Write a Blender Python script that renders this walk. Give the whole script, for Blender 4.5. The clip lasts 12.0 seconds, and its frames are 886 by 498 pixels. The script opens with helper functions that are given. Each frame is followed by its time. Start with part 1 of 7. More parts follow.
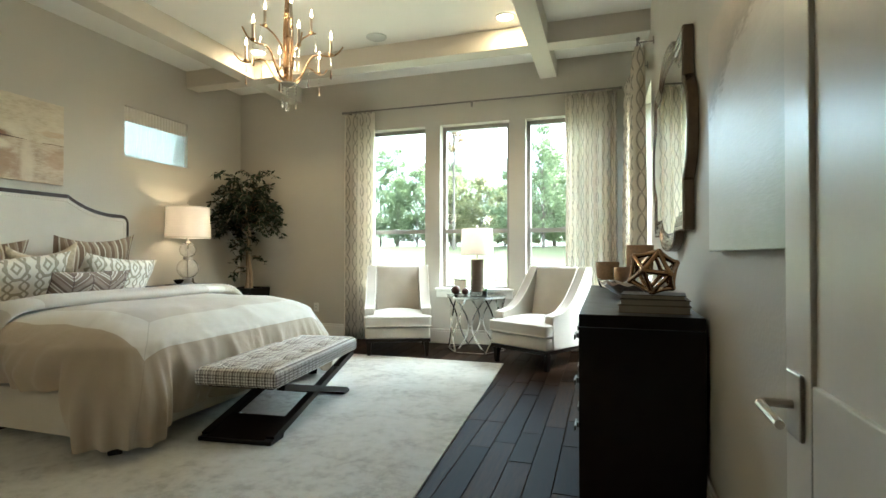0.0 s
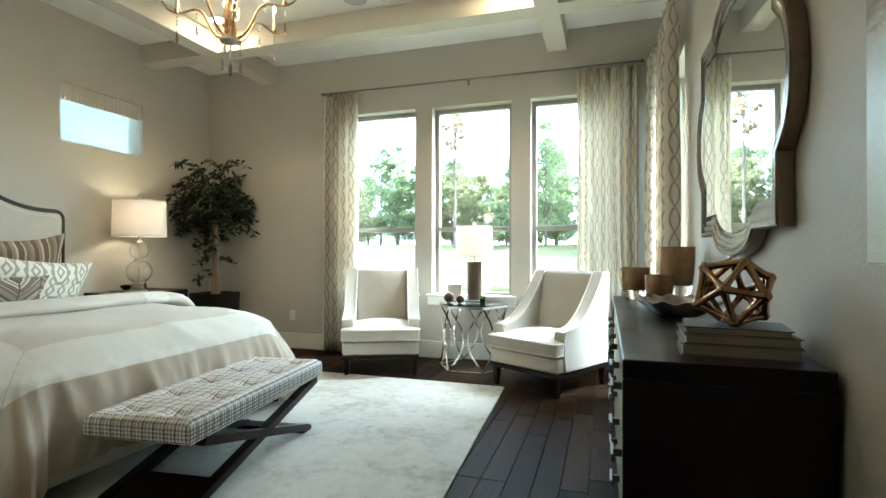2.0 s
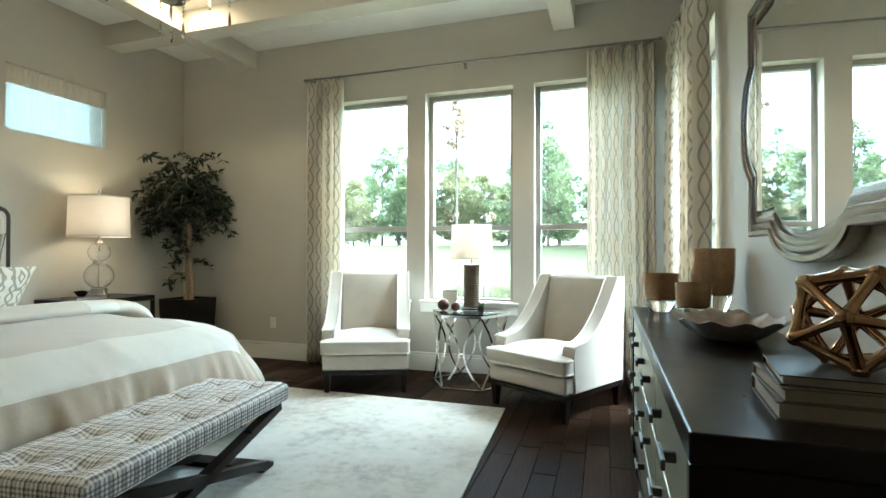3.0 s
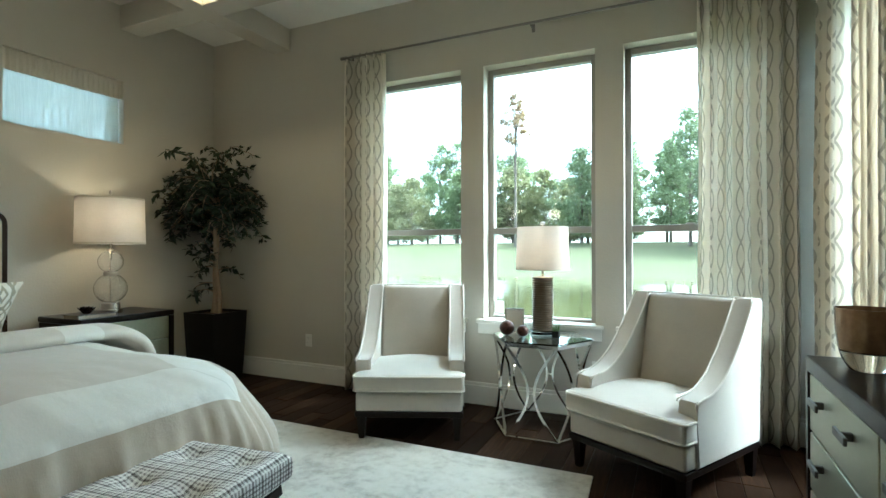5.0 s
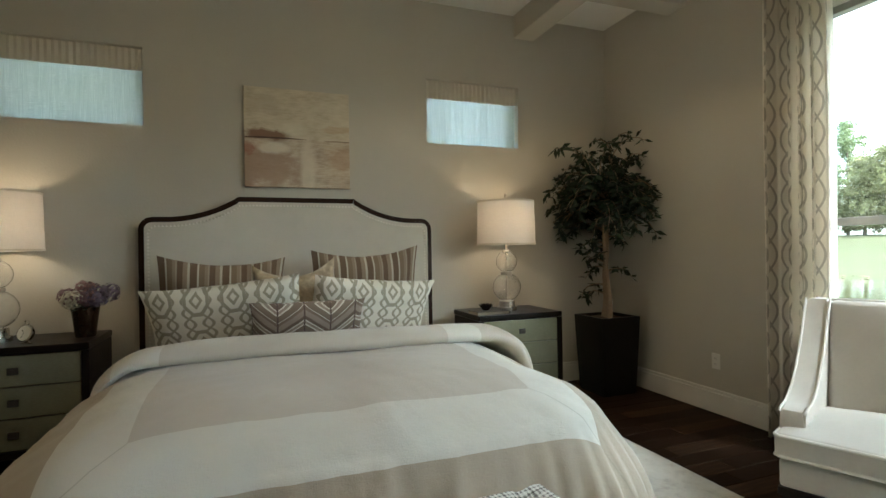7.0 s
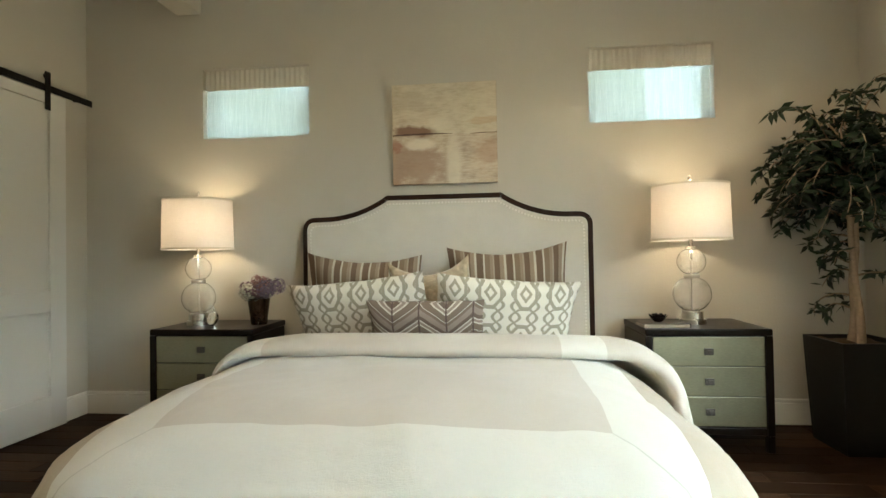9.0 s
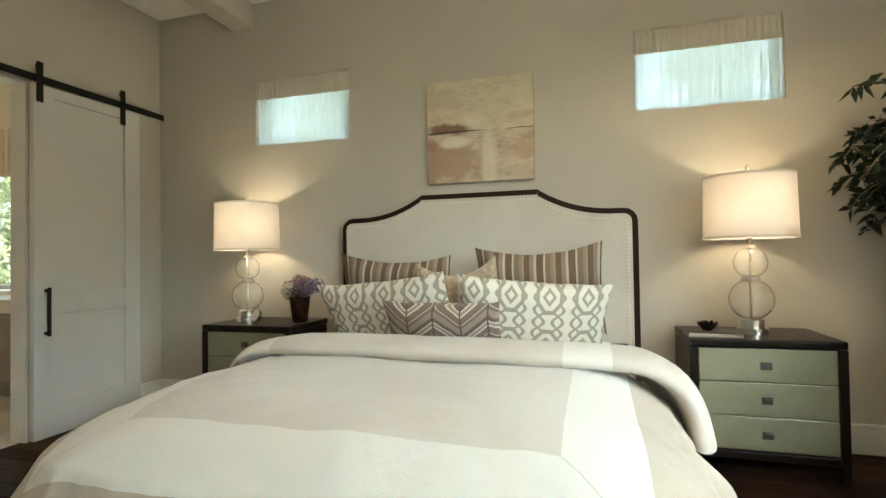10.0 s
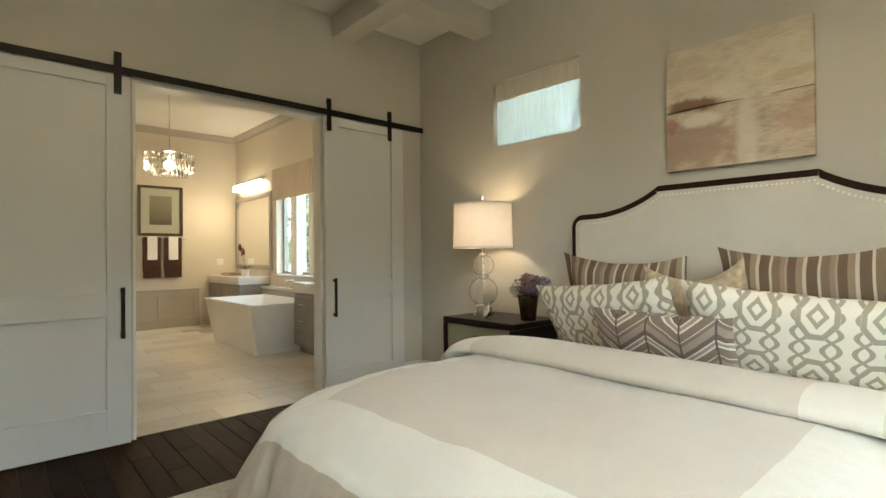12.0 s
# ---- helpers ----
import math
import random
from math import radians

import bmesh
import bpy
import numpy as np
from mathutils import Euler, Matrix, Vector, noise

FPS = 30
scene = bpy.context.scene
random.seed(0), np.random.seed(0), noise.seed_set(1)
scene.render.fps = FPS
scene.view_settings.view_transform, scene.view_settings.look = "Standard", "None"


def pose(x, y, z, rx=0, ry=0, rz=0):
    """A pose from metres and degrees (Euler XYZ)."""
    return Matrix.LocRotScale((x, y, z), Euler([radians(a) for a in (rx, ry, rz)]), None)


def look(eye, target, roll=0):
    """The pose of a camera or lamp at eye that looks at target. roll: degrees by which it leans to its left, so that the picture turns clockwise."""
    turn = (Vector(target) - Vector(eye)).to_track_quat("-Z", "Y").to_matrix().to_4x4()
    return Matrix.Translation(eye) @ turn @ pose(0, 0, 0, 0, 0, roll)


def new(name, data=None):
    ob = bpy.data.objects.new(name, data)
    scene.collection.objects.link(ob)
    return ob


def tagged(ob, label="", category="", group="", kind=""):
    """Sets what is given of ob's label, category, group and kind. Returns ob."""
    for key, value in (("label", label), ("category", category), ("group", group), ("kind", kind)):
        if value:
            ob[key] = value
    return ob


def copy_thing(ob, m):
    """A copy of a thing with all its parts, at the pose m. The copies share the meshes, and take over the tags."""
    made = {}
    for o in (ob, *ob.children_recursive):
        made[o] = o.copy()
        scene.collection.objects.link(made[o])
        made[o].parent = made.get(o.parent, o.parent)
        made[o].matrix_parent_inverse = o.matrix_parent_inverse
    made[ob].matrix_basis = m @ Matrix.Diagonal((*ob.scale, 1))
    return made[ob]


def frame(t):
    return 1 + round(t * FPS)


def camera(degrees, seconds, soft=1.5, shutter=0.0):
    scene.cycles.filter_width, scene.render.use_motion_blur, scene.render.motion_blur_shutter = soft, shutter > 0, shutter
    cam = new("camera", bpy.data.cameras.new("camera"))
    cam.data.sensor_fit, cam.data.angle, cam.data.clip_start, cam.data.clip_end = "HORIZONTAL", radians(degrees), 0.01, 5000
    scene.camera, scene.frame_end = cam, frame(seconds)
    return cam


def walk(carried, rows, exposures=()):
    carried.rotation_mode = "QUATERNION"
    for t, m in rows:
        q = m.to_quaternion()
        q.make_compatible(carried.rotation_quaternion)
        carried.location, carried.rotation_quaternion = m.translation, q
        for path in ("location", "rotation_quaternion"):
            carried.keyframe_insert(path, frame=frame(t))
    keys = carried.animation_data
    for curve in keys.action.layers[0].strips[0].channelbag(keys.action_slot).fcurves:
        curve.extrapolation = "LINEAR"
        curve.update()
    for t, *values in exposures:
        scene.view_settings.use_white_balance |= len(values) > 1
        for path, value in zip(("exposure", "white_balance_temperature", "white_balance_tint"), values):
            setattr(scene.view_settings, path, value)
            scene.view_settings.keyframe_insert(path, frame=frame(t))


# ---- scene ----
cam = camera(82.2, 12.0)
PATH = [
    (0, (0.263, 0.051, 1.089), (-0.343, 1.957, 1.11), 0.0),
    (0.5, (0.238, 0.192, 1.091), (-0.369, 2.097, 1.111), -0.0),
    (1, (0.215, 0.385, 1.087), (-0.396, 2.289, 1.106), -0.0),
    (1.5, (0.157, 0.615, 1.096), (-0.452, 2.52, 1.112), 0.0),
    (2, (0.113, 0.85, 1.122), (-0.499, 2.754, 1.136), 0.1),
    (2.5, (0.083, 1.111, 1.133), (-0.534, 3.013, 1.147), 0.1),
    (4.5, (-0.225, 2.046, 1.166), (-0.869, 3.94, 1.188), 0.1),
    (5, (-0.282, 2.21, 1.22), (-1.116, 4.028, 1.226), -0.1),
    (5.5, (-0.341, 2.338, 1.238), (-1.486, 3.978, 1.236), -0.4),
    (6, (-0.428, 2.457, 1.254), (-1.871, 3.842, 1.252), -0.6),
    (6.5, (-0.518, 2.591, 1.271), (-2.199, 3.674, 1.264), -0.6),
    (7, (-0.578, 2.79, 1.247), (-2.451, 3.492, 1.248), -0.9),
    (7.5, (-0.673, 2.925, 1.229), (-2.637, 3.3, 1.237), -1.1),
    (9.5, (-0.95, 3.703, 1.186), (-2.916, 3.333, 1.223), -0.9),
    (10, (-1.043, 3.896, 1.187), (-2.961, 3.328, 1.225), -0.9),
    (10.5, (-1.139, 4.049, 1.193), (-2.977, 3.259, 1.231), -0.7),
    (11, (-1.263, 4.138, 1.207), (-2.994, 3.137, 1.233), -0.7),
    (11.5, (-1.349, 4.171, 1.231), (-2.922, 2.935, 1.251), -0.6),
    (12, (-1.381, 4.182, 1.232), (-2.717, 2.693, 1.251), -0.5),
]
walk(cam, [(t, look(eye, target, roll)) for t, eye, target, roll in PATH],
     exposures=[(0.0, 4.76, 5540, -3), (2.5, 4.77, 5260, -5), (4.5, 4.16, 5170, -8), (5.0, 4.02, 5150, -8), (6.5, 3.72, 5480, -2), (7.5, 4.20, 5760, 1), (9.5, 4.80, 5870, -1), (10.5, 4.76, 5870, -1), (12.0, 4.73, 6050, 2)])

# ---- world and lights ----
SUN_ELEV, SUN_TURN = 50, 66
world = bpy.data.worlds.new("sky")
scene.world = world
world.use_nodes = True
wn = world.node_tree.nodes
sky = wn.new("ShaderNodeTexSky")
sky.sky_type = "NISHITA"
sky.sun_disc = False
sky.sun_elevation, sky.sun_rotation = radians(SUN_ELEV), radians(SUN_TURN)
sky.dust_density, sky.air_density, sky.ozone_density = 3.0, 1.0, 1.0
wn["Background"].inputs["Strength"].default_value = 0.15
haze = wn.new("ShaderNodeHueSaturation")
haze.inputs["Saturation"].default_value = 0.45
world.node_tree.links.new(sky.outputs[0], haze.inputs["Color"])
world.node_tree.links.new(haze.outputs[0], wn["Background"].inputs["Color"])


def lamp(name, kind, loc, power, color, size=0.05, aim=None):
    data = bpy.data.lights.new(name, kind)
    data.energy, data.color = power, color
    if kind == "AREA":
        data.shape, data.size = "DISK", size
    elif kind == "SUN":
        data.angle = size
    else:
        data.shadow_soft_size = size
    ob = new(name, data)
    ob.matrix_world = look(loc, aim, 0) if aim else pose(*loc)
    return ob


_sd = Vector((math.sin(radians(SUN_TURN)) * math.cos(radians(SUN_ELEV)), math.cos(radians(SUN_TURN)) * math.cos(radians(SUN_ELEV)), math.sin(radians(SUN_ELEV))))
lamp("sun", "SUN", tuple(_sd * 40), 0.9, (1, 0.96, 0.91), radians(25), (0, 0, 0))
WARM = (1.0, 0.74, 0.47)

# ---- materials ----


class Mat:
    """A node material under construction."""

    def __init__(self, name, rough=0.6, metal=0.0, spec=0.5):
        self.m = bpy.data.materials.new(name)
        self.m.use_nodes = True
        self.t = self.m.node_tree
        self.b = self.t.nodes["Principled BSDF"]
        self.b.inputs["Roughness"].default_value = rough
        self.b.inputs["Metallic"].default_value = metal
        self.b.inputs["Specular IOR Level"].default_value = spec
        self.co = self.t.nodes.new("ShaderNodeTexCoord")

    def link(self, a, b):
        self.t.links.new(a, b)

    def val(self, x, socket):
        if isinstance(x, (int, float)):
            socket.default_value = x
        elif isinstance(x, (tuple, list)):
            socket.default_value = (*x, 1)[:len(socket.default_value)]
        else:
            self.link(x, socket)

    def math(self, op, a, b=0.0, c=0.0):
        n = self.t.nodes.new("ShaderNodeMath")
        n.operation = op
        for x, s in zip((a, b, c), n.inputs):
            self.val(x, s)
        return n.outputs[0]

    def xyz(self, uv=False):
        n = self.t.nodes.new("ShaderNodeSeparateXYZ")
        self.link(self.co.outputs["UV" if uv else "Object"], n.inputs[0])
        return n.outputs

    def noise(self, scale, detail=4, stretch=None, uv=False, rough=0.55):
        n = self.t.nodes.new("ShaderNodeTexNoise")
        n.inputs["Scale"].default_value, n.inputs["Detail"].default_value, n.inputs["Roughness"].default_value = scale, detail, rough
        src = self.co.outputs["UV" if uv else "Object"]
        if stretch:
            mp = self.t.nodes.new("ShaderNodeMapping")
            mp.inputs["Scale"].default_value = stretch
            self.link(src, mp.inputs[0])
            src = mp.outputs[0]
        self.link(src, n.inputs["Vector"])
        return n.outputs[0]

    def ramp(self, x, stops):
        n = self.t.nodes.new("ShaderNodeValToRGB")
        e = n.color_ramp.elements
        while len(e) < len(stops):
            e.new(0.5)
        for k, (p, c) in zip(e, stops):
            k.position, k.color = p, (*c, 1)
        self.val(x, n.inputs[0])
        return n.outputs[0]

    def mix(self, f, a, b, mode="MIX"):
        n = self.t.nodes.new("ShaderNodeMix")
        n.data_type, n.blend_type = "RGBA", mode
        self.val(f, n.inputs[0])
        self.val(a, n.inputs[6])
        self.val(b, n.inputs[7])
        return n.outputs[2]

    def color(self, x):
        self.val(x, self.b.inputs["Base Color"])
        return self

    def rough(self, x):
        self.val(x, self.b.inputs["Roughness"])
        return self

    def bump(self, h, strength=0.2, dist=0.002):
        n = self.t.nodes.new("ShaderNodeBump")
        n.inputs["Strength"].default_value, n.inputs["Distance"].default_value = strength, dist
        self.val(h, n.inputs["Height"])
        self.link(n.outputs[0], self.b.inputs["Normal"])
        return self


def mul(c, k):
    return tuple(min(1, x * k) for x in c)


def plain(name, c, rough=0.5, metal=0.0, var=0.08, fine=60, coarse=3, bump=0.1, spec=0.5, dist=0.001):
    """Colour with stains at a coarse scale and grain at a fine one."""
    m = Mat(name, rough, metal, spec)
    a = m.noise(coarse, 3)
    b = m.noise(fine, 4)
    f = m.math("ADD", m.math("MULTIPLY", a, 0.6), m.math("MULTIPLY", b, 0.4))
    m.color(m.ramp(f, [(0.3, mul(c, 1 - var)), (0.7, mul(c, 1 + var))]))
    m.rough(m.math("ADD", rough - 0.06, m.math("MULTIPLY", a, 0.12)))
    if bump:
        m.bump(b, bump, dist)
    return m.m


def fabric(name, c, var=0.06, weave=420, rough=0.9, bump=0.25, sheen=0.3, coarse=5):
    m = Mat(name, rough, 0, 0.2)
    m.b.inputs["Sheen Weight"].default_value = sheen
    a = m.noise(coarse, 4)
    w1 = m.noise(weave, 2, (1, 0.15, 1))
    w2 = m.noise(weave, 2, (0.15, 1, 0.15))
    w = m.math("ADD", m.math("MULTIPLY", w1, 0.5), m.math("MULTIPLY", w2, 0.5))
    f = m.math("ADD", m.math("MULTIPLY", a, 0.6), m.math("MULTIPLY", w, 0.4))
    m.color(m.ramp(f, [(0.3, mul(c, 1 - var)), (0.7, mul(c, 1 + var))]))
    m.bump(w, bump, 0.001)
    return m.m


def wall_paint(name, c, peel=0.36):
    m = Mat(name, 0.55, 0, 0.35)
    big, small = m.noise(1.2, 3), m.noise(70, 3, rough=0.5)
    m.color(m.ramp(big, [(0.3, mul(c, 0.97)), (0.7, mul(c, 1.03))]))
    m.bump(small, peel, 0.004)
    return m.m


WALL = wall_paint("greige_wall_paint", (0.505, 0.47, 0.405))
CEIL = wall_paint("white_ceiling_paint", (0.80, 0.78, 0.73), 0.12)
BEAM = wall_paint("greige_beam_paint", (0.54, 0.50, 0.43), 0.08)
TRIM = plain("white_trim_paint", (0.74, 0.72, 0.67), 0.35, var=0.02, bump=0.03)
DOORP = plain("pale_grey_door_paint", (0.60, 0.59, 0.56), 0.4, var=0.02, bump=0.03)
EDOOR = plain("cream_door_paint", (0.74, 0.70, 0.63), 0.3, var=0.03, bump=0.03)
BLACK = plain("black_iron", (0.015, 0.014, 0.013), 0.45, 0.6, var=0.3)
ESPRESSO = plain("espresso_wood", (0.009, 0.006, 0.005), 0.30, var=0.1, coarse=6, bump=0, spec=0.18)
SUBFLOOR = plain("dark_floor_joint", (0.012, 0.009, 0.007), 0.6)
BRONZE = plain("tan_grey_window_frame", (0.30, 0.275, 0.24), 0.45, 0.0, var=0.06)
CHROME = plain("chrome", (0.75, 0.75, 0.74), 0.08, 1.0, var=0.02, bump=0)
NICKEL = plain("brushed_nickel", (0.55, 0.51, 0.46), 0.28, 1.0, var=0.06, bump=0.05)
PEWTER = plain("pewter_drawer_pull", (0.12, 0.11, 0.10), 0.4, 0.8, var=0.15)
ROD = plain("dark_pewter_rod", (0.22, 0.20, 0.19), 0.35, 0.9, var=0.1)
LINEN = fabric("oatmeal_linen", (0.60, 0.56, 0.49), 0.06)
CREAM = fabric("cream_chair_fabric", (0.52, 0.485, 0.43), 0.09, bump=0.15, sheen=0.5)
WHITE_SHEET = fabric("white_cotton", (0.72, 0.70, 0.66), 0.03, bump=0.1)
PLASTIC = plain("white_plastic", (0.72, 0.70, 0.65), 0.35, var=0.02, bump=0)
NAIL = plain("pale_nailhead", (0.74, 0.70, 0.63), 0.35, 0.4, bump=0)


def floor_wood():
    m = Mat("dark_hand_scraped_wood", 0.3, 0, 0.03)
    info = m.t.nodes.new("ShaderNodeObjectInfo")
    rnd = info.outputs["Random"]
    streak = m.noise(9, 6, (6, 0.5, 6))
    big = m.noise(2.2, 3)
    f = m.math("ADD", m.math("MULTIPLY", streak, 0.55), m.math("MULTIPLY", rnd, 0.35))
    m.color(m.ramp(f, [(0.22, (0.010, 0.0045, 0.0025)), (0.5, (0.024, 0.0132, 0.0080)), (0.82, (0.082, 0.043, 0.0245))]))
    m.rough(m.math("ADD", 0.32, m.math("MULTIPLY", m.math("ADD", streak, big), 0.16)))
    m.bump(m.math("ADD", streak, big), 0.22, 0.003)
    return m.m


def rug_mat():
    m = Mat("distressed_ivory_pile", 0.95, 0, 0.1)
    m.b.inputs["Sheen Weight"].default_value = 0.3
    a = m.noise(2.2, 6, rough=0.7)
    b = m.noise(16, 5, rough=0.7)
    p = m.noise(500, 2)
    f = m.math("ADD", m.math("MULTIPLY", a, 0.6), m.math("MULTIPLY", b, 0.4))
    m.color(m.ramp(f, [(0.38, (0.34, 0.32, 0.28)), (0.5, (0.52, 0.505, 0.455)), (0.66, (0.61, 0.595, 0.545))]))
    m.bump(m.math("ADD", p, m.math("MULTIPLY", b, 2)), 0.4, 0.004)
    return m.m


FLOORW, RUG = floor_wood(), rug_mat()


def glass_mat(name, color=(1, 1, 1), rough=0.0, ior=1.45):
    m = Mat(name, rough, 0)
    m.b.inputs["Transmission Weight"].default_value = 1.0
    m.b.inputs["IOR"].default_value = ior
    m.color(color)
    return m.m


def pane_mat():
    m = Mat("window_glass", 0.0)
    out = m.t.nodes["Material Output"]
    tr, gl, fr, mx = (m.t.nodes.new("ShaderNode" + k) for k in ("BsdfTransparent", "BsdfGlossy", "LayerWeight", "MixShader"))
    gl.inputs["Roughness"].default_value = 0.0
    tr.inputs[0].default_value = (0.93, 0.97, 0.95, 1)
    gloss = m.math("ADD", 0.02, m.math("MULTIPLY", m.math("POWER", fr.outputs["Facing"], 5.0), 0.4))
    m.link(gloss, mx.inputs[0])
    m.link(tr.outputs[0], mx.inputs[1])
    m.link(gl.outputs[0], mx.inputs[2])
    m.link(mx.outputs[0], out.inputs["Surface"])
    return m.m


PANE = pane_mat()
GLASS = glass_mat("clear_glass")
MIRROR = plain("mirror_silver", (0.86, 0.87, 0.86), 0.01, 1.0, var=0.0, bump=0)


def let_through(m, col, amount):
    """Share the colour between a reflecting and a translucent cloth."""
    out = m.t.nodes["Material Output"]
    tl, mx = m.t.nodes.new("ShaderNodeBsdfTranslucent"), m.t.nodes.new("ShaderNodeMixShader")
    m.color(col)
    m.link(col, tl.inputs[0])
    mx.inputs[0].default_value = amount
    m.link(m.b.outputs[0], mx.inputs[1])
    m.link(tl.outputs[0], mx.inputs[2])
    m.link(mx.outputs[0], out.inputs["Surface"])
    return m.m


def translucent(name, c, amount=0.5, weave=300):
    m = Mat(name, 0.85, 0, 0.2)
    w = m.math("ADD", m.noise(weave, 2, (1, 1, 0.1)), m.noise(weave, 2, (0.1, 0.1, 1)))
    return let_through(m, m.ramp(m.math("MULTIPLY", w, 0.5), [(0.3, mul(c, 0.9)), (0.7, c)]), amount)


SHADE = translucent("linen_lampshade", (0.82, 0.78, 0.745), 0.42)


def glow(name, c, strength):
    m = Mat(name)
    m.b.inputs["Emission Color"].default_value = (*c, 1)
    m.b.inputs["Emission Strength"].default_value = strength
    m.color(c)
    return m.m


BULB = glow("lit_bulb", (1.0, 0.72, 0.42), 2.2)
CANLIGHT = glow("lit_downlight", (1.0, 0.85, 0.66), 0.9)

# ---- building tools ----


def box(bm, x0, x1, y0, y1, z0, z1, bevel=0.0, seg=2, m=None):
    r = bmesh.ops.create_cube(bm, size=1)
    vs = r["verts"]
    for v in vs:
        v.co = Vector((x0 + (v.co.x + 0.5) * (x1 - x0), y0 + (v.co.y + 0.5) * (y1 - y0), z0 + (v.co.z + 0.5) * (z1 - z0)))
    if bevel:
        es = list({e for v in vs for e in v.link_edges})
        r = bmesh.ops.bevel(bm, geom=es, offset=bevel, segments=seg, profile=0.5, affect="EDGES", clamp_overlap=True)
        vs = list({v for f in r["faces"] for v in f.verts} | {v for v in vs if v.is_valid})
    if m is not None:
        for v in vs:
            v.co = m @ v.co
    return vs


def bx(*a, **k):
    bm = bmesh.new()
    box(bm, *a, **k)
    return bm


def lathe(bm, profile, seg=32, centre=(0, 0, 0), cap=True):
    cx, cy, cz = centre
    rings = []
    for r, z in profile:
        rings.append([bm.verts.new((cx + r * math.cos(2 * math.pi * i / seg), cy + r * math.sin(2 * math.pi * i / seg), cz + z)) for i in range(seg)])
    for a, b in zip(rings, rings[1:]):
        for i in range(seg):
            j = (i + 1) % seg
            bm.faces.new((a[i], a[j], b[j], b[i]))
    if cap:
        bm.faces.new(rings[0][::-1])
        bm.faces.new(rings[-1])
    return bm


def lt(profile, seg=32, centre=(0, 0, 0), cap=True):
    return lathe(bmesh.new(), profile, seg, centre, cap)


def sweep(bm, pts, section, closed=False, up=(0, 0, 1)):
    """Carry a closed section (list of (side, up) offsets) along a line of points."""
    pts = [Vector(p) for p in pts]
    n, rings = len(pts), []
    for i, p in enumerate(pts):
        a = pts[(i - 1) % n] if (closed or i > 0) else p
        b = pts[(i + 1) % n] if (closed or i < n - 1) else p
        d = (b - a).normalized()
        u = Vector(up)
        if abs(d.dot(u)) > 0.97:
            u = Vector((1, 0, 0)) if abs(d.x) < 0.9 else Vector((0, 1, 0))
        s = d.cross(u).normalized()
        w = s.cross(d).normalized()
        k = section(i / max(1, n - 1)) if callable(section) else section
        rings.append([bm.verts.new(p + s * x + w * y) for x, y in k])
    m = len(rings[0])
    for i in range(n if closed else n - 1):
        a, b = rings[i], rings[(i + 1) % n]
        for j in range(m):
            bm.faces.new((a[j], a[(j + 1) % m], b[(j + 1) % m], b[j]))
    if not closed:
        bm.faces.new(rings[0][::-1])
        bm.faces.new(rings[-1])
    return bm


def disc(r, n=8, ry=None):
    return [(r * math.cos(2 * math.pi * i / n), (ry or r) * math.sin(2 * math.pi * i / n)) for i in range(n)]


def rect(w, h):
    return [(-w / 2, -h / 2), (w / 2, -h / 2), (w / 2, h / 2), (-w / 2, h / 2)]


def tube(pts, r, n=8, closed=False):
    return sweep(bmesh.new(), pts, disc(r, n), closed)


def bar(p0, p1, w, h, up=(0, 0, 1)):
    return sweep(bmesh.new(), [p0, p1], rect(w, h), False, up)


def ball(bm, c, r, u=12, v=8, squash=1.0):
    ret = bmesh.ops.create_uvsphere(bm, u_segments=u, v_segments=v, radius=r)
    for w in ret["verts"]:
        w.co = Vector((w.co.x, w.co.y, w.co.z * squash)) + Vector(c)
    return bm


def mesh_of(bm, name, material, smooth=None):
    bmesh.ops.recalc_face_normals(bm, faces=bm.faces)
    me = bpy.data.meshes.new(name)
    bm.to_mesh(me)
    bm.free()
    for k in (material if isinstance(material, (list, tuple)) else [material]):
        me.materials.append(k)
    if smooth is not None:
        me.polygons.foreach_set("use_smooth", [True] * len(me.polygons))
        me.set_sharp_from_angle(angle=radians(smooth))
    return me


def part(name, bm, material, parent, label="", smooth=None):
    ob = new(name, mesh_of(bm, name, material, smooth))
    ob.parent = parent
    if label:
        tagged(ob, label)
    return ob


def thing(name, m, label, category, group="", kind=""):
    ob = new(name)
    ob.empty_display_size = 0.1
    ob.matrix_world = m
    return tagged(ob, label, category, group, kind)


def single(name, bm, material, label, category, m=None, smooth=None, group="", kind=""):
    ob = new(name, mesh_of(bm, name, material, smooth))
    if m is not None:
        ob.matrix_world = m
    return tagged(ob, label, category, group, kind)


def setting(name, bm, material, label, category, smooth=None):
    return single(name, bm, material, label, category, smooth=smooth, kind="structure")


def holed(u0, u1, z0, z1, holes, put):
    """Cut a wall face u0..u1 by z0..z1 round rectangular holes (u0, u1, z0, z1); put() gets each solid block."""
    us = sorted({u0, u1, *[h[0] for h in holes], *[h[1] for h in holes]})
    for a, b in zip(us, us[1:]):
        zs = [z0]
        for h in sorted(holes, key=lambda k: k[2]):
            if h[0] <= a + 1e-6 and h[1] >= b - 1e-6:
                zs += [h[2], h[3]]
        zs.append(z1)
        for p, q in zip(zs[::2], zs[1::2]):
            if q - p > 1e-4:
                put(a, b, p, q)


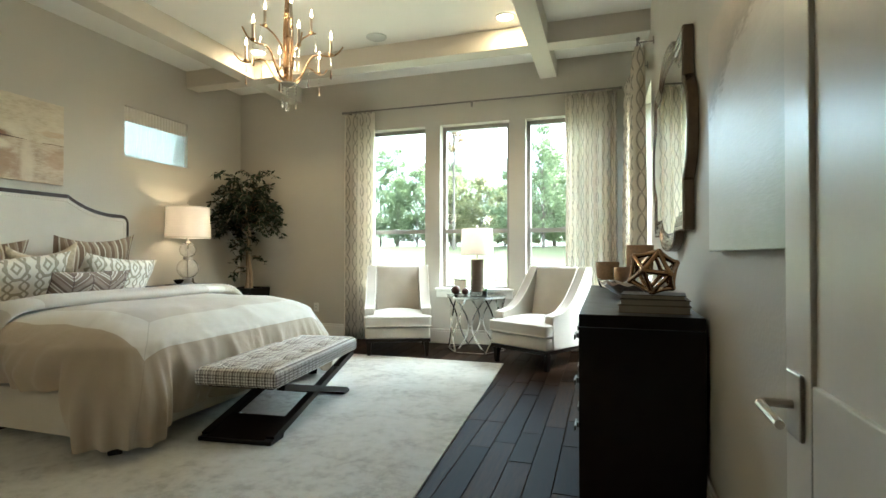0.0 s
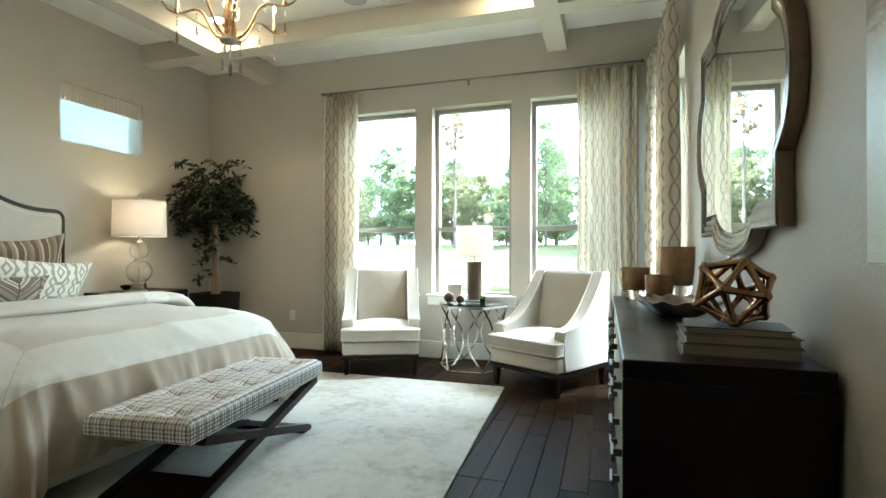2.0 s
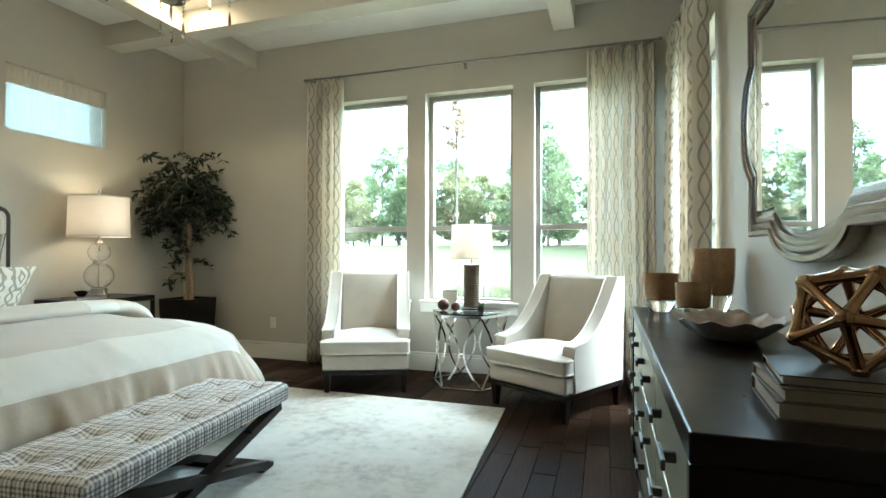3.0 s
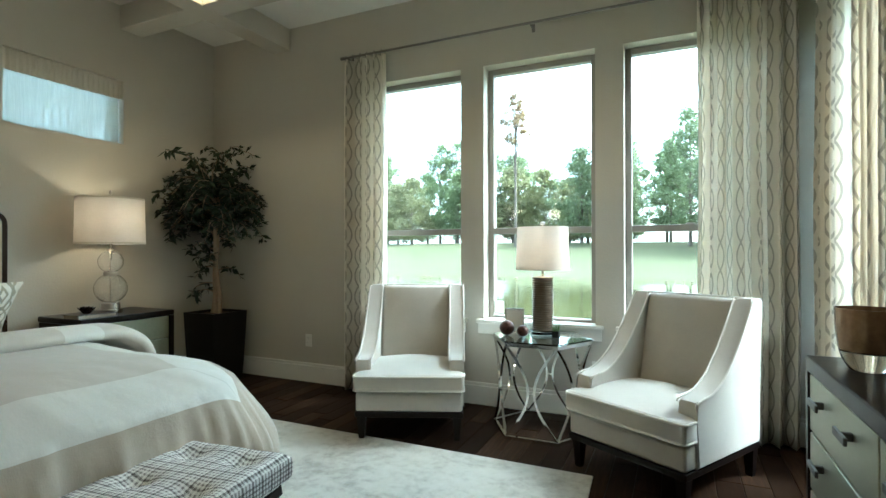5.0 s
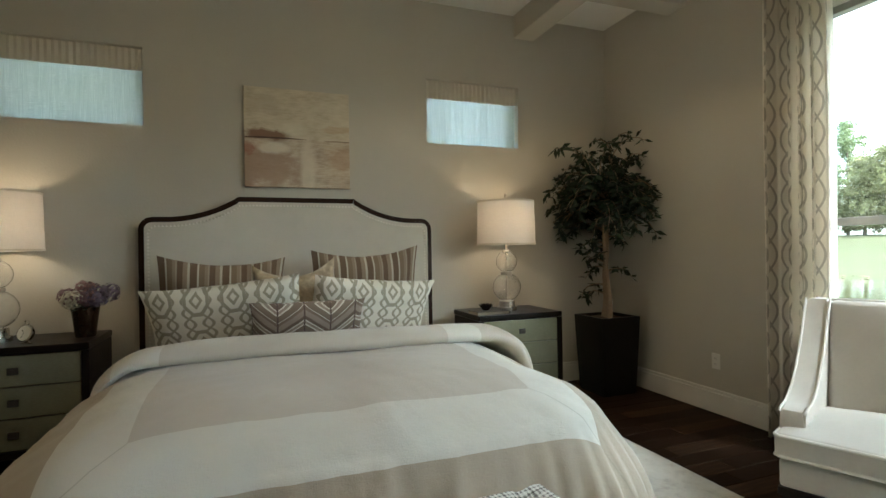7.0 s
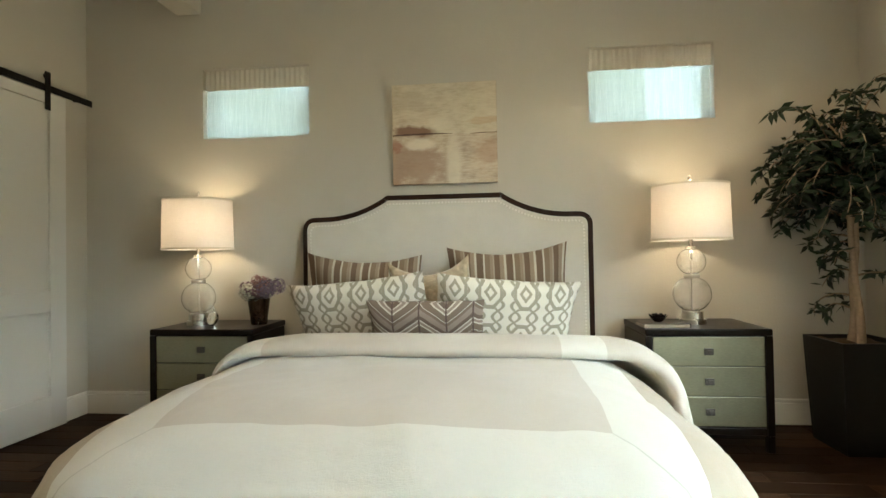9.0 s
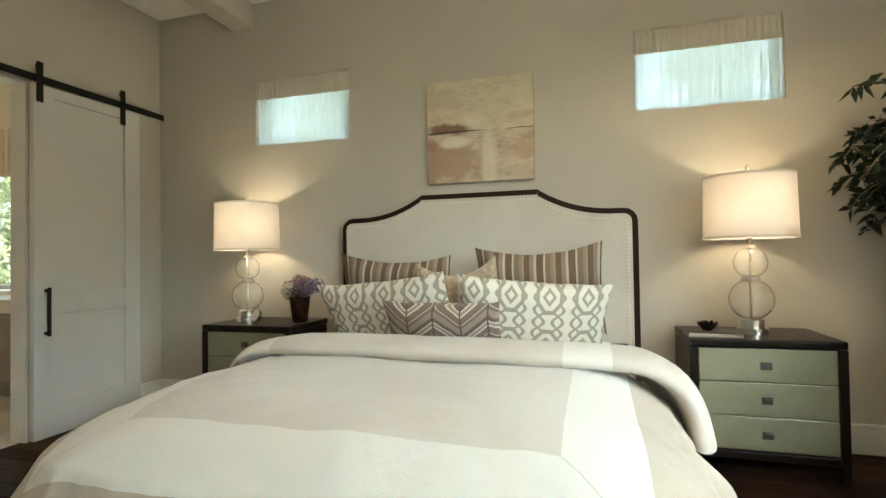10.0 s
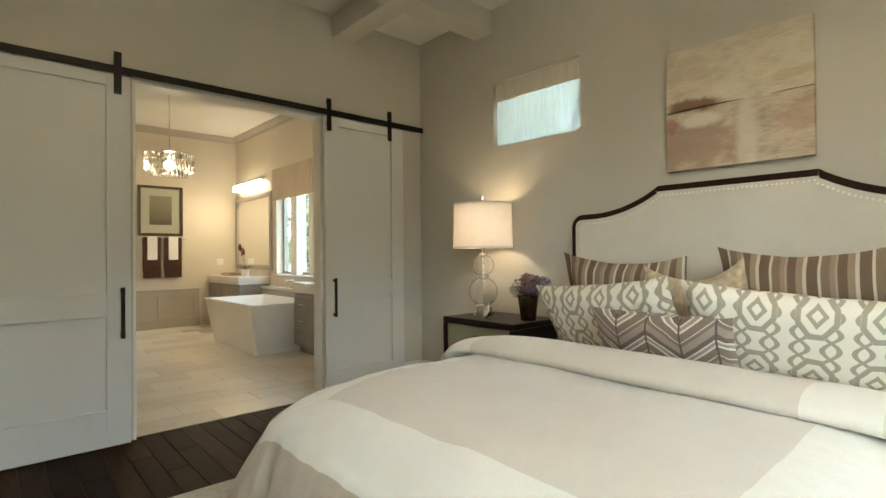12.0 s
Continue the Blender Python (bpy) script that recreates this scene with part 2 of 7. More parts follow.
# ---- the room ----
X0, X1, Y0, Y1, H = -4.625, 0.67, 0.24, 6.0, 3.335
YE = Y0
TH = 0.20
WINZ = (0.655, 2.68)
WINS = [(-2.71, -1.86), (-1.665, -0.81), (-0.615, 0.235)]
SMALL = [(1.23, 2.09), (4.18, 5.05)]
SMZ = (2.145, 2.69)
RW = (4.98, 5.80)
OPEN = (-3.53, -2.11, 0.0, 2.43)
BX0, BX1, BY0, BH = -4.86, -1.6, -5.5, 3.42

bm = bmesh.new()
holed(X0 - TH, X1 + TH, 0, H + 0.1, [(a, b, *WINZ) for a, b in WINS], lambda a, b, p, q: box(bm, a, b, Y1, Y1 + TH, p, q))
setting("wall_north", bm, WALL, "greige textured painted wall round three tall windows", "wall")
bm = bmesh.new()
holed(Y0, Y1, 0, H + 0.1, [(a, b, *SMZ) for a, b in SMALL], lambda a, b, p, q: box(bm, X0 - TH, X0, a, b, p, q))
setting("wall_west", bm, WALL, "greige textured wall behind the bed with two high windows", "wall")
bm = bmesh.new()
holed(YE - 0.12, Y1, 0, H + 0.1, [(RW[0], RW[1], *WINZ)], lambda a, b, p, q: box(bm, X1, X1 + TH, a, b, p, q))
setting("wall_east", bm, WALL, "greige orange-peel textured wall beside the dresser", "wall")
bm = bmesh.new()
holed(X0 - 0.3, -0.9, 0, H + 0.1, [OPEN], lambda a, b, p, q: box(bm, a, b, Y0 - 0.12, Y0, p, q))
setting("wall_south", bm, WALL, "greige wall with a wide opening to the bathroom", "wall")
ENTRY = (-0.29, 0.575, 0.0, 2.10)
bm = bmesh.new()
holed(-0.9, X1, 0, H + 0.1, [ENTRY], lambda a, b, p, q: box(bm, a, b, YE - 0.12, YE, p, q))
setting("wall_entry", bm, WALL, "greige wall round the bedroom entry door", "wall")
bm = bmesh.new()
box(bm, -0.9, X1, -2.2, -2.08, 0, 2.8)
box(bm, -0.9, -0.78, -2.08, YE - 0.12, 0, 2.8)
box(bm, X1, X1 + 0.12, -2.2, YE - 0.12, 0, 2.8)
setting("wall_hall", bm, WALL, "plain greige hall walls outside the bedroom", "wall")
bm = bmesh.new()
box(bm, -0.9, X1 + 0.12, -2.2, YE, 2.8, 2.9)
setting("ceiling_hall", bm, CEIL, "plain white hall ceiling", "ceiling")

bm = bmesh.new()
box(bm, X0 - TH, X1 + TH, Y0, Y1 + TH, H, H + 0.1)
setting("ceiling", bm, CEIL, "flat white painted ceiling between the beams", "ceiling")
ZB = 3.128
for k, (x0, x1, y0, y1, dz) in enumerate([(-3.82, -3.625, Y0, Y1, 0.0), (-0.445, -0.255, Y0, Y1, 0.0), (X0, X1, 5.015, 5.215, 0.003), (X0, X1, 1.02, 1.22, 0.003)]):
    setting("beam_%d" % (k + 1), bx(x0, x1, y0, y1, ZB + dz, H, bevel=0.006), BEAM, "greige painted boxed ceiling beam", "beam")

bm = bmesh.new()
box(bm, X0 - TH, X1 + TH, -2.2, Y1 + TH, -0.12, -0.008)
floor = setting("floor", bm, SUBFLOOR, "dark hand-scraped hardwood plank floor", "floor")


def baseboard(name, x0, x1, y0, y1, n):
    bm = bmesh.new()
    box(bm, x0, x1, y0, y1, 0, 0.150, bevel=0.004)
    if abs(x1 - x0) > abs(y1 - y0):
        box(bm, x0, x1, min(y0, y1) + (0.003 if n < 0 else 0), max(y0, y1) - (0.003 if n > 0 else 0), 0.152, 0.178, bevel=0.006)
    else:
        box(bm, min(x0, x1) + (0.003 if n < 0 else 0), max(x0, x1) - (0.003 if n > 0 else 0), y0, y1, 0.152, 0.178, bevel=0.006)
    return setting(name, bm, TRIM, "white painted baseboard", "baseboard")


baseboard("baseboard_north", X0, X1, Y1 - 0.018, Y1 - 0.001, -1)
baseboard("baseboard_west", X0 + 0.001, X0 + 0.018, Y0, Y1 - 0.02, 1)
baseboard("baseboard_east", X1 - 0.018, X1 - 0.001, YE, Y1 - 0.02, -1)
baseboard("baseboard_south", X0 + 0.02, OPEN[0] - 0.06, Y0 + 0.001, Y0 + 0.016, 1)
baseboard("baseboard_south_far", OPEN[1] + 0.06, -0.9, Y0 + 0.001, Y0 + 0.016, 1)


def window(name, w, h, label, rail=None, m=None, fw=0.045, depth=0.07):
    """A window in an opening w by h: local x along the wall, y outwards, z up from the opening's foot."""
    ob = thing(name, m, label, "window", kind="structure")
    bm = bmesh.new()
    for a, b, p, q in ((0, fw, 0, h), (w - fw, w, 0, h), (fw, w - fw, 0, fw), (fw, w - fw, h - fw, h)):
        box(bm, a, b, 0, depth, p, q, bevel=0.004)
    part("window_frame", bm, BRONZE, ob)
    rows = [(fw, h - fw)] if rail is None else [(fw, rail - 0.012), (rail + 0.012, h - fw)]
    if rail is not None:
        fr = part("meeting_rail", bx(fw, w - fw, -0.008, depth - 0.01, rail - 0.024, rail + 0.024, bevel=0.004), BRONZE, ob)
        bm = bmesh.new()
        box(bm, w / 2 - 0.03, w / 2 + 0.03, -0.03, -0.005, rail + 0.02, rail + 0.034, bevel=0.004)
        part("sash_lock", bm, BRONZE, fr)
    for i, (p, q) in enumerate(rows):
        y = 0.02 + 0.02 * i
        g = part("pane", bx(fw - 0.005, w - fw + 0.005, y, y + 0.004, p - 0.005, q + 0.005), PANE, ob)
        g.visible_shadow = False
    return ob


for k, (a, b) in enumerate(WINS):
    hgt = WINZ[1] - WINZ[0]
    ob = window("window_%d" % (k + 1), b - a, hgt, "tall bronze-framed single-hung window facing the lawn", 0.72, pose(a, Y1 + 0.115, WINZ[0]))
    bm = bmesh.new()
    box(bm, a - 0.055 - a, b - a + 0.055, -0.155, -0.005, -0.006, 0.024, bevel=0.006)
    part("window_sill", bm, TRIM, ob, "white painted stool with rounded edge")
    part("apron", bx(-0.045, b - a + 0.045, -0.133, -0.1165, -0.09, -0.008, bevel=0.004), TRIM, ob)
for k, (a, b) in enumerate(SMALL):
    ob = window("window_%d" % (k + 4), b - a, SMZ[1] - SMZ[0], "small high window with a woven shade", None, pose(X0 - 0.12, a, SMZ[0], 0, 0, 90), fw=0.03)
window("window_6", RW[1] - RW[0], WINZ[1] - WINZ[0], "tall bronze-framed window on the dresser wall", 0.72, pose(X1 + 0.115, RW[1], WINZ[0], 0, 0, -90))

# opening to the bathroom and its casing
bm = bmesh.new()
box(bm, OPEN[0], OPEN[0] + 0.018, Y0 - 0.135, Y0 + 0.003, 0, OPEN[3])
box(bm, OPEN[1] - 0.018, OPEN[1], Y0 - 0.135, Y0 + 0.003, 0, OPEN[3])
box(bm, OPEN[0] + 0.018, OPEN[1] - 0.018, Y0 - 0.135, Y0 + 0.003, OPEN[3] - 0.018, OPEN[3])
setting("trim_bathroom_opening", bm, TRIM, "white painted jamb lining of the wide opening", "trim")

bm = bmesh.new()
box(bm, ENTRY[0], ENTRY[0] + 0.018, YE - 0.135, YE + 0.003, 0, ENTRY[3])
box(bm, ENTRY[1] - 0.018, ENTRY[1], YE - 0.135, YE - 0.04, 0, ENTRY[3])
box(bm, ENTRY[0] + 0.018, ENTRY[1] - 0.018, YE - 0.135, YE + 0.003, ENTRY[3] - 0.018, ENTRY[3])
setting("trim_entry", bm, TRIM, "white painted jamb lining of the entry door", "trim")

# ---- bedroom: soft furnishing materials ----
BED_Y = 3.118


def duvet_mat(fold=False):
    m = Mat("duvet_fold_cotton" if fold else "panelled_duvet_cotton", 0.9, 0, 0.2)
    m.b.inputs["Sheen Weight"].default_value = 0.3
    x, y, z = m.xyz()
    ay = m.math("ABSOLUTE", y)
    w = m.math("ADD", m.noise(400, 2, (1, 0.15, 1)), m.noise(400, 2, (0.15, 1, 0.15)))
    soft = m.noise(4, 4)
    g = m.math("ADD", m.math("MULTIPLY", w, 0.2), m.math("MULTIPLY", soft, 0.6))

    def tone(c):
        return m.ramp(g, [(0.3, mul(c, 0.95)), (0.7, mul(c, 1.05))])
    grey, cream, tan = tone((0.55, 0.50, 0.435)), tone((0.67, 0.645, 0.585)), tone((0.45, 0.38, 0.295))
    if fold:
        inner = m.math("GREATER_THAN", m.math("ABSOLUTE", m.math("SUBTRACT", m.math("ABSOLUTE", m.math("ADD", y, 0.04)), 0.785)), 0.095)
        m.color(m.mix(inner, cream, grey))
    else:
        x, y, _ = m.xyz(True)
        ay = m.math("ABSOLUTE", y)
        inner = m.math("MULTIPLY", m.math("LESS_THAN", ay, 0.69), m.math("LESS_THAN", x, 2.28))
        band = m.math("MULTIPLY", m.math("LESS_THAN", ay, 0.90), m.math("LESS_THAN", x, 2.49))
        seam = m.math("MULTIPLY", m.math("LESS_THAN", m.math("ABSOLUTE", m.math("SUBTRACT", m.math("SUBTRACT", ay, 0.69), m.math("MULTIPLY", m.math("SUBTRACT", x, 2.28), 1.0))), 0.004), m.math("GREATER_THAN", ay, 0.69))
        c = m.mix(inner, m.mix(band, tan, cream), grey)
        m.color(m.mix(m.math("MULTIPLY", seam, 0.35), c, (0.3, 0.27, 0.22)))
    m.bump(m.math("ADD", w, m.math("MULTIPLY", m.noise(14, 4), 4)), 0.4, 0.003)
    return m.m


def stripe_mat():
    m = Mat("striped_pillow_fabric", 0.85, 0, 0.2)
    u = m.xyz(True)[0]
    k = m.math("FRACT", m.math("MULTIPLY", u, 5.2))
    c1, c2, c3, c4, c5 = (0.155, 0.105, 0.07), (0.28, 0.215, 0.155), (0.50, 0.45, 0.36), (0.21, 0.15, 0.10), (0.35, 0.29, 0.225)
    r = m.ramp(k, [(0.0, c1), (0.22, c3), (0.28, c4), (0.45, c2), (0.55, c5), (0.60, c1), (0.78, c2), (0.92, c3)])
    r.node.color_ramp.interpolation = "CONSTANT"
    m.color(r)
    m.bump(m.noise(400, 2, uv=True), 0.2, 0.001)
    return m.m


def trellis_mat():
    m = Mat("trellis_pillow_fabric", 0.9, 0, 0.15)
    u, v, _ = m.xyz(True)
    P, Q = 0.105, 0.30

    def strand(sign):
        k = m.math("COSINE", m.math("MULTIPLY", m.math("ADD", v, 0.065), 4 * math.pi / Q))
        f = m.math("ADD", m.math("MULTIPLY", u, 1 / P), m.math("MULTIPLY", k, 0.27 * sign))
        return m.math("LESS_THAN", m.math("ABSOLUTE", m.math("SUBTRACT", m.math("FRACT", f), 0.5)), 0.095)

    def cell(c, period, shift=0.0):
        k = m.math("ADD", m.math("MULTIPLY", c, 1 / period), shift)
        return m.math("MULTIPLY", m.math("ABSOLUTE", m.math("SUBTRACT", m.math("FRACT", k), 0.5)), period)
    chain = m.math("MAXIMUM", strand(1), strand(-1))
    cu, cv = cell(u, 2 * P), m.math("MULTIPLY", cell(m.math("ADD", v, 0.065), Q, 0.0), 0.72)
    octo = m.math("MAXIMUM", m.math("MAXIMUM", cu, cv), m.math("MULTIPLY", m.math("ADD", cu, cv), 0.74))
    inside = m.math("LESS_THAN", octo, 0.074)
    ring = m.math("LESS_THAN", m.math("ABSOLUTE", m.math("SUBTRACT", octo, 0.064)), 0.0095)
    heart = m.math("LESS_THAN", m.math("ABSOLUTE", m.math("SUBTRACT", m.math("ADD", cu, cv), 0.030)), 0.0098)
    f = m.math("MAXIMUM", m.math("MULTIPLY", chain, m.math("SUBTRACT", 1.0, inside)), m.math("MAXIMUM", ring, heart))
    m.color(m.mix(f, (0.72, 0.68, 0.60), (0.36, 0.325, 0.255)))
    m.bump(m.math("ADD", m.math("MULTIPLY", f, 2), m.noise(350, 2, uv=True)), 0.3, 0.001)
    return m.m


def chevron_mat():
    m = Mat("chevron_pillow_fabric", 0.8, 0, 0.2)
    u, v, _ = m.xyz(True)
    tri = m.math("PINGPONG", u, 0.150)
    k = m.math("FRACT", m.math("MULTIPLY", m.math("ADD", v, m.math("MULTIPLY", tri, 0.75)), 6.2))
    c1, c2, c3, c4 = (0.20, 0.152, 0.12), (0.30, 0.245, 0.205), (0.62, 0.57, 0.50), (0.155, 0.115, 0.09)
    r = m.ramp(k, [(0.0, c1), (0.25, c3), (0.31, c2), (0.42, c3), (0.47, c4), (0.62, c2), (0.85, c1), (0.97, c3)])
    r.node.color_ramp.interpolation = "CONSTANT"
    seam = m.math("LESS_THAN", m.math("ABSOLUTE", m.math("SUBTRACT", m.math("FRACT", m.math("MULTIPLY", u, 1 / 0.150)), 0.5)), 0.47)
    m.color(m.mix(seam, (0.12, 0.085, 0.075), r))
    m.bump(m.noise(400, 2, uv=True), 0.2, 0.001)
    return m.m


def plaid_mat():
    m = Mat("plaid_tweed_fabric", 0.95, 0, 0.1)
    x, y, z = m.xyz()
    jx, jy = m.noise(60, 3), m.noise(22, 3)

    def lines(c, period, duty, off=0.0):
        k = m.math("FRACT", m.math("ADD", m.math("MULTIPLY", m.math("ADD", c, m.math("MULTIPLY", jx, 0.008)), 1 / period), off))
        return m.math("LESS_THAN", k, duty)
    a = m.math("ADD", lines(x, 0.0175, 0.45), lines(y, 0.0175, 0.45))
    b = m.math("ADD", lines(x, 0.052, 0.25, 0.3), lines(y, 0.052, 0.25, 0.3))
    zl = m.math("MULTIPLY", m.math("MULTIPLY", lines(z, 0.0175, 0.45), m.math("LESS_THAN", z, 0.372)), 2.0)
    f = m.math("ADD", m.math("MULTIPLY", m.math("ADD", a, m.math("MULTIPLY", b, 0.7)), 0.26), m.math("MULTIPLY", m.math("ADD", zl, jy), 0.12))
    m.color(m.ramp(f, [(0.10, (0.78, 0.76, 0.72)), (0.34, (0.62, 0.60, 0.57)), (0.58, (0.27, 0.25, 0.245)), (0.92, (0.09, 0.078, 0.075))]))
    m.bump(m.noise(300, 3), 0.5, 0.002)
    return m.m


def ogee_mat():
    k = Mat("ogee_curtain_linen", 0.85, 0, 0.2)
    u, v, _ = k.xyz(True)
    P, Q = 0.150, 0.36

    def strand(sign):
        s = k.math("SINE", k.math("MULTIPLY", v, 2 * math.pi / Q))
        f = k.math("ADD", k.math("MULTIPLY", u, 1 / P), k.math("MULTIPLY", s, 0.25 * sign))
        return k.math("LESS_THAN", k.math("ABSOLUTE", k.math("SUBTRACT", k.math("FRACT", f), 0.5)), 0.05)
    f = k.math("MAXIMUM", strand(1), strand(-1))
    base = k.ramp(k.noise(200, 2, uv=True), [(0.3, (0.87, 0.815, 0.725)), (0.7, (0.93, 0.885, 0.80))])
    col = k.mix(k.math("MULTIPLY", f, 0.56), base, (0.27, 0.23, 0.19))
    return let_through(k, col, 0.42)


DUVET, FOLD, STRIPE, TRELLIS, CHEVRON, PLAID, OGEE = duvet_mat(), duvet_mat(True), stripe_mat(), trellis_mat(), chevron_mat(), plaid_mat(), ogee_mat()
GOLDP = fabric("gold_brocade", (0.46, 0.37, 0.25), 0.4, 160, 0.6, 0.4, 0.4, coarse=28)

# ---- rug ----
bm = bmesh.new()
box(bm, -3.28, -0.575, 1.33, 5.02, 0, 0.012, bevel=0.003)
for v in bm.verts:
    if v.co.x > -2:
        v.co.x += 0.07 - 0.05 * (v.co.y - 1.33)
single("area_rug", bm, RUG, "large distressed ivory pile rug under the bed", "rug")
RZ = 0.012

# ---- bed (local: x from the wall towards the foot, y across) ----
bed = thing("bed", pose(X0, BED_Y, RZ - 0.010), "made king bed with oatmeal linen headboard edged in walnut", "bed")


def head_outline(off=0.0, n=10):
    """Half outline of the headboard from its foot up to the middle: (y, z)."""
    w, sh, tw, top = 1.022 - off, 1.462 - off, 0.42 - off * 0.4, 1.612 - off
    pts = [(w, 0.10), (w, sh - 0.06)]
    pts += [(w - 0.05 + 0.05 * math.cos(a), sh - 0.05 + 0.05 * math.sin(a)) for a in [math.pi / 2 * i / 4 for i in range(5)]]
    for i in range(1, n + 1):
        f = i / n
        y = (w - 0.10) + (tw - (w - 0.10)) * f
        pts.append((y, sh + (top - sh) * (f ** 2.2) * 0.94))
    pts.append((tw, top))
    return pts


o = head_outline()
full = o + [(-y, z) for y, z in o[::-1]]
bm = bmesh.new()
a = [bm.verts.new((0.03, y, z)) for y, z in full]
b = [bm.verts.new((0.085, y, z)) for y, z in full]
bm.faces.new(a), bm.faces.new(b)
for i in range(len(full)):
    j = (i + 1) % len(full)
    bm.faces.new((a[i], a[j], b[j], b[i]))
part("headboard", bm, LINEN, bed, "oatmeal upholstered headboard")
part("headboard_edge", sweep(bmesh.new(), [(0.06, y, z) for y, z in full], rect(0.075, 0.027), False, (1, 0, 0)), plain("dark_walnut_edge", (0.024, 0.012, 0.008), 0.35, var=0.3, spec=0.12), bed, "dark walnut edge moulding", smooth=40)
bm = bmesh.new()
inn = head_outline(0.026, 14)
inn = inn + [(-y, z) for y, z in inn[::-1]]
pos = 0.0
for (y0, z0), (y1, z1) in zip(inn, inn[1:]):
    L = math.hypot(y1 - y0, z1 - z0)
    while pos < L:
        f = pos / L
        ball(bm, (0.087, y0 + (y1 - y0) * f, z0 + (z1 - z0) * f), 0.0078, 6, 4)
        pos += 0.024
    pos -= L
part("nailhead_trim", bm, NAIL, bed, "row of pale nailheads")
for s in (-1, 1):
    part("side_rail", bx(0.085, 2.43, s * 1.0 - 0.03, s * 1.0 + 0.03, 0.085, 0.33, bevel=0.012, seg=3), LINEN, bed)
    part("foot", lt([(0.045, 0), (0.06, 0.09)], 4, (2.36, s * 0.97, 0)), ESPRESSO, bed)
    part("foot", bx(0.10, 0.17, s * 0.97 - 0.035, s * 0.97 + 0.035, 0, 0.1), ESPRESSO, bed)
part("foot_rail", bx(2.37, 2.43, -0.97, 0.97, 0.085, 0.33, bevel=0.012, seg=3), LINEN, bed)
part("mattress", bx(0.09, 2.27, -0.94, 0.94, 0.30, 0.645, bevel=0.11, seg=5), WHITE_SHEET, bed, "mattress in white sheets", smooth=60)

# duvet: rounded rectangle, domed top, draped sides


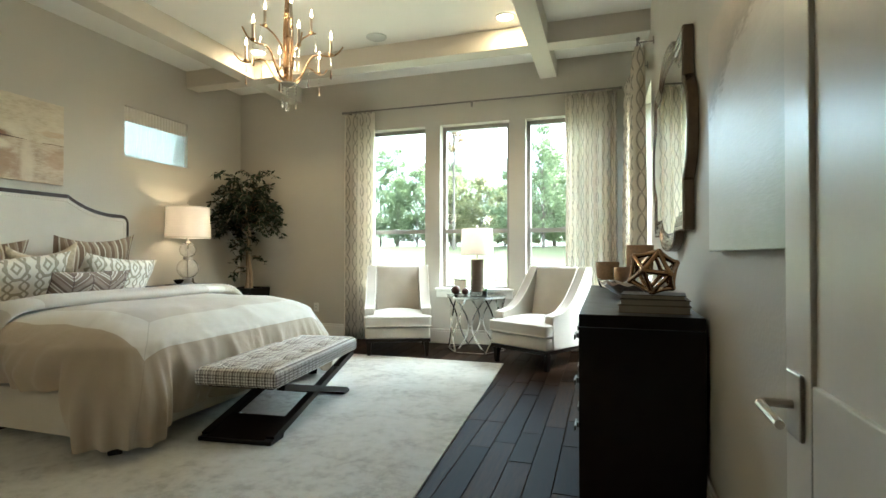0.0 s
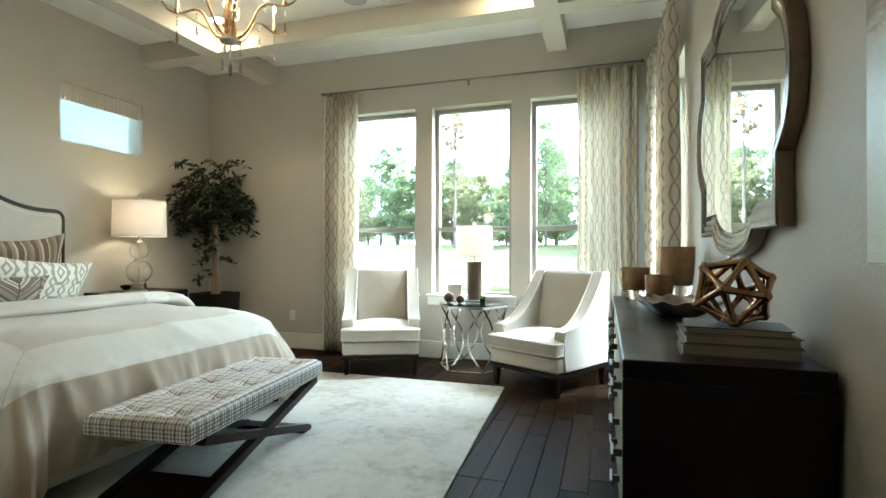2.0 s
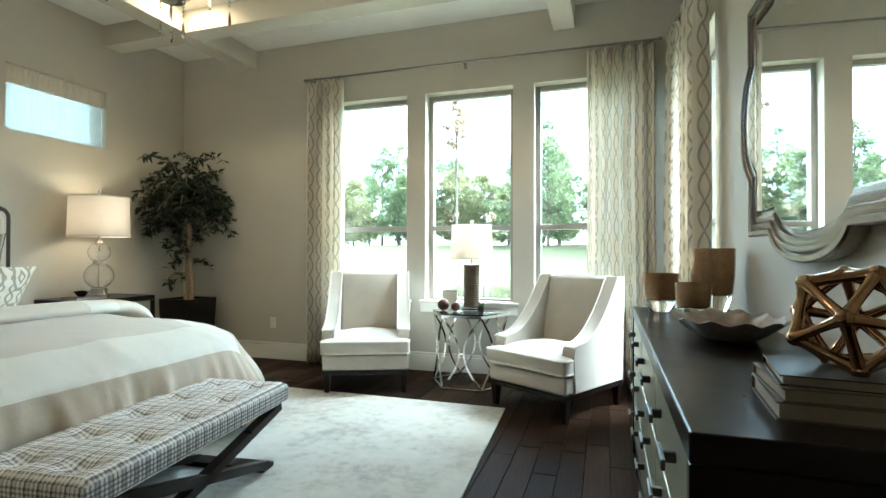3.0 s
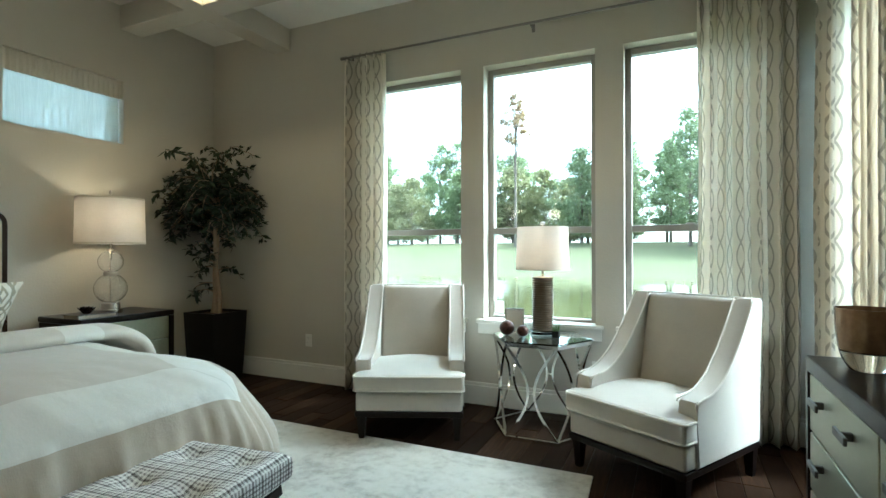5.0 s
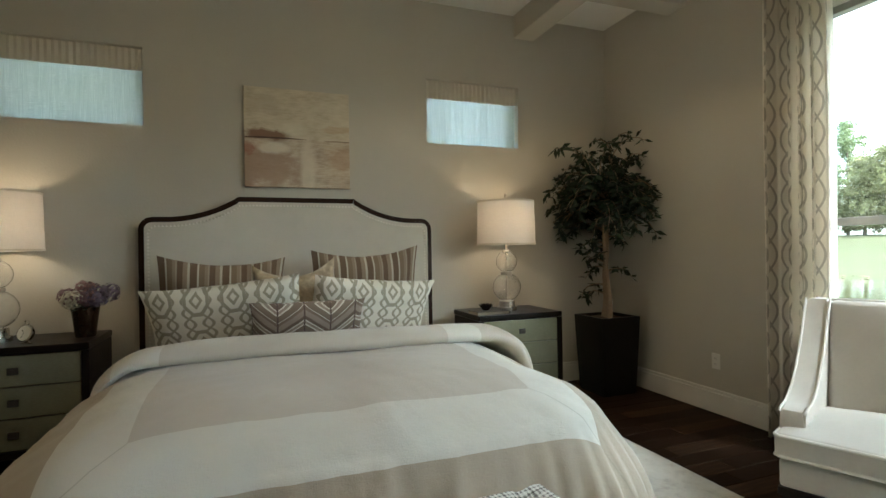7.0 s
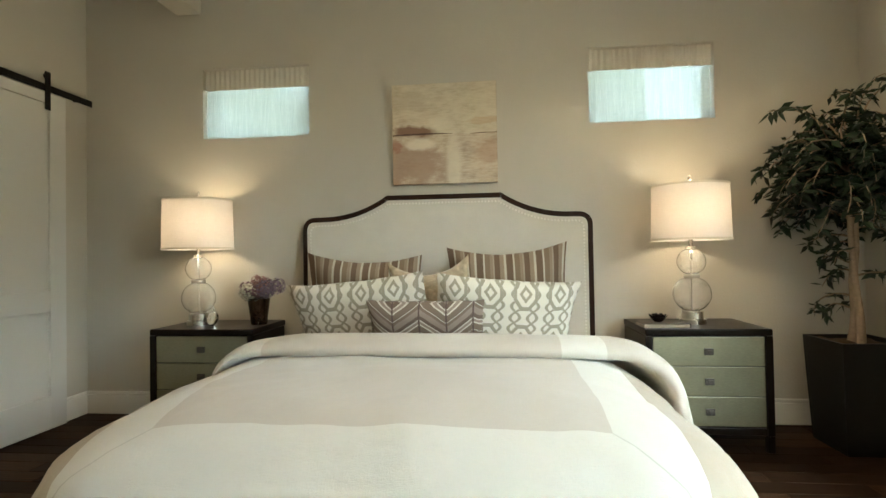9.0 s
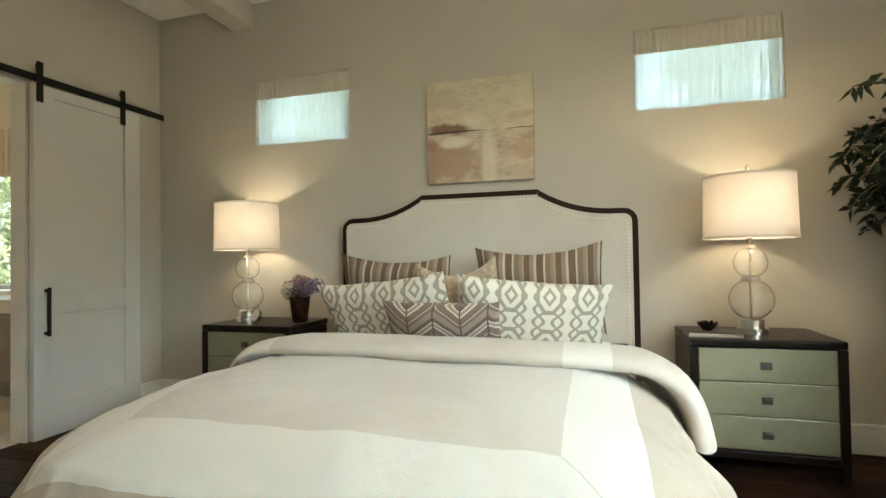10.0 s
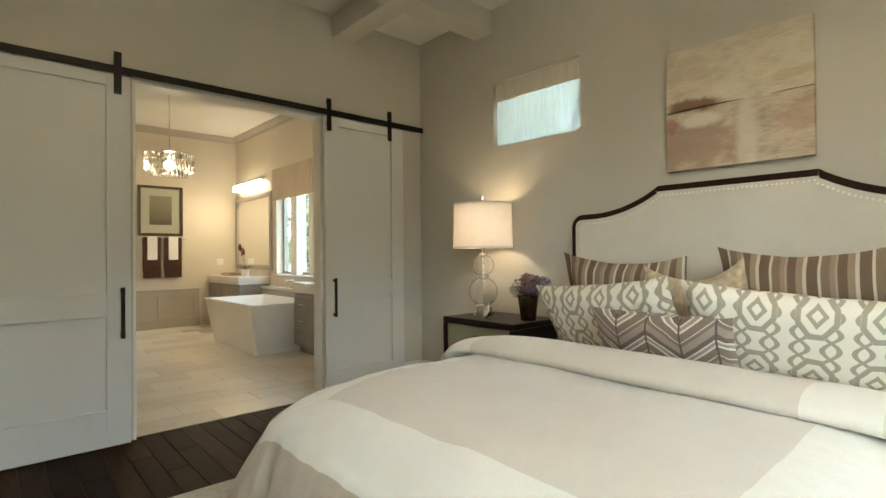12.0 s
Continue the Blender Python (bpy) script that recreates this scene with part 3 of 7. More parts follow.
def duvet_bm():
    bm = bmesh.new()
    uvl = bm.loops.layers.uv.new("UVMap")
    flat = {}
    n, x0, x1, hw, cr = 380, 0.98, 2.455, 1.055, 0.33
    ring = []
    cxs = [((x1 - cr), hw - cr, 0), ((x0 + cr), hw - cr, 90), ((x0 + cr), -hw + cr, 180), ((x1 - cr), -hw + cr, 270)]
    segs = []
    for k, (cx, cy, a0) in enumerate(cxs):
        for i in range(13):
            a = radians(a0 + 90 * i / 12)
            segs.append((cx + cr * math.cos(a), cy + cr * math.sin(a)))
    segs.append(segs[0])
    cum = [0.0]
    for p, q in zip(segs, segs[1:]):
        cum.append(cum[-1] + math.hypot(q[0] - p[0], q[1] - p[1]))
    for i in range(n):
        d = cum[-1] * i / n
        k = max(j for j in range(len(cum) - 1) if cum[j] <= d + 1e-9)
        f = (d - cum[k]) / max(1e-9, cum[k + 1] - cum[k])
        ring.append((segs[k][0] + (segs[k + 1][0] - segs[k][0]) * f, segs[k][1] + (segs[k + 1][1] - segs[k][1]) * f))
    cx, cy, rows = 1.6, 0.0, []
    TOPZ = 0.735
    for r in [0.03, 0.15, 0.3, 0.45, 0.58, 0.68, 0.76, 0.82, 0.87, 0.91, 0.945, 0.97, 0.99]:
        row = []
        for x, y in ring:
            px, py = cx + (x - cx) * r, cy + (y - cy) * r
            z = TOPZ - 0.16 * max(0, (r - 0.52) / 0.48) ** 2.5
            z += 0.020 * noise.noise((px * 3.1, py * 2.2, 0.3)) - 0.014 * abs(noise.noise((px * 4.3 + py, py * 2.6, 5.3))) - 0.008 * abs(noise.noise((px * 9 - py * 2, py * 6 + px, 8.3))) + 0.008 * noise.noise((px * 8, py * 5, 1.3)) + 0.003 * noise.noise((px * 24, py * 15, 2.3))
            row.append(bm.verts.new((px, py, z)))
            flat[row[-1]] = (px, py)
        rows.append(row)
    for d in [0.04, 0.1, 0.17, 0.25, 0.33, 0.41, 0.5, 0.58, 0.66, 0.74, 0.82, 0.9, 0.96, 1.0]:
        row = []
        for i, (x, y) in enumerate(ring):
            nx, ny = x - min(max(x, x0 + cr), x1 - cr), y - min(max(y, -hw + cr), hw - cr)
            L = math.hypot(nx, ny)
            nx, ny = nx / L, ny / L
            corner = max(0.0, min(1.0, (x - (x1 - cr)) / cr)) * max(0.0, min(1.0, (abs(y) - (hw - cr)) / cr))
            corner = min(1.0, corner * 3.0)
            side = abs(ny) ** 2 if nx >= 0 else 1.0
            hem = 0.34 * side + 0.14 * (1 - side)
            hem = hem * (1 - corner) + 0.05 * corner + 0.03 * noise.noise((x * 2.5, y * 2.5, 7))
            if nx < -0.6:
                hem = 0.5
            z = 0.575 + (hem - 0.575) * d
            lean_ = 0.35 * d * (1 if y > 0 else -1)
            fold = 0.056 * d ** 0.7 * (noise.noise((x * 4.5 + lean_, y * 4.5, 2.0)) * 1.5 + (1 - 0.7 * corner) * (0.8 * noise.noise((x * 11 + lean_ * 2, y * 11, 4.0 + d)) + 0.3 * noise.noise((x * 26, y * 26, d * 3))))
            arc = x * ny * 1.0 - y * nx * 1.0
            fold += (1 - 0.9 * corner) * 0.007 * math.sin(arc * 62 + 5 * noise.noise((x * 3, y * 3, 11))) * d ** 0.5 * (1 - 0.6 * d) + 0.026 * d * math.sin(arc * 15 + 3 * noise.noise((x * 2, y * 2, 6)))
            out = 0.035 * math.sin(min(1, d * 1.6) * math.pi / 2) + fold + corner * (0.155 * math.sin(math.pi / 2 * min(1, d ** 1.25 * 1.3)) - 0.02 * d ** 3) + 0.03 * (1 - corner) * math.sin(math.pi * d)
            row.append(bm.verts.new((x + nx * out, y + ny * out, z)))
            flat[row[-1]] = (x + nx * 0.45 * d, y + ny * 0.45 * d)
        rows.append(row)
    c = bm.verts.new((cx, cy, TOPZ))
    flat[c] = (cx, cy)
    for i in range(n):
        bm.faces.new((c, rows[0][i], rows[0][(i + 1) % n]))
    for a, b in zip(rows, rows[1:]):
        for i in range(n):
            j = (i + 1) % n
            bm.faces.new((a[i], b[i], b[j], a[j]))
    for f in bm.faces:
        for lp in f.loops:
            lp[uvl].uv = flat[lp.vert]
    return bm


duvet = single("duvet", duvet_bm(), DUVET, "puffy greige duvet with cream band and tan border", "duvet", pose(X0, BED_Y, RZ), smooth=80)


def fold_bm():
    """The turned-down top of the duvet: a soft roll across the bed, hanging over both sides."""
    bm = bmesh.new()
    n, rows = 96, []
    R, z0 = 0.16, 0.70
    for i in range(n + 1):
        s = -1.32 + 2.56 * i / n
        a = abs(s)
        flat = 0.90 if s > 0 else 0.80
        slim = 1 - 0.45 * min(1.0, max(0.0, -s - 0.6) / 0.5)
        th = min(max(0.0, a - flat) / R, math.pi / 2)
        y = min(a, flat) + R * math.sin(th)
        drop = R * (1 - math.cos(th)) + max(0, a - flat - R * math.pi / 2) + 0.03 * max(0, min(a, flat) - 0.35) ** 2
        if s > 1.0:
            y += 0.05 * (s - 1.0) / 0.24
        w = 0.012 * noise.noise((s * 4, 0.5, 1)) + 0.03 * math.sin(s * 1.3)
        row = []
        for x, z in ((1.02, 0.640), (1.03, 0.70), (1.06, 0.745), (1.12, 0.778), (1.20, 0.796), (1.30, 0.808), (1.385, 0.808), (1.445, 0.795), (1.478, 0.772), (1.482, 0.748), (1.46, 0.728), (1.25, 0.70)):
            t = (z - z0) * slim + 0.006 * noise.noise((x * 12, s * 5, 5)) + 0.010 * noise.noise((x * 3, s * 9, 8)) * min(1, max(0, a - 0.8) * 4)
            row.append(bm.verts.new((x + w + 0.004 * noise.noise((x * 9, s * 6, 3)), math.copysign(y + t * math.sin(th), s), z0 - drop + t * math.cos(th))))
        rows.append(row)
    for a, b in zip(rows, rows[1:]):
        for j in range(len(a)):
            k = (j + 1) % len(a)
            bm.faces.new((a[j], a[k], b[k], b[j]))
    bm.faces.new(rows[0]), bm.faces.new(rows[-1][::-1])
    return bm


part("turned_down_fold", fold_bm(), FOLD, duvet, "folded-back greige edge with cream corners", smooth=70)


def pillow(name, w, h, t, material, m, label, flange=0.0, droop=0.0):
    bm = bmesh.new()
    uvl = bm.loops.layers.uv.new("UVMap")
    N, M = 26, 18
    grid = {}
    for side in (1, -1):
        for i in range(N + 1):
            for j in range(M + 1):
                u, v = -1 + 2 * i / N, -1 + 2 * j / M
                edge = i in (0, N) or j in (0, M)
                if side == -1 and edge:
                    grid[side, i, j] = grid[1, i, j]
                    continue
                uu, vv = min(1, abs(u) / (1 - flange)), min(1, abs(v) / (1 - flange))
                d = ((1 - uu ** 2.6) * (1 - vv ** 2.6)) ** 0.55 + (0.02 if flange else 0.0)
                pin = 0.075
                x = u * w / 2 * (1 - pin * (1 - v * v) * abs(u) ** 3 * 0.6)
                z = v * h / 2 * (1 - pin * 1.9 * (1 - u * u) * abs(v) ** 3)
                z -= droop * (1 - u * u) * (v + 1) * h * 0.25
                y = side * d * t / 2 + 0.01 * noise.noise((u * 3 + w * 9, v * 3, side * 2.0))
                grid[side, i, j] = bm.verts.new((x, y, z))
    for side in (1, -1):
        for i in range(N):
            for j in range(M):
                q = [(i, j), (i + 1, j), (i + 1, j + 1), (i, j + 1)]
                vs = [grid[side, a, b] for a, b in q]
                try:
                    f = bm.faces.new(vs if side == -1 else vs[::-1])
                except ValueError:
                    continue
                for lp in f.loops:
                    ix = vs.index(lp.vert)
                    a, b = q[ix]
                    lp[uvl].uv = (a / N * w, b / M * h)
    ob = thing(name, m, label, "pillow", "pillows on the bed")
    part("cover", bm, material, ob, smooth=80)
    return ob


def lean(y, x, z, tilt, turn=0, roll=0):
    """Pillow pose: width along y, facing the foot, leaning back."""
    return pose(x, y, z) @ pose(0, 0, 0, 0, 0, 90 + turn) @ pose(0, 0, 0, -tilt, 0, 0) @ pose(0, 0, 0, 0, roll, 0)


ZM = 0.652
pillow("striped_pillow", 0.78, 0.57, 0.19, STRIPE, lean(2.598, -4.295, ZM + 0.295, -14, 2, 2), "brown striped square pillow against the headboard", 0.09, droop=0.08)
pillow("striped_pillow", 0.78, 0.60, 0.19, STRIPE, lean(3.568, -4.285, ZM + 0.325, -14, 1, -2), "brown striped square pillow against the headboard", 0.09, droop=0.08)
pillow("brocade_pillow", 0.54, 0.50, 0.15, GOLDP, lean(3.075, -4.215, ZM + 0.290, -15, -4, -5), "gold brocade pillow between striped pillows", droop=0.30)
pillow("trellis_pillow", 0.92, 0.45, 0.20, TRELLIS, lean(2.64, -4.015, ZM + 0.215, -24, -6, -6), "taupe and ivory trellis-pattern sham on the bed")
pillow("trellis_pillow", 0.865, 0.45, 0.20, TRELLIS, lean(3.54, -3.975, ZM + 0.212, -24, 9, 5), "taupe and ivory trellis-pattern sham on the bed")
pillow("chevron_pillow", 0.66, 0.32, 0.15, CHEVRON, lean(3.097, -3.715, ZM + 0.165, -26, 0, 0), "small brown chevron lumbar pillow in front of the shams")

# ---- bench at the foot of the bed ----
bench = thing("upholstered_bench", pose(-1.858, 3.135, RZ, 0, 0, 6.5), "tufted plaid bench with black crossed legs at the bed foot", "bench")
BW, BL, BZ = 0.52, 1.27, 0.41


def tufted():
    bm = bmesh.new()
    N, M = 20, 52
    holes = [(x, y) for x in (-0.12, 0.12) for y in (-0.52, -0.26, 0, 0.26, 0.52)]
    top = {}
    for i in range(N + 1):
        for j in range(M + 1):
            x, y = -BW / 2 + BW * i / N, -BL / 2 + BL * j / M
            e = min(BW / 2 - abs(x), BL / 2 - abs(y))
            z = BZ - 0.022 * max(0, 1 - e / 0.03) ** 2
            for hx, hy in holes:
                d = math.hypot(x - hx, y - hy)
                z -= 0.042 * math.exp(-(d / 0.05) ** 2)
                if abs(y - hy) < 0.02:
                    z -= 0.006 * math.exp(-((y - hy) / 0.012) ** 2) * math.exp(-(d / 0.12) ** 2)
            top[i, j] = bm.verts.new((x, y, z))
    for i in range(N):
        for j in range(M):
            bm.faces.new((top[i, j], top[i + 1, j], top[i + 1, j + 1], top[i, j + 1]))
    rim = [top[i, 0] for i in range(N + 1)] + [top[N, j] for j in range(1, M + 1)] + [top[i, M] for i in range(N - 1, -1, -1)] + [top[0, j] for j in range(M - 1, 0, -1)]
    prev = rim
    for dz, k in ((0.045, 1.006), (0.09, 1.004), (0.105, 0.985)):
        cur = [bm.verts.new((v.co.x * k, v.co.y * k, BZ - dz)) for v in rim]
        for a in range(len(rim)):
            b = (a + 1) % len(rim)
            bm.faces.new((prev[a], cur[a], cur[b], prev[b]))
        prev = cur
    bm.faces.new(prev)
    return bm


seat = part("seat", tufted(), PLAID, bench, "button-tufted grey plaid tweed cushion", smooth=60)
for hx in (-0.12, 0.12):
    for hy in (-0.52, -0.26, 0, 0.26, 0.52):
        part("button", lt([(0.014, 0), (0.013, 0.004), (0.006, 0.008)], 10, (hx, hy, BZ - 0.046)), PLAID, seat)
for s in (-1, 1):
    for y0, y1 in ((-0.65, 0.57), (0.45, -0.53)):
        part("leg", bar((0.03 + s * 0.205, y0, 0.022), (0.03 + s * 0.205, y1, 0.29), 0.05, 0.04), ESPRESSO, bench)
    if s < 0:
        part("foot_board", bar((0.03, -0.675, 0.012), (0.03, -0.42, 0.070), 0.36, 0.03), ESPRESSO, bench)
    part("foot_plate", bx(-0.20, 0.26, *((-0.69, -0.54) if s < 0 else (0.39, 0.49)), 0, 0.026, bevel=0.004), ESPRESSO, bench)
    part("top_rail", bx(-0.21, 0.21, s * 0.55 - 0.03, s * 0.55 + 0.03, 0.285, 0.308, bevel=0.003), ESPRESSO, bench)


# ---- armchairs ----
PIPING = fabric("pale_piping", (0.72, 0.69, 0.63), 0.03)


def armchair(m, label):
    """Local: front towards -y, origin at the floor under its middle."""
    ob = thing("armchair", m, label, "chair", "armchairs by the window")
    W, D = 0.685, 0.75
    part("base_frame", bx(-W / 2 - 0.004, W / 2 + 0.004, -D / 2 - 0.003, D / 2 - 0.02, 0.155, 0.189, bevel=0.004), ESPRESSO, ob)
    for sx in (-1, 1):
        for sy in (-1, 1):
            bm = bmesh.new()
            x, y = sx * (W / 2 - 0.035), sy * (D / 2 - 0.045)
            lathe(bm, [(0.024, 0), (0.040, 0.156)], 4, (0, 0, 0))
            bmesh.ops.rotate(bm, verts=bm.verts, matrix=Matrix.Rotation(math.pi / 4, 3, "Z"))
            bmesh.ops.translate(bm, verts=bm.verts, vec=(x, y, 0))
            part("leg", bm, ESPRESSO, ob)
    part("seat_base", bx(-W / 2, W / 2, -D / 2, D / 2 - 0.02, 0.19, 0.312, bevel=0.018, seg=3), CREAM, ob, smooth=50)
    # cushion with crowned top and piping
    bm = bmesh.new()
    box(bm, -W / 2 - 0.012, W / 2 + 0.012, -D / 2 - 0.026, D / 2 - 0.16, 0.318, 0.43, bevel=0.022, seg=3)
    bmesh.ops.subdivide_edges(bm, edges=[e for e in bm.edges if e.calc_length() > 0.3], cuts=6, use_grid_fill=True)
    for v in bm.verts:
        if v.co.y > -0.27:
            v.co.x = max(-W / 2 + 0.08, min(W / 2 - 0.08, v.co.x))
        if v.co.z > 0.40:
            fx, fy = v.co.x / (W / 2), (v.co.y + 0.08) / 0.28
            v.co.z += 0.058 * max(0, 1 - fx * fx) * max(0, 1 - fy * fy)
    c = part("seat_cushion", bm, CREAM, ob, smooth=60)
    for z in (0.331, 0.419):
        k, f, b = W / 2 + 0.011, -D / 2 - 0.025, -0.30
        part("piping", tube([(-k, b, z), (-k, f + 0.02, z), (-k + 0.02, f, z), (k - 0.02, f, z), (k, f + 0.02, z), (k, b, z)], 0.007, 6), PIPING, c)
    # back, leaning, with a rolled-under top
    bm = bmesh.new()
    box(bm, -0.2595, 0.2595, -0.055, 0.055, 0, 0.56, bevel=0.03, seg=4)
    bmesh.ops.subdivide_edges(bm, edges=[e for e in bm.edges if e.calc_length() > 0.3], cuts=5, use_grid_fill=True)
    for v in bm.verts:
        if v.co.y < 0:
            v.co.y -= 0.025 * max(0, 1 - (v.co.x / 0.25) ** 2) * max(0, 1 - ((v.co.z - 0.28) / 0.3) ** 2)
        v.co = pose(0, 0.205, 0.40, -11) @ v.co
    part("backrest", bm, CREAM, ob, smooth=60)
    # sides: wing running down into a sloped arm, as one thick outline
    prof = [(0.345, 0.19), (0.345, 0.60), (0.385, 0.955), (0.27, 0.96)]
    for i in range(1, 13):
        f = i / 12
        y = 0.27 - 0.50 * f
        z = 0.515 + 0.445 * (1 - f) ** 2.1 * (1 + 0.35 * f)
        prof.append((y, z))
    prof += [(-0.285, 0.505), (-0.292, 0.495), (-0.292, 0.425), (-0.285, 0.19)]
    for s in (-1, 1):
        bm = bmesh.new()
        xi, xo = s * (W / 2 - 0.085), s * (W / 2 + 0.012)
        a = [bm.verts.new((xi, y, z)) for y, z in prof]
        b = [bm.verts.new((xo, y, z)) for y, z in prof]
        fa, fb = bm.faces.new(a), bm.faces.new(b)
        for i in range(len(prof)):
            j = (i + 1) % len(prof)
            bm.faces.new((a[i], a[j], b[j], b[i]))
        es = [e for e in bm.edges if abs(e.verts[0].co.x - e.verts[1].co.x) < 1e-6]
        bmesh.ops.bevel(bm, geom=es, offset=0.012, segments=2, affect="EDGES", clamp_overlap=True)
        arm = part("arm", bm, CREAM, ob, smooth=40)
        for x in (xi - s * 0.003, xo + s * 0.001):
            part("piping", tube([(x, y - 0.003, z + 0.002) for y, z in prof[3:-2]], 0.0055, 6), PIPING, arm)
    part("back_panel", bx(-W / 2 + 0.01, W / 2 - 0.01, -0.02, 0.02, 0, 0.77, bevel=0.012, m=pose(0, 0.335, 0.19, -3.5)), CREAM, ob, smooth=40)
    return ob


def chair_pose(fl, fr):
    """From the floor points of the two front legs."""
    fl, fr = Vector(fl), Vector(fr)
    mid, d = (fl + fr) / 2, (fr - fl).normalized()
    back = Vector((-d.y, d.x))
    c = mid + back * 0.315
    return pose(c.x, c.y, 0, 0, 0, math.degrees(math.atan2(d.y, d.x)))


armchair(chair_pose((-2.15, 4.99), (-1.56, 5.24)), "cream upholstered armchair with sloping arms on dark wood legs")
armchair(chair_pose((-0.80, 5.18), (-0.22, 4.84)), "cream upholstered armchair angled beside the dresser")


# ---- curtains ----
def curtain(name, length, fold, m, label, top=2.90, seed=0):
    """Pleated cloth: local x along the wall, y the depth of the folds."""
    bm = bmesh.new()
    uvl = bm.loops.layers.uv.new("UVMap")
    nf = max(3, round(length / fold))
    n, rows, s = nf * 10, 22, 0.0
    pts = []
    for i in range(n + 1):
        f = i / n
        ph = f * nf * 2 * math.pi + 0.9 * noise.noise((f * 5, seed, 0))
        amp = 0.060 + 0.022 * noise.noise((f * 7, seed, 3))
        pts.append((f * length + 0.010 * math.sin(2 * ph), amp * math.sin(ph)))
    us = [0.0]
    for p, q in zip(pts, pts[1:]):
        us.append(us[-1] + math.hypot(q[0] - p[0], q[1] - p[1]))
    grid = []
    for r in range(rows + 1):
        z = 0.015 + (top - 0.015) * r / rows
        tight = 1 - 0.25 * (r / rows) ** 6
        grid.append([bm.verts.new((x + 0.012 * noise.noise((x * 3, z * 0.8, seed)), y * tight + 0.01 * noise.noise((x * 5, z, seed + 4.0)), z)) for x, y in pts])
    for r in range(rows):
        for i in range(n):
            f = bm.faces.new((grid[r][i], grid[r][i + 1], grid[r + 1][i + 1], grid[r + 1][i]))
            for lp, (a, b) in zip(f.loops, ((i, r), (i + 1, r), (i + 1, r + 1), (i, r + 1))):
                lp[uvl].uv = (us[a], top * b / rows)
    ob = thing(name, m, label, "curtain", "window curtains")
    c = part("panel", bm, OGEE, ob, smooth=80)
    sol = c.modifiers.new("cloth", "SOLIDIFY")
    sol.thickness = 0.003
    for i in range(nf):
        x, y = pts[i * 10 + 2]
        ring = [(x, 0.013 * math.cos(a), top + 0.028 + 0.019 * math.sin(a)) for a in [2 * math.pi * k / 12 for k in range(12)]]
        part("ring", tube(ring, 0.0028, 5, True), ROD, ob)
    return ob


CT = 2.885
curtain("curtain", 0.43, 0.078, pose(-2.935, 5.915, 0), "ivory curtain with taupe ogee lines beside the windows", CT, 1)
curtain("curtain", 0.55, 0.086, pose(-0.15, 5.915, 0), "ivory curtain with taupe ogee lines in the corner", CT, 2)
curtain("curtain", 0.33, 0.085, pose(0.525, 5.86, 0, 0, 0, -90), "ivory curtain with taupe ogee lines on the dresser wall", CT, 3)
curtain("curtain", 0.66, 0.11, pose(0.555, 5.36, 0, 0, 0, -90), "ivory curtain with taupe ogee lines behind the dresser", CT, 4)


def rod(p0, p1, inward, label, reach=0.082):
    p0, p1, inw = Vector(p0), Vector(p1), Vector(inward)
    ob = thing("curtain_rod", Matrix.Translation((0, 0, 0)), label, "curtain rod", "curtain rods")
    part("pole", tube([p0, p1], 0.0095, 12), ROD, ob, smooth=60)
    d = (p1 - p0).normalized()
    for p, s in ((p0, -1), (p1, 1)):
        part("finial", tube([p + d * s * 0.001, p + d * s * 0.03], 0.015, 12), ROD, ob)
    for f in (0.015, 0.5, 0.985):
        q = p0 + (p1 - p0) * f
        br = part("bracket", bar(q - Vector((0, 0, 0.016)), q - inw * reach - Vector((0, 0, 0.016)), 0.012, 0.008), ROD, ob)
        part("bracket_plate", bar(q - inw * (reach - 0.004) - Vector((0, 0, 0.04)), q - inw * (reach - 0.004) + Vector((0, 0, 0.02)), 0.024, 0.008, tuple(inw)), ROD, br)
    return ob


rod((-2.94, 5.915, 2.915), (0.42, 5.915, 2.915), (0, -1, 0), "slim dark metal curtain rod above three windows")
rod((0.54, 4.66, 2.915), (0.54, 5.87, 2.915), (-1, 0, 0), "slim dark metal curtain rod on the dresser wall", 0.127)

# ---- dresser ----
def leaf_mat(name, c):
    m = Mat(name, 0.32, 0.75, 0.5)
    a, b = m.noise(3, 4), m.noise(40, 5, (1, 1, 6))
    m.color(m.ramp(m.math("ADD", m.math("MULTIPLY", a, 0.5), m.math("MULTIPLY", b, 0.5)), [(0.3, mul(c, 0.8)), (0.7, mul(c, 1.15))]))
    m.rough(m.math("ADD", 0.28, m.math("MULTIPLY", b, 0.2)))
    m.bump(b, 0.1, 0.001)
    return m.m


LEAF = leaf_mat("silver_leaf_drawer", (0.36, 0.35, 0.245))


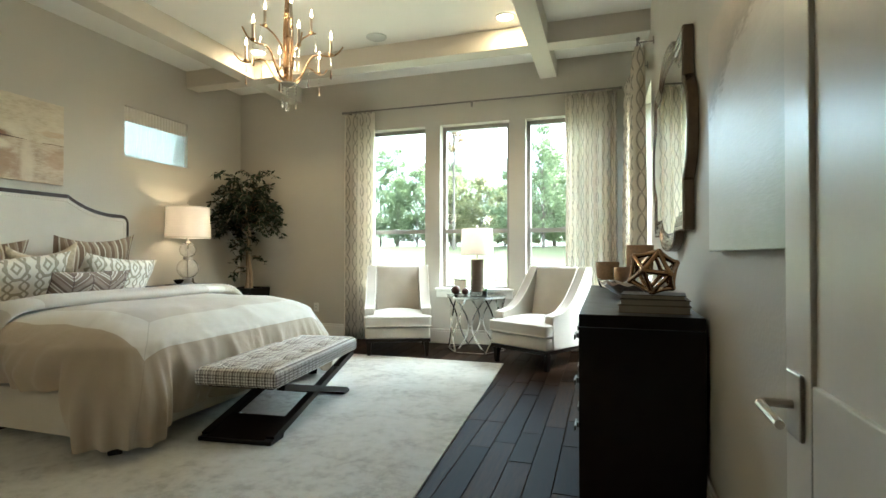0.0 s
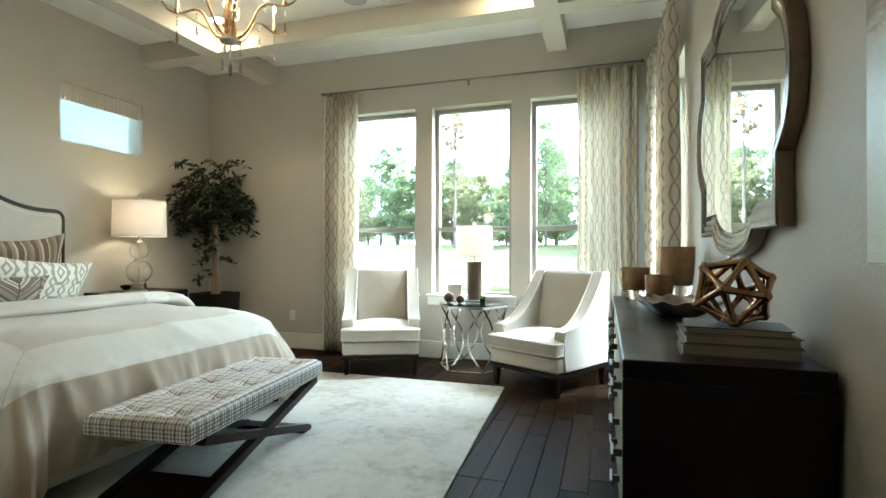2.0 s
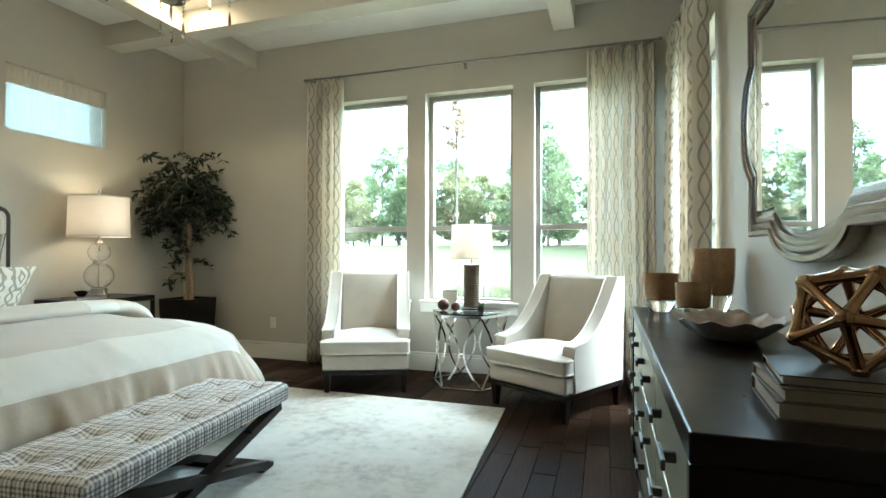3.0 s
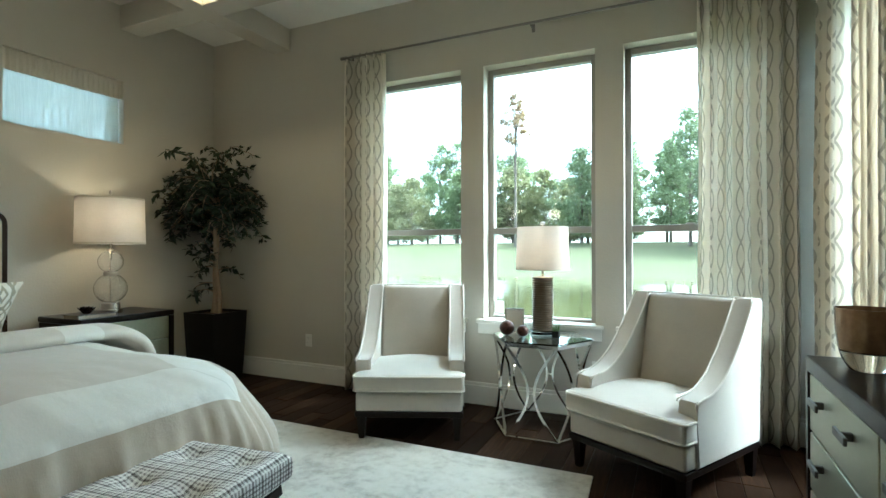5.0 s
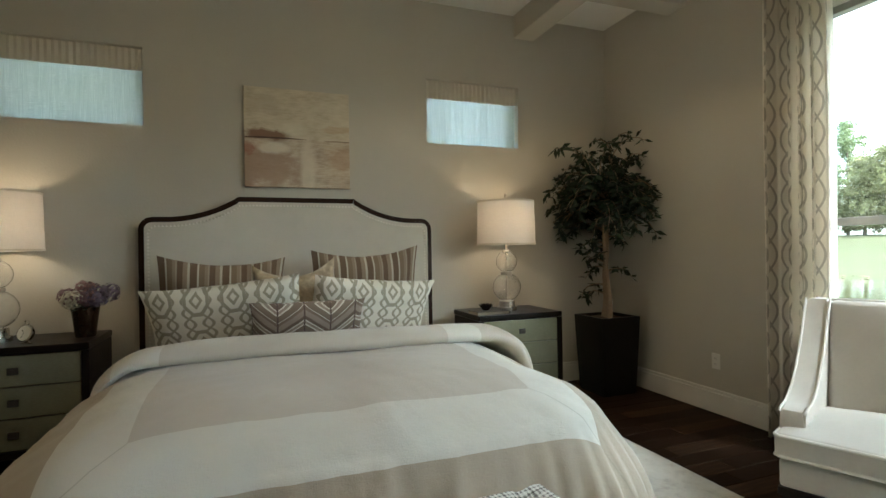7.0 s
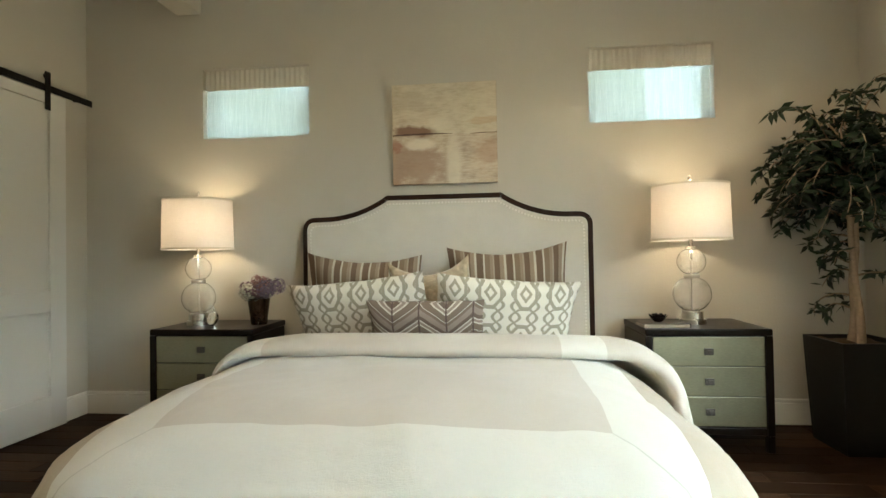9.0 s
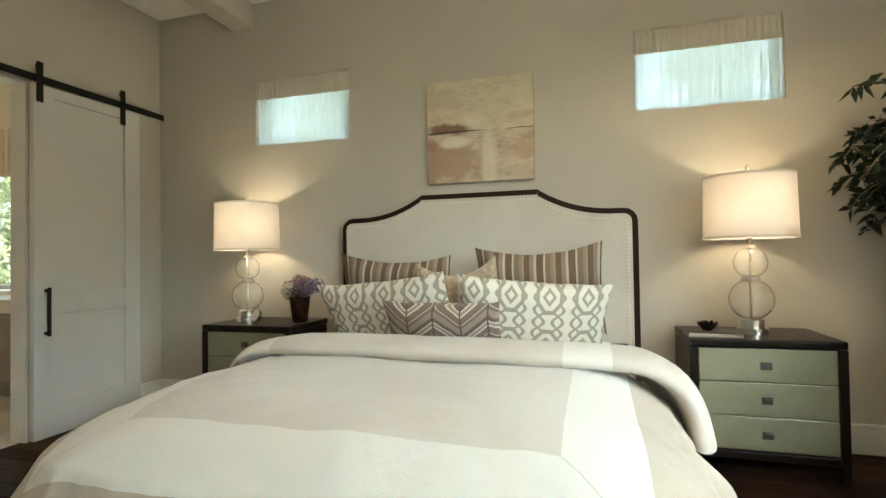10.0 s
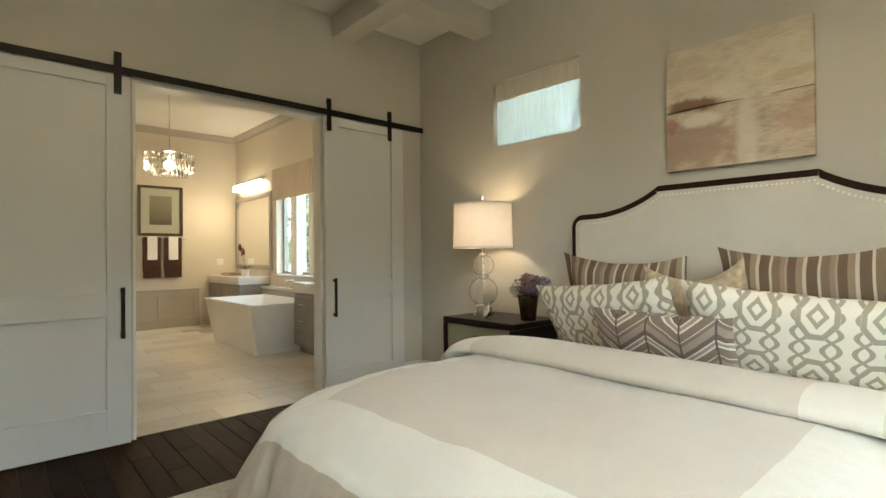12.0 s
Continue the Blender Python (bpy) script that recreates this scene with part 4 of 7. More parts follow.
def dresser():
    D0, D1, L, HT = 0.155, 0.655, 2.16, 0.83
    ob = thing("dresser", pose(0, 2.33, 0), "long espresso dresser with silver-leaf drawers against the wall", "dresser")
    part("top", bx(D0, D1, 0, L, HT - 0.055, HT, bevel=0.005), ESPRESSO, ob)
    for y in (0, L - 0.03):
        part("side_panel", bx(D0, D1, y, y + 0.03, 0.0, HT - 0.056, bevel=0.003), ESPRESSO, ob)
    part("bottom", bx(D0 + 0.004, D1, 0.031, L - 0.031, 0.10, 0.135), ESPRESSO, ob)
    part("back", bx(D1 - 0.02, D1 - 0.002, 0.031, L - 0.031, 0.136, HT - 0.056), ESPRESSO, ob)
    part("carcass", bx(D0 + 0.028, D1 - 0.021, 0.031, L - 0.031, 0.136, HT - 0.056), ESPRESSO, ob)
    w, h = (L - 0.06) / 3, (HT - 0.056 - 0.14) / 3
    for i in range(3):
        for j in range(3):
            y0, z0 = 0.03 + i * w, 0.14 + j * h
            d = part("drawer", bx(D0 + 0.006, D0 + 0.027, y0 + 0.006, y0 + w - 0.006, z0 + 0.005, z0 + h - 0.005, bevel=0.003), LEAF, ob, "silver-leaf drawer front")
            zc = z0 + h * 0.66
            for c in ([0.5] if w < 0.5 else [0.28, 0.72]):
                yc = y0 + w * c
                bm = bmesh.new()
                box(bm, D0 - 0.022, D0 + 0.0055, yc - 0.008, yc + 0.008, zc - 0.012, zc + 0.012, bevel=0.003)
                box(bm, D0 - 0.030, D0 - 0.020, yc - 0.055, yc + 0.055, zc - 0.012, zc + 0.012, bevel=0.003)
                part("handle", bm, PEWTER, d, "dark metal bar pull")
    return ob


dresser()


# ---- nightstands ----
def nightstand(m, label):
    """Local: front towards +x, width along y from 0."""
    ob = thing("nightstand", m, label, "nightstand", "nightstands beside the bed")
    D, W, HT = 0.53, 0.73, 0.735
    part("top", bx(0, D, 0, W, HT - 0.042, HT, bevel=0.008, seg=3), ESPRESSO, ob)
    for y in (0, W - 0.04):
        part("side_panel", bx(0.02, D - 0.002, y, y + 0.04, 0.10, HT - 0.043, bevel=0.003), ESPRESSO, ob)
        for x in (0.02, D - 0.05):
            part("leg", bx(x, x + 0.045, y, y + 0.04, 0, 0.099, bevel=0.003), ESPRESSO, ob)
    part("carcass", bx(0.02, D - 0.03, 0.041, W - 0.041, 0.145, HT - 0.043), ESPRESSO, ob)
    part("bottom_rail", bx(0.02, D - 0.004, 0.041, W - 0.041, 0.105, 0.144, bevel=0.003), ESPRESSO, ob)
    h = (HT - 0.046 - 0.15) / 3
    for j in range(3):
        z0 = 0.15 + j * h
        d = part("drawer", bx(D - 0.029, D - 0.008, 0.045, W - 0.045, z0 + 0.003, z0 + h - 0.003, bevel=0.003), LEAF, ob, "silver-leaf drawer front")
        zc, yc = z0 + h * 0.5, W / 2
        bm = bmesh.new()
        box(bm, D - 0.008, D + 0.004, yc - 0.026, yc + 0.026, zc - 0.020, zc + 0.020, bevel=0.003)
        box(bm, D + 0.005, D + 0.012, yc - 0.012, yc + 0.022, zc - 0.012, zc + 0.012, bevel=0.003)
        part("handle", bm, PEWTER, d, "dark square metal pull")
    return ob


nightstand(pose(-4.60, 4.385, 0), "espresso nightstand with three silver-leaf drawers")
nightstand(pose(-4.62, 1.155, 0), "espresso nightstand with three silver-leaf drawers")
NZ = 0.735


# ---- bubble-glass lamps ----
def drum(r0, r1, z0, z1, t=0.003):
    bm = bmesh.new()
    lathe(bm, [(r0, z0), (r1, z1), (r1 - t, z1), (r0 - t, z0)], 48, cap=False)
    vs = list(bm.verts)
    for i in range(48):
        j = (i + 1) % 48
        bm.faces.new((vs[i], vs[144 + i], vs[144 + j], vs[j]))
    return bm


def glass_ball(r, zc, cut):
    a0 = math.asin(cut / r)
    pr = [(r * math.sin(a), zc - r * math.cos(a)) for a in [a0 + (math.pi - 2 * a0) * i / 18 for i in range(19)]]
    inner = [((r - 0.003) * math.sin(a), zc - (r - 0.003) * math.cos(a)) for a in [a0 + (math.pi - 2 * a0) * i / 18 for i in range(18, -1, -1)]]
    return lt(pr + inner + [pr[0]], 36, cap=False)


def bubble_lamp(x, y, label):
    ob = thing("table_lamp", pose(x, y, NZ), label, "lamp", "bedside lamps")
    part("base", lt([(0.080, 0), (0.080, 0.030), (0.066, 0.034), (0.064, 0.078), (0.05, 0.082)], 32), NICKEL, ob, "brushed nickel base", smooth=40)
    part("lower_globe", glass_ball(0.116, 0.192, 0.045), GLASS, ob, "clear glass globe", smooth=80)
    part("collar", lt([(0.045, 0.292), (0.048, 0.296), (0.048, 0.318), (0.045, 0.322)], 32), NICKEL, ob, smooth=40)
    part("upper_globe", glass_ball(0.088, 0.402, 0.038), GLASS, ob, "clear glass globe", smooth=80)
    part("neck", lt([(0.034, 0.483), (0.03, 0.50), (0.012, 0.505), (0.012, 0.545)], 24), NICKEL, ob, smooth=40)
    part("stem", lt([(0.007, 0.080), (0.007, 0.50)], 12), NICKEL, ob)
    sh = part("shade", drum(0.240, 0.232, 0.540, 0.900), SHADE, ob, "white linen drum shade", smooth=60)
    part("shade_trim", drum(0.2425, 0.2422, 0.540, 0.553, 0.004), LINEN, sh)
    part("shade_trim", drum(0.2345, 0.234, 0.887, 0.900, 0.004), LINEN, sh)
    for a in (0, 120, 240):
        part("spider", bar((0, 0, 0.88), (0.231 * math.cos(radians(a)), 0.231 * math.sin(radians(a)), 0.88), 0.004, 0.004), NICKEL, sh)
    part("harp", lt([(0.004, 0.56), (0.004, 0.93), (0.010, 0.935), (0.012, 0.955), (0.006, 0.965)], 12), NICKEL, ob)
    part("bulb", ball(bmesh.new(), (0.03, 0, 0.70), 0.03), BULB, ob)
    lamp("lamp_light", "POINT", (x + 0.03, y, NZ + 0.72), 0.44, WARM, 0.05)
    return ob


bubble_lamp(-4.33, 4.755, "lit lamp of stacked clear glass globes on the nightstand")
bubble_lamp(-4.36, 1.345, "lit lamp of stacked clear glass globes on the nightstand")

# ---- side table and its lamp ----
TX, TY, TZ = -1.125, 5.66, 0.632


def hexpt(r, k, z, turn=0):
    a = radians(60 * k + turn)
    return Vector((r * math.cos(a), r * math.sin(a), z))


def side_table():
    ob = thing("side_table", pose(TX, TY, 0, 0, 0, 1), "hexagonal chrome side table with clear glass top", "table")
    R = 0.33
    for z in (0.012, 0.61):
        part("ring", sweep(bmesh.new(), [hexpt(R, k, z) for k in range(6)], rect(0.022, 0.022), True), CHROME, ob)
    bm = bmesh.new()
    for z in (0.623, 0.632):
        bm.faces.new([bm.verts.new(hexpt(R + 0.012, k, z)) for k in range(6)])
    f0, f1 = list(bm.faces)[:2]
    for i in range(6):
        bm.faces.new((f0.verts[i], f0.verts[(i + 1) % 6], f1.verts[(i + 1) % 6], f1.verts[i]))
    part("glass_top", bm, glass_mat("green_edged_glass", (0.90, 0.98, 0.94)), ob, "clear glass with green edge")
    for k in range(6):
        a, b = hexpt(R, k, 0), hexpt(R, k + 1, 0)
        mid = (a + b) / 2
        for s in (0.0, 1.0):
            e = a if s == 0 else b
            pts = []
            for i in range(15):
                f = i / 14
                w = math.sin(math.pi * f)
                p = mid.lerp(e, 1 - 0.88 * w)
                pts.append((p.x, p.y, 0.02 + 0.585 * f))
            part("curved_strut", sweep(bmesh.new(), pts, rect(0.015, 0.008), False, (0, 1, 0)), CHROME, ob, smooth=50)
        q0, q1 = mid.lerp(a, 0.12), mid.lerp(b, 0.12)
        part("crossbar", bar((q0.x, q0.y, 0.31), (q1.x, q1.y, 0.31), 0.010, 0.010), CHROME, ob)
    return ob


side_table()


def ribbed_lamp():
    x, y = TX - 0.015, TY + 0.11
    ob = thing("table_lamp", pose(x, y, TZ), "lit lamp with ribbed bronze cylinder base on the side table", "lamp")
    part("plinth", lt([(0.085, 0), (0.085, 0.022), (0.08, 0.026)], 32), glass_mat("acrylic", (0.95, 0.97, 0.96)), ob, "clear acrylic plinth", smooth=40)
    rib = plain("ribbed_bronze_ceramic", (0.17, 0.125, 0.09), 0.35, 0.5, var=0.25)
    pr = []
    n = 24
    for i in range(n):
        z = 0.027 + 0.375 * i / n
        pr += [(0.068, z), (0.075, z + 0.004), (0.075, z + 0.010), (0.068, z + 0.0135)]
    part("body", lt(pr + [(0.06, 0.404)], 32), rib, ob, "horizontally ribbed bronze cylinder", smooth=50)
    part("neck", lt([(0.010, 0.40), (0.010, 0.46)], 12), NICKEL, ob)
    sh = part("shade", drum(0.188, 0.178, 0.45, 0.752), SHADE, ob, "white linen drum shade", smooth=60)
    part("shade_trim", drum(0.1895, 0.189, 0.45, 0.458, 0.004), LINEN, sh)
    part("finial", lt([(0.004, 0.70), (0.004, 0.765), (0.016, 0.77), (0.018, 0.782), (0.008, 0.792)], 14), NICKEL, ob)
    part("bulb", ball(bmesh.new(), (0, 0, 0.58), 0.03), BULB, ob)
    lamp("lamp_light", "POINT", (x, y, TZ + 0.60), 0.3, WARM, 0.05)


ribbed_lamp()

# ---- potted tree ----
BARK = plain("pale_bark", (0.30, 0.22, 0.15), 0.8, var=0.35, fine=40, bump=0.5, dist=0.004)
PLANTER = plain("black_planter", (0.009, 0.008, 0.007), 0.45, var=0.2, spec=0.2)
MOSS = plain("brown_moss", (0.07, 0.045, 0.025), 0.95, var=0.4, bump=0.6, dist=0.01)


def leaf_green(name, c, var=0.5, through_it=0.25):
    m = Mat(name, 0.5, 0, 0.4)
    geo = m.t.nodes.new("ShaderNodeNewGeometry")
    f = m.math("ADD", m.math("MULTIPLY", geo.outputs["Random Per Island"], 0.7), m.math("MULTIPLY", m.noise(3, 3), 0.3))
    return let_through(m, m.ramp(f, [(0.15, mul(c, 1 - var)), (0.5, c), (0.9, mul(c, 1 + var))]), through_it)


FICUS = leaf_green("dark_ficus_leaf", (0.012, 0.027, 0.011), 0.55, 0.12)


def ficus():
    px, py = -4.21, 5.655
    pl = thing("planter", pose(px, py, 0), "tall tapered square black planter in the corner", "planter")
    bm = bmesh.new()
    for (r, z) in ((0.160, 0.0), (0.165, 0.02), (0.184, 0.42), (0.193, 0.655), (0.176, 0.655), (0.172, 0.60)):
        for i in range(4):
            a = radians(45 + 90 * i)
            bm.verts.new((r * 1.414 * math.cos(a), r * 1.414 * math.sin(a), z))
    bm.verts.ensure_lookup_table()
    v = list(bm.verts)
    for k in range(5):
        for i in range(4):
            j = (i + 1) % 4
            bm.faces.new((v[4 * k + i], v[4 * k + j], v[4 * k + 4 + j], v[4 * k + 4 + i]))
    bm.faces.new(v[:4][::-1])
    part("pot", bm, PLANTER, pl)
    bm = bmesh.new()
    bmesh.ops.create_grid(bm, x_segments=14, y_segments=14, size=0.173)
    for w in bm.verts:
        w.co.z = 0.632 + 0.02 * noise.noise((w.co.x * 14, w.co.y * 14, 2))
    part("moss", bm, MOSS, pl, "brown dried moss")
    ob = thing("ficus_tree", pose(px, py, 0.62), "artificial ficus tree with dark leaves in the planter", "tree")
    rng = random.Random(4)
    stems = []
    for s, (dx, dy, tx, ty, h) in enumerate([(-0.03, 0.0, 0.02, 0.02, 0.95), (0.035, 0.01, 0.0, -0.03, 0.98), (0.0, 0.035, -0.05, 0.03, 0.80)]):
        pts = [(dx + (tx - dx) * f + 0.025 * noise.noise((f * 3, s, 0)), dy + (ty - dy) * f + 0.025 * noise.noise((f * 3, s, 5)), h * f) for f in [i / 10 for i in range(11)]]
        part("trunk", sweep(bmesh.new(), pts, lambda f, b=0.03 - 0.006 * s: disc(b * (1 - 0.45 * f), 8)), BARK, ob, smooth=60)
        stems.append(pts)
    twig, leaves = bmesh.new(), bmesh.new()

    def leaf(p, d, size):
        d = d.normalized()
        s = d.cross(Vector((rng.uniform(-1, 1), rng.uniform(-1, 1), rng.uniform(0.2, 1)))).normalized()
        n = d.cross(s)
        a, b = p + d * size * 0.45 + s * size * 0.20 + n * size * 0.05, p + d * size * 0.45 - s * size * 0.20 + n * size * 0.05
        q = [leaves.verts.new(x) for x in (p, a, p + d * size - Vector((0, 0, size * 0.12)), b)]
        m0 = leaves.verts.new(p + d * size * 0.5)
        for i in range(4):
            leaves.faces.new((q[i], q[(i + 1) % 4], m0))

    def branch(p0, d, length, n_leaf, size=0.075):
        pts, p, v = [Vector(p0)], Vector(p0), Vector(d).normalized()
        for i in range(7):
            v = (v + Vector((rng.uniform(-.25, .25), rng.uniform(-.25, .25), rng.uniform(-.2, .1) - 0.12 * i * 0.6))).normalized()
            p = p + v * length / 7
            pts.append(p.copy())
        sweep(twig, pts, lambda f: disc(0.006 * (1 - 0.8 * f) + 0.001, 5))
        for i in range(n_leaf):
            f = rng.uniform(0.2, 1.0) * 6.99
            k = int(f)
            q = pts[k].lerp(pts[min(7, k + 1)], f - k)
            leaf(q, Vector((rng.uniform(-1, 1), rng.uniform(-1, 1), rng.uniform(-0.9, 0.35))), size * rng.uniform(0.7, 1.25))
    for i in range(115):
        a, e = rng.uniform(0, 2 * math.pi), rng.uniform(0.22, 1.3)
        k = rng.choice(stems)
        p0 = Vector(k[rng.randint(9, 10)]) + Vector((0, 0, rng.uniform(0, 0.22)))
        branch(p0, (math.cos(a) * math.cos(e), math.sin(a) * math.cos(e), math.sin(e)), rng.uniform(0.40, 0.62), 32, 0.082)
    for i in range(3):
        branch(Vector((0.05, 0.03, 1.3)), (rng.uniform(-.1, .1), rng.uniform(-.1, .1), 1), 0.46, 20)
    for h, a in ((0.22, 3.6), (0.30, 4.0), (0.42, 0.8), (0.45, 3.3), (0.5, 4.4), (0.56, 5.4), (0.62, 3.0), (0.66, 4.0), (0.7, 2.0)):
        branch((0.02 * math.cos(a), 0.02 * math.sin(a), h), (math.cos(a), math.sin(a), 0.35), 0.26, 20)
    part("twig", twig, BARK, ob)
    part("foliage", leaves, FICUS, ob, "dense dark green leaves")


ficus()

# ---- wall pictures ----
def canvas_mat(name, stops, band):
    m = Mat(name, 0.7, 0, 0.3)
    x, y, z = m.xyz()
    d = m.noise(5, 6, (1, 1, 2.2), rough=0.65)
    e = m.noise(26, 5, (1, 0.5, 3))
    v = m.math("ADD", m.math("ADD", z, m.math("MULTIPLY", m.math("SUBTRACT", d, 0.5), band)), m.math("MULTIPLY", m.math("SUBTRACT", e, 0.5), band * 0.35))
    m.color(m.ramp(v, stops))
    m.bump(m.math("ADD", e, d), 0.4, 0.003)
    return m.m


def sepia_mat():
    m = Mat("abstract_sepia_painting", 0.7, 0, 0.3)
    x, y, z = m.xyz()
    d, e, p = m.noise(5, 6, (1, 1, 2.2), rough=0.65), m.noise(26, 5, (1, 0.6, 3)), m.noise(9, 6, rough=0.7)
    wob = m.math("ADD", m.math("MULTIPLY", m.math("SUBTRACT", d, 0.5), 1.3), m.math("MULTIPLY", m.math("SUBTRACT", p, 0.5), 1.2))

    def blot(cy, cz, ry, rz, soft=0.7):
        """A ragged oval patch, 1 inside and 0 outside."""
        a = m.math("POWER", m.math("ABSOLUTE", m.math("MULTIPLY", m.math("SUBTRACT", y, cy), 1 / ry)), 2.0)
        b = m.math("POWER", m.math("ABSOLUTE", m.math("MULTIPLY", m.math("SUBTRACT", z, cz), 1 / rz)), 2.0)
        r = m.math("ADD", m.math("SQRT", m.math("ADD", a, b)), wob)
        return m.ramp(r, [(0.55, (1, 1, 1)), (min(1.0, 0.55 + soft * 0.6), (0, 0, 0))])
    tone = m.math("ADD", m.math("MULTIPLY", d, 0.6), m.math("MULTIPLY", e, 0.4))
    sky_ = m.ramp(tone, [(0.35, (0.47, 0.40, 0.29)), (0.5, (0.58, 0.505, 0.38)), (0.68, (0.66, 0.595, 0.47))])
    land = m.ramp(tone, [(0.35, (0.36, 0.275, 0.20)), (0.5, (0.52, 0.43, 0.325)), (0.68, (0.63, 0.55, 0.43))])
    edge = m.math("ADD", z, m.math("MULTIPLY", m.math("SUBTRACT", e, 0.5), 0.02))
    c = m.mix(m.math("GREATER_THAN", edge, 0.370), land, sky_)
    for cy, cz, ry, rz, k, col in ((0.16, 0.13, 0.34, 0.20, 0.75, (0.33, 0.22, 0.155)), (0.46, 0.16, 0.07, 0.26, 0.7, (0.66, 0.59, 0.47)),
                                   (0.70, 0.22, 0.11, 0.13, 0.55, (0.42, 0.28, 0.18)), (0.21, 0.295, 0.13, 0.05, 0.8, (0.70, 0.64, 0.53)),
                                   (0.03, 0.29, 0.06, 0.06, 0.7, (0.30, 0.12, 0.08)), (0.16, 0.395, 0.22, 0.052, 0.92, (0.21, 0.11, 0.07)),
                                   (0.35, 0.44, 0.10, 0.07, 0.5, (0.70, 0.64, 0.52)), (0.68, 0.46, 0.16, 0.035, 0.5, (0.50, 0.34, 0.20)),
                                   (0.12, 0.62, 0.20, 0.10, 0.4, (0.44, 0.37, 0.27))):
        c = m.mix(m.math("MULTIPLY", blot(cy, cz, ry, rz), k), c, col)
    m.color(c)
    m.bump(m.math("ADD", e, d), 0.4, 0.003)
    return m.m


ABS = sepia_mat()
pic = thing("abstract_painting", pose(-4.62, 2.742, 1.733), "square abstract canvas in sepia and cream above the bed", "painting")
bm = bmesh.new()
box(bm, 0.002, 0.035, 0, 0.775, 0, 0.745, bevel=0.004)
part("canvas", bm, ABS, pic)
STROKE = plain("umber_stroke", (0.10, 0.055, 0.035), 0.6, var=0.4, fine=30)
for pts in ([(0.004, 0.366, 0.004), (0.10, 0.369, 0.006), (0.24, 0.371, 0.006), (0.36, 0.370, 0.004), (0.45, 0.367, 0.001)], [(0.58, 0.362, 0.001), (0.66, 0.366, 0.003), (0.772, 0.366, 0.002)]):
    bm = bmesh.new()
    top = [bm.verts.new((0.0362, y, z + h)) for y, z, h in pts]
    low = [bm.verts.new((0.0362, y, z - h)) for y, z, h in pts]
    for k in range(len(pts) - 1):
        bm.faces.new((low[k], low[k + 1], top[k + 1], top[k]))
    bmesh.ops.solidify(bm, geom=list(bm.faces), thickness=0.0008)
    part("brush_stroke", bm, STROKE, pic, "dark umber horizon stroke")


def grey_abstract():
    m = Mat("abstract_grey_painting", 0.38, 0, 0.5)
    x, y, z = m.xyz()
    d, e, p = m.noise(4, 6, (1, 1, 2.0), rough=0.65), m.noise(30, 5, (1, 0.5, 3)), m.noise(60, 4, (1, 0.3, 2.4))
    v = m.math("ADD", m.math("ADD", z, m.math("MULTIPLY", y, 0.32)), m.math("ADD", m.math("MULTIPLY", m.math("SUBTRACT", d, 0.5), 0.26), m.math("MULTIPLY", m.math("SUBTRACT", e, 0.5), 0.10)))
    base = m.ramp(v, [(0.0, (0.40, 0.45, 0.31)), (0.14, (0.50, 0.54, 0.42)), (0.32, (0.66, 0.66, 0.60)), (0.60, (0.74, 0.72, 0.66)), (0.76, (0.60, 0.55, 0.48)), (0.80, (0.26, 0.205, 0.15)), (0.9, (0.40, 0.32, 0.24)), (1.0, (0.50, 0.42, 0.33))])
    m.color(m.mix(m.math("MULTIPLY", p, 0.3), base, (0.42, 0.39, 0.33)))
    m.bump(m.math("ADD", m.math("MULTIPLY", e, 0.5), p), 0.3, 0.002)
    return m.m


GREYABS = grey_abstract()
pic2 = thing("abstract_painting", pose(X1 - 0.04, 1.18, 1.10), "large abstract canvas in grey green beside the door", "painting")
part("canvas", bx(0, 0.024, 0, 0.95, 0, 0.80, bevel=0.004), GREYABS, pic2)
part("stretcher", bx(0.0245, 0.038, 0.004, 0.946, 0.004, 0.796), LINEN, pic2, "pale wooden stretcher behind the canvas")

# ---- quatrefoil mirror ----
FRAMEM = plain("antique_pewter_frame", (0.17, 0.13, 0.10), 0.24, 0.85, var=0.3, coarse=5)


def quatrefoil(k):
    """Outline in (y, z), scaled inwards by k metres."""
    hw, hh, bw, bh = 0.60 - k, 0.485 - k, 0.30 - k * 0.3, 0.22 - k * 0.3
    ex, ez = 0.125, 0.10
    pts = []

    def arc(horizontal, sgn, rev):
        half = bw if horizontal else bh
        out = []
        for i in range(13):
            f = -1 + 2 * i / 12
            c = math.sqrt(max(0, 1 - (f * 0.95) ** 2))
            if horizontal:
                out.append((f * half, sgn * (hh + ez * c)))
            else:
                out.append((sgn * (hw + ex * c), f * half))
        return out[::-1] if rev else out
    pts += [(hw, hh)] + [(bw + 0.03, hh)] + arc(True, 1, True) + [(-bw - 0.03, hh), (-hw, hh), (-hw, bh + 0.03)]
    pts += arc(False, -1, True) + [(-hw, -bh - 0.03), (-hw, -hh), (-bw - 0.03, -hh)]
    pts += arc(True, -1, False) + [(bw + 0.03, -hh), (hw, -hh), (hw, -bh - 0.03)] + arc(False, 1, False) + [(hw, bh + 0.03)]
    return pts


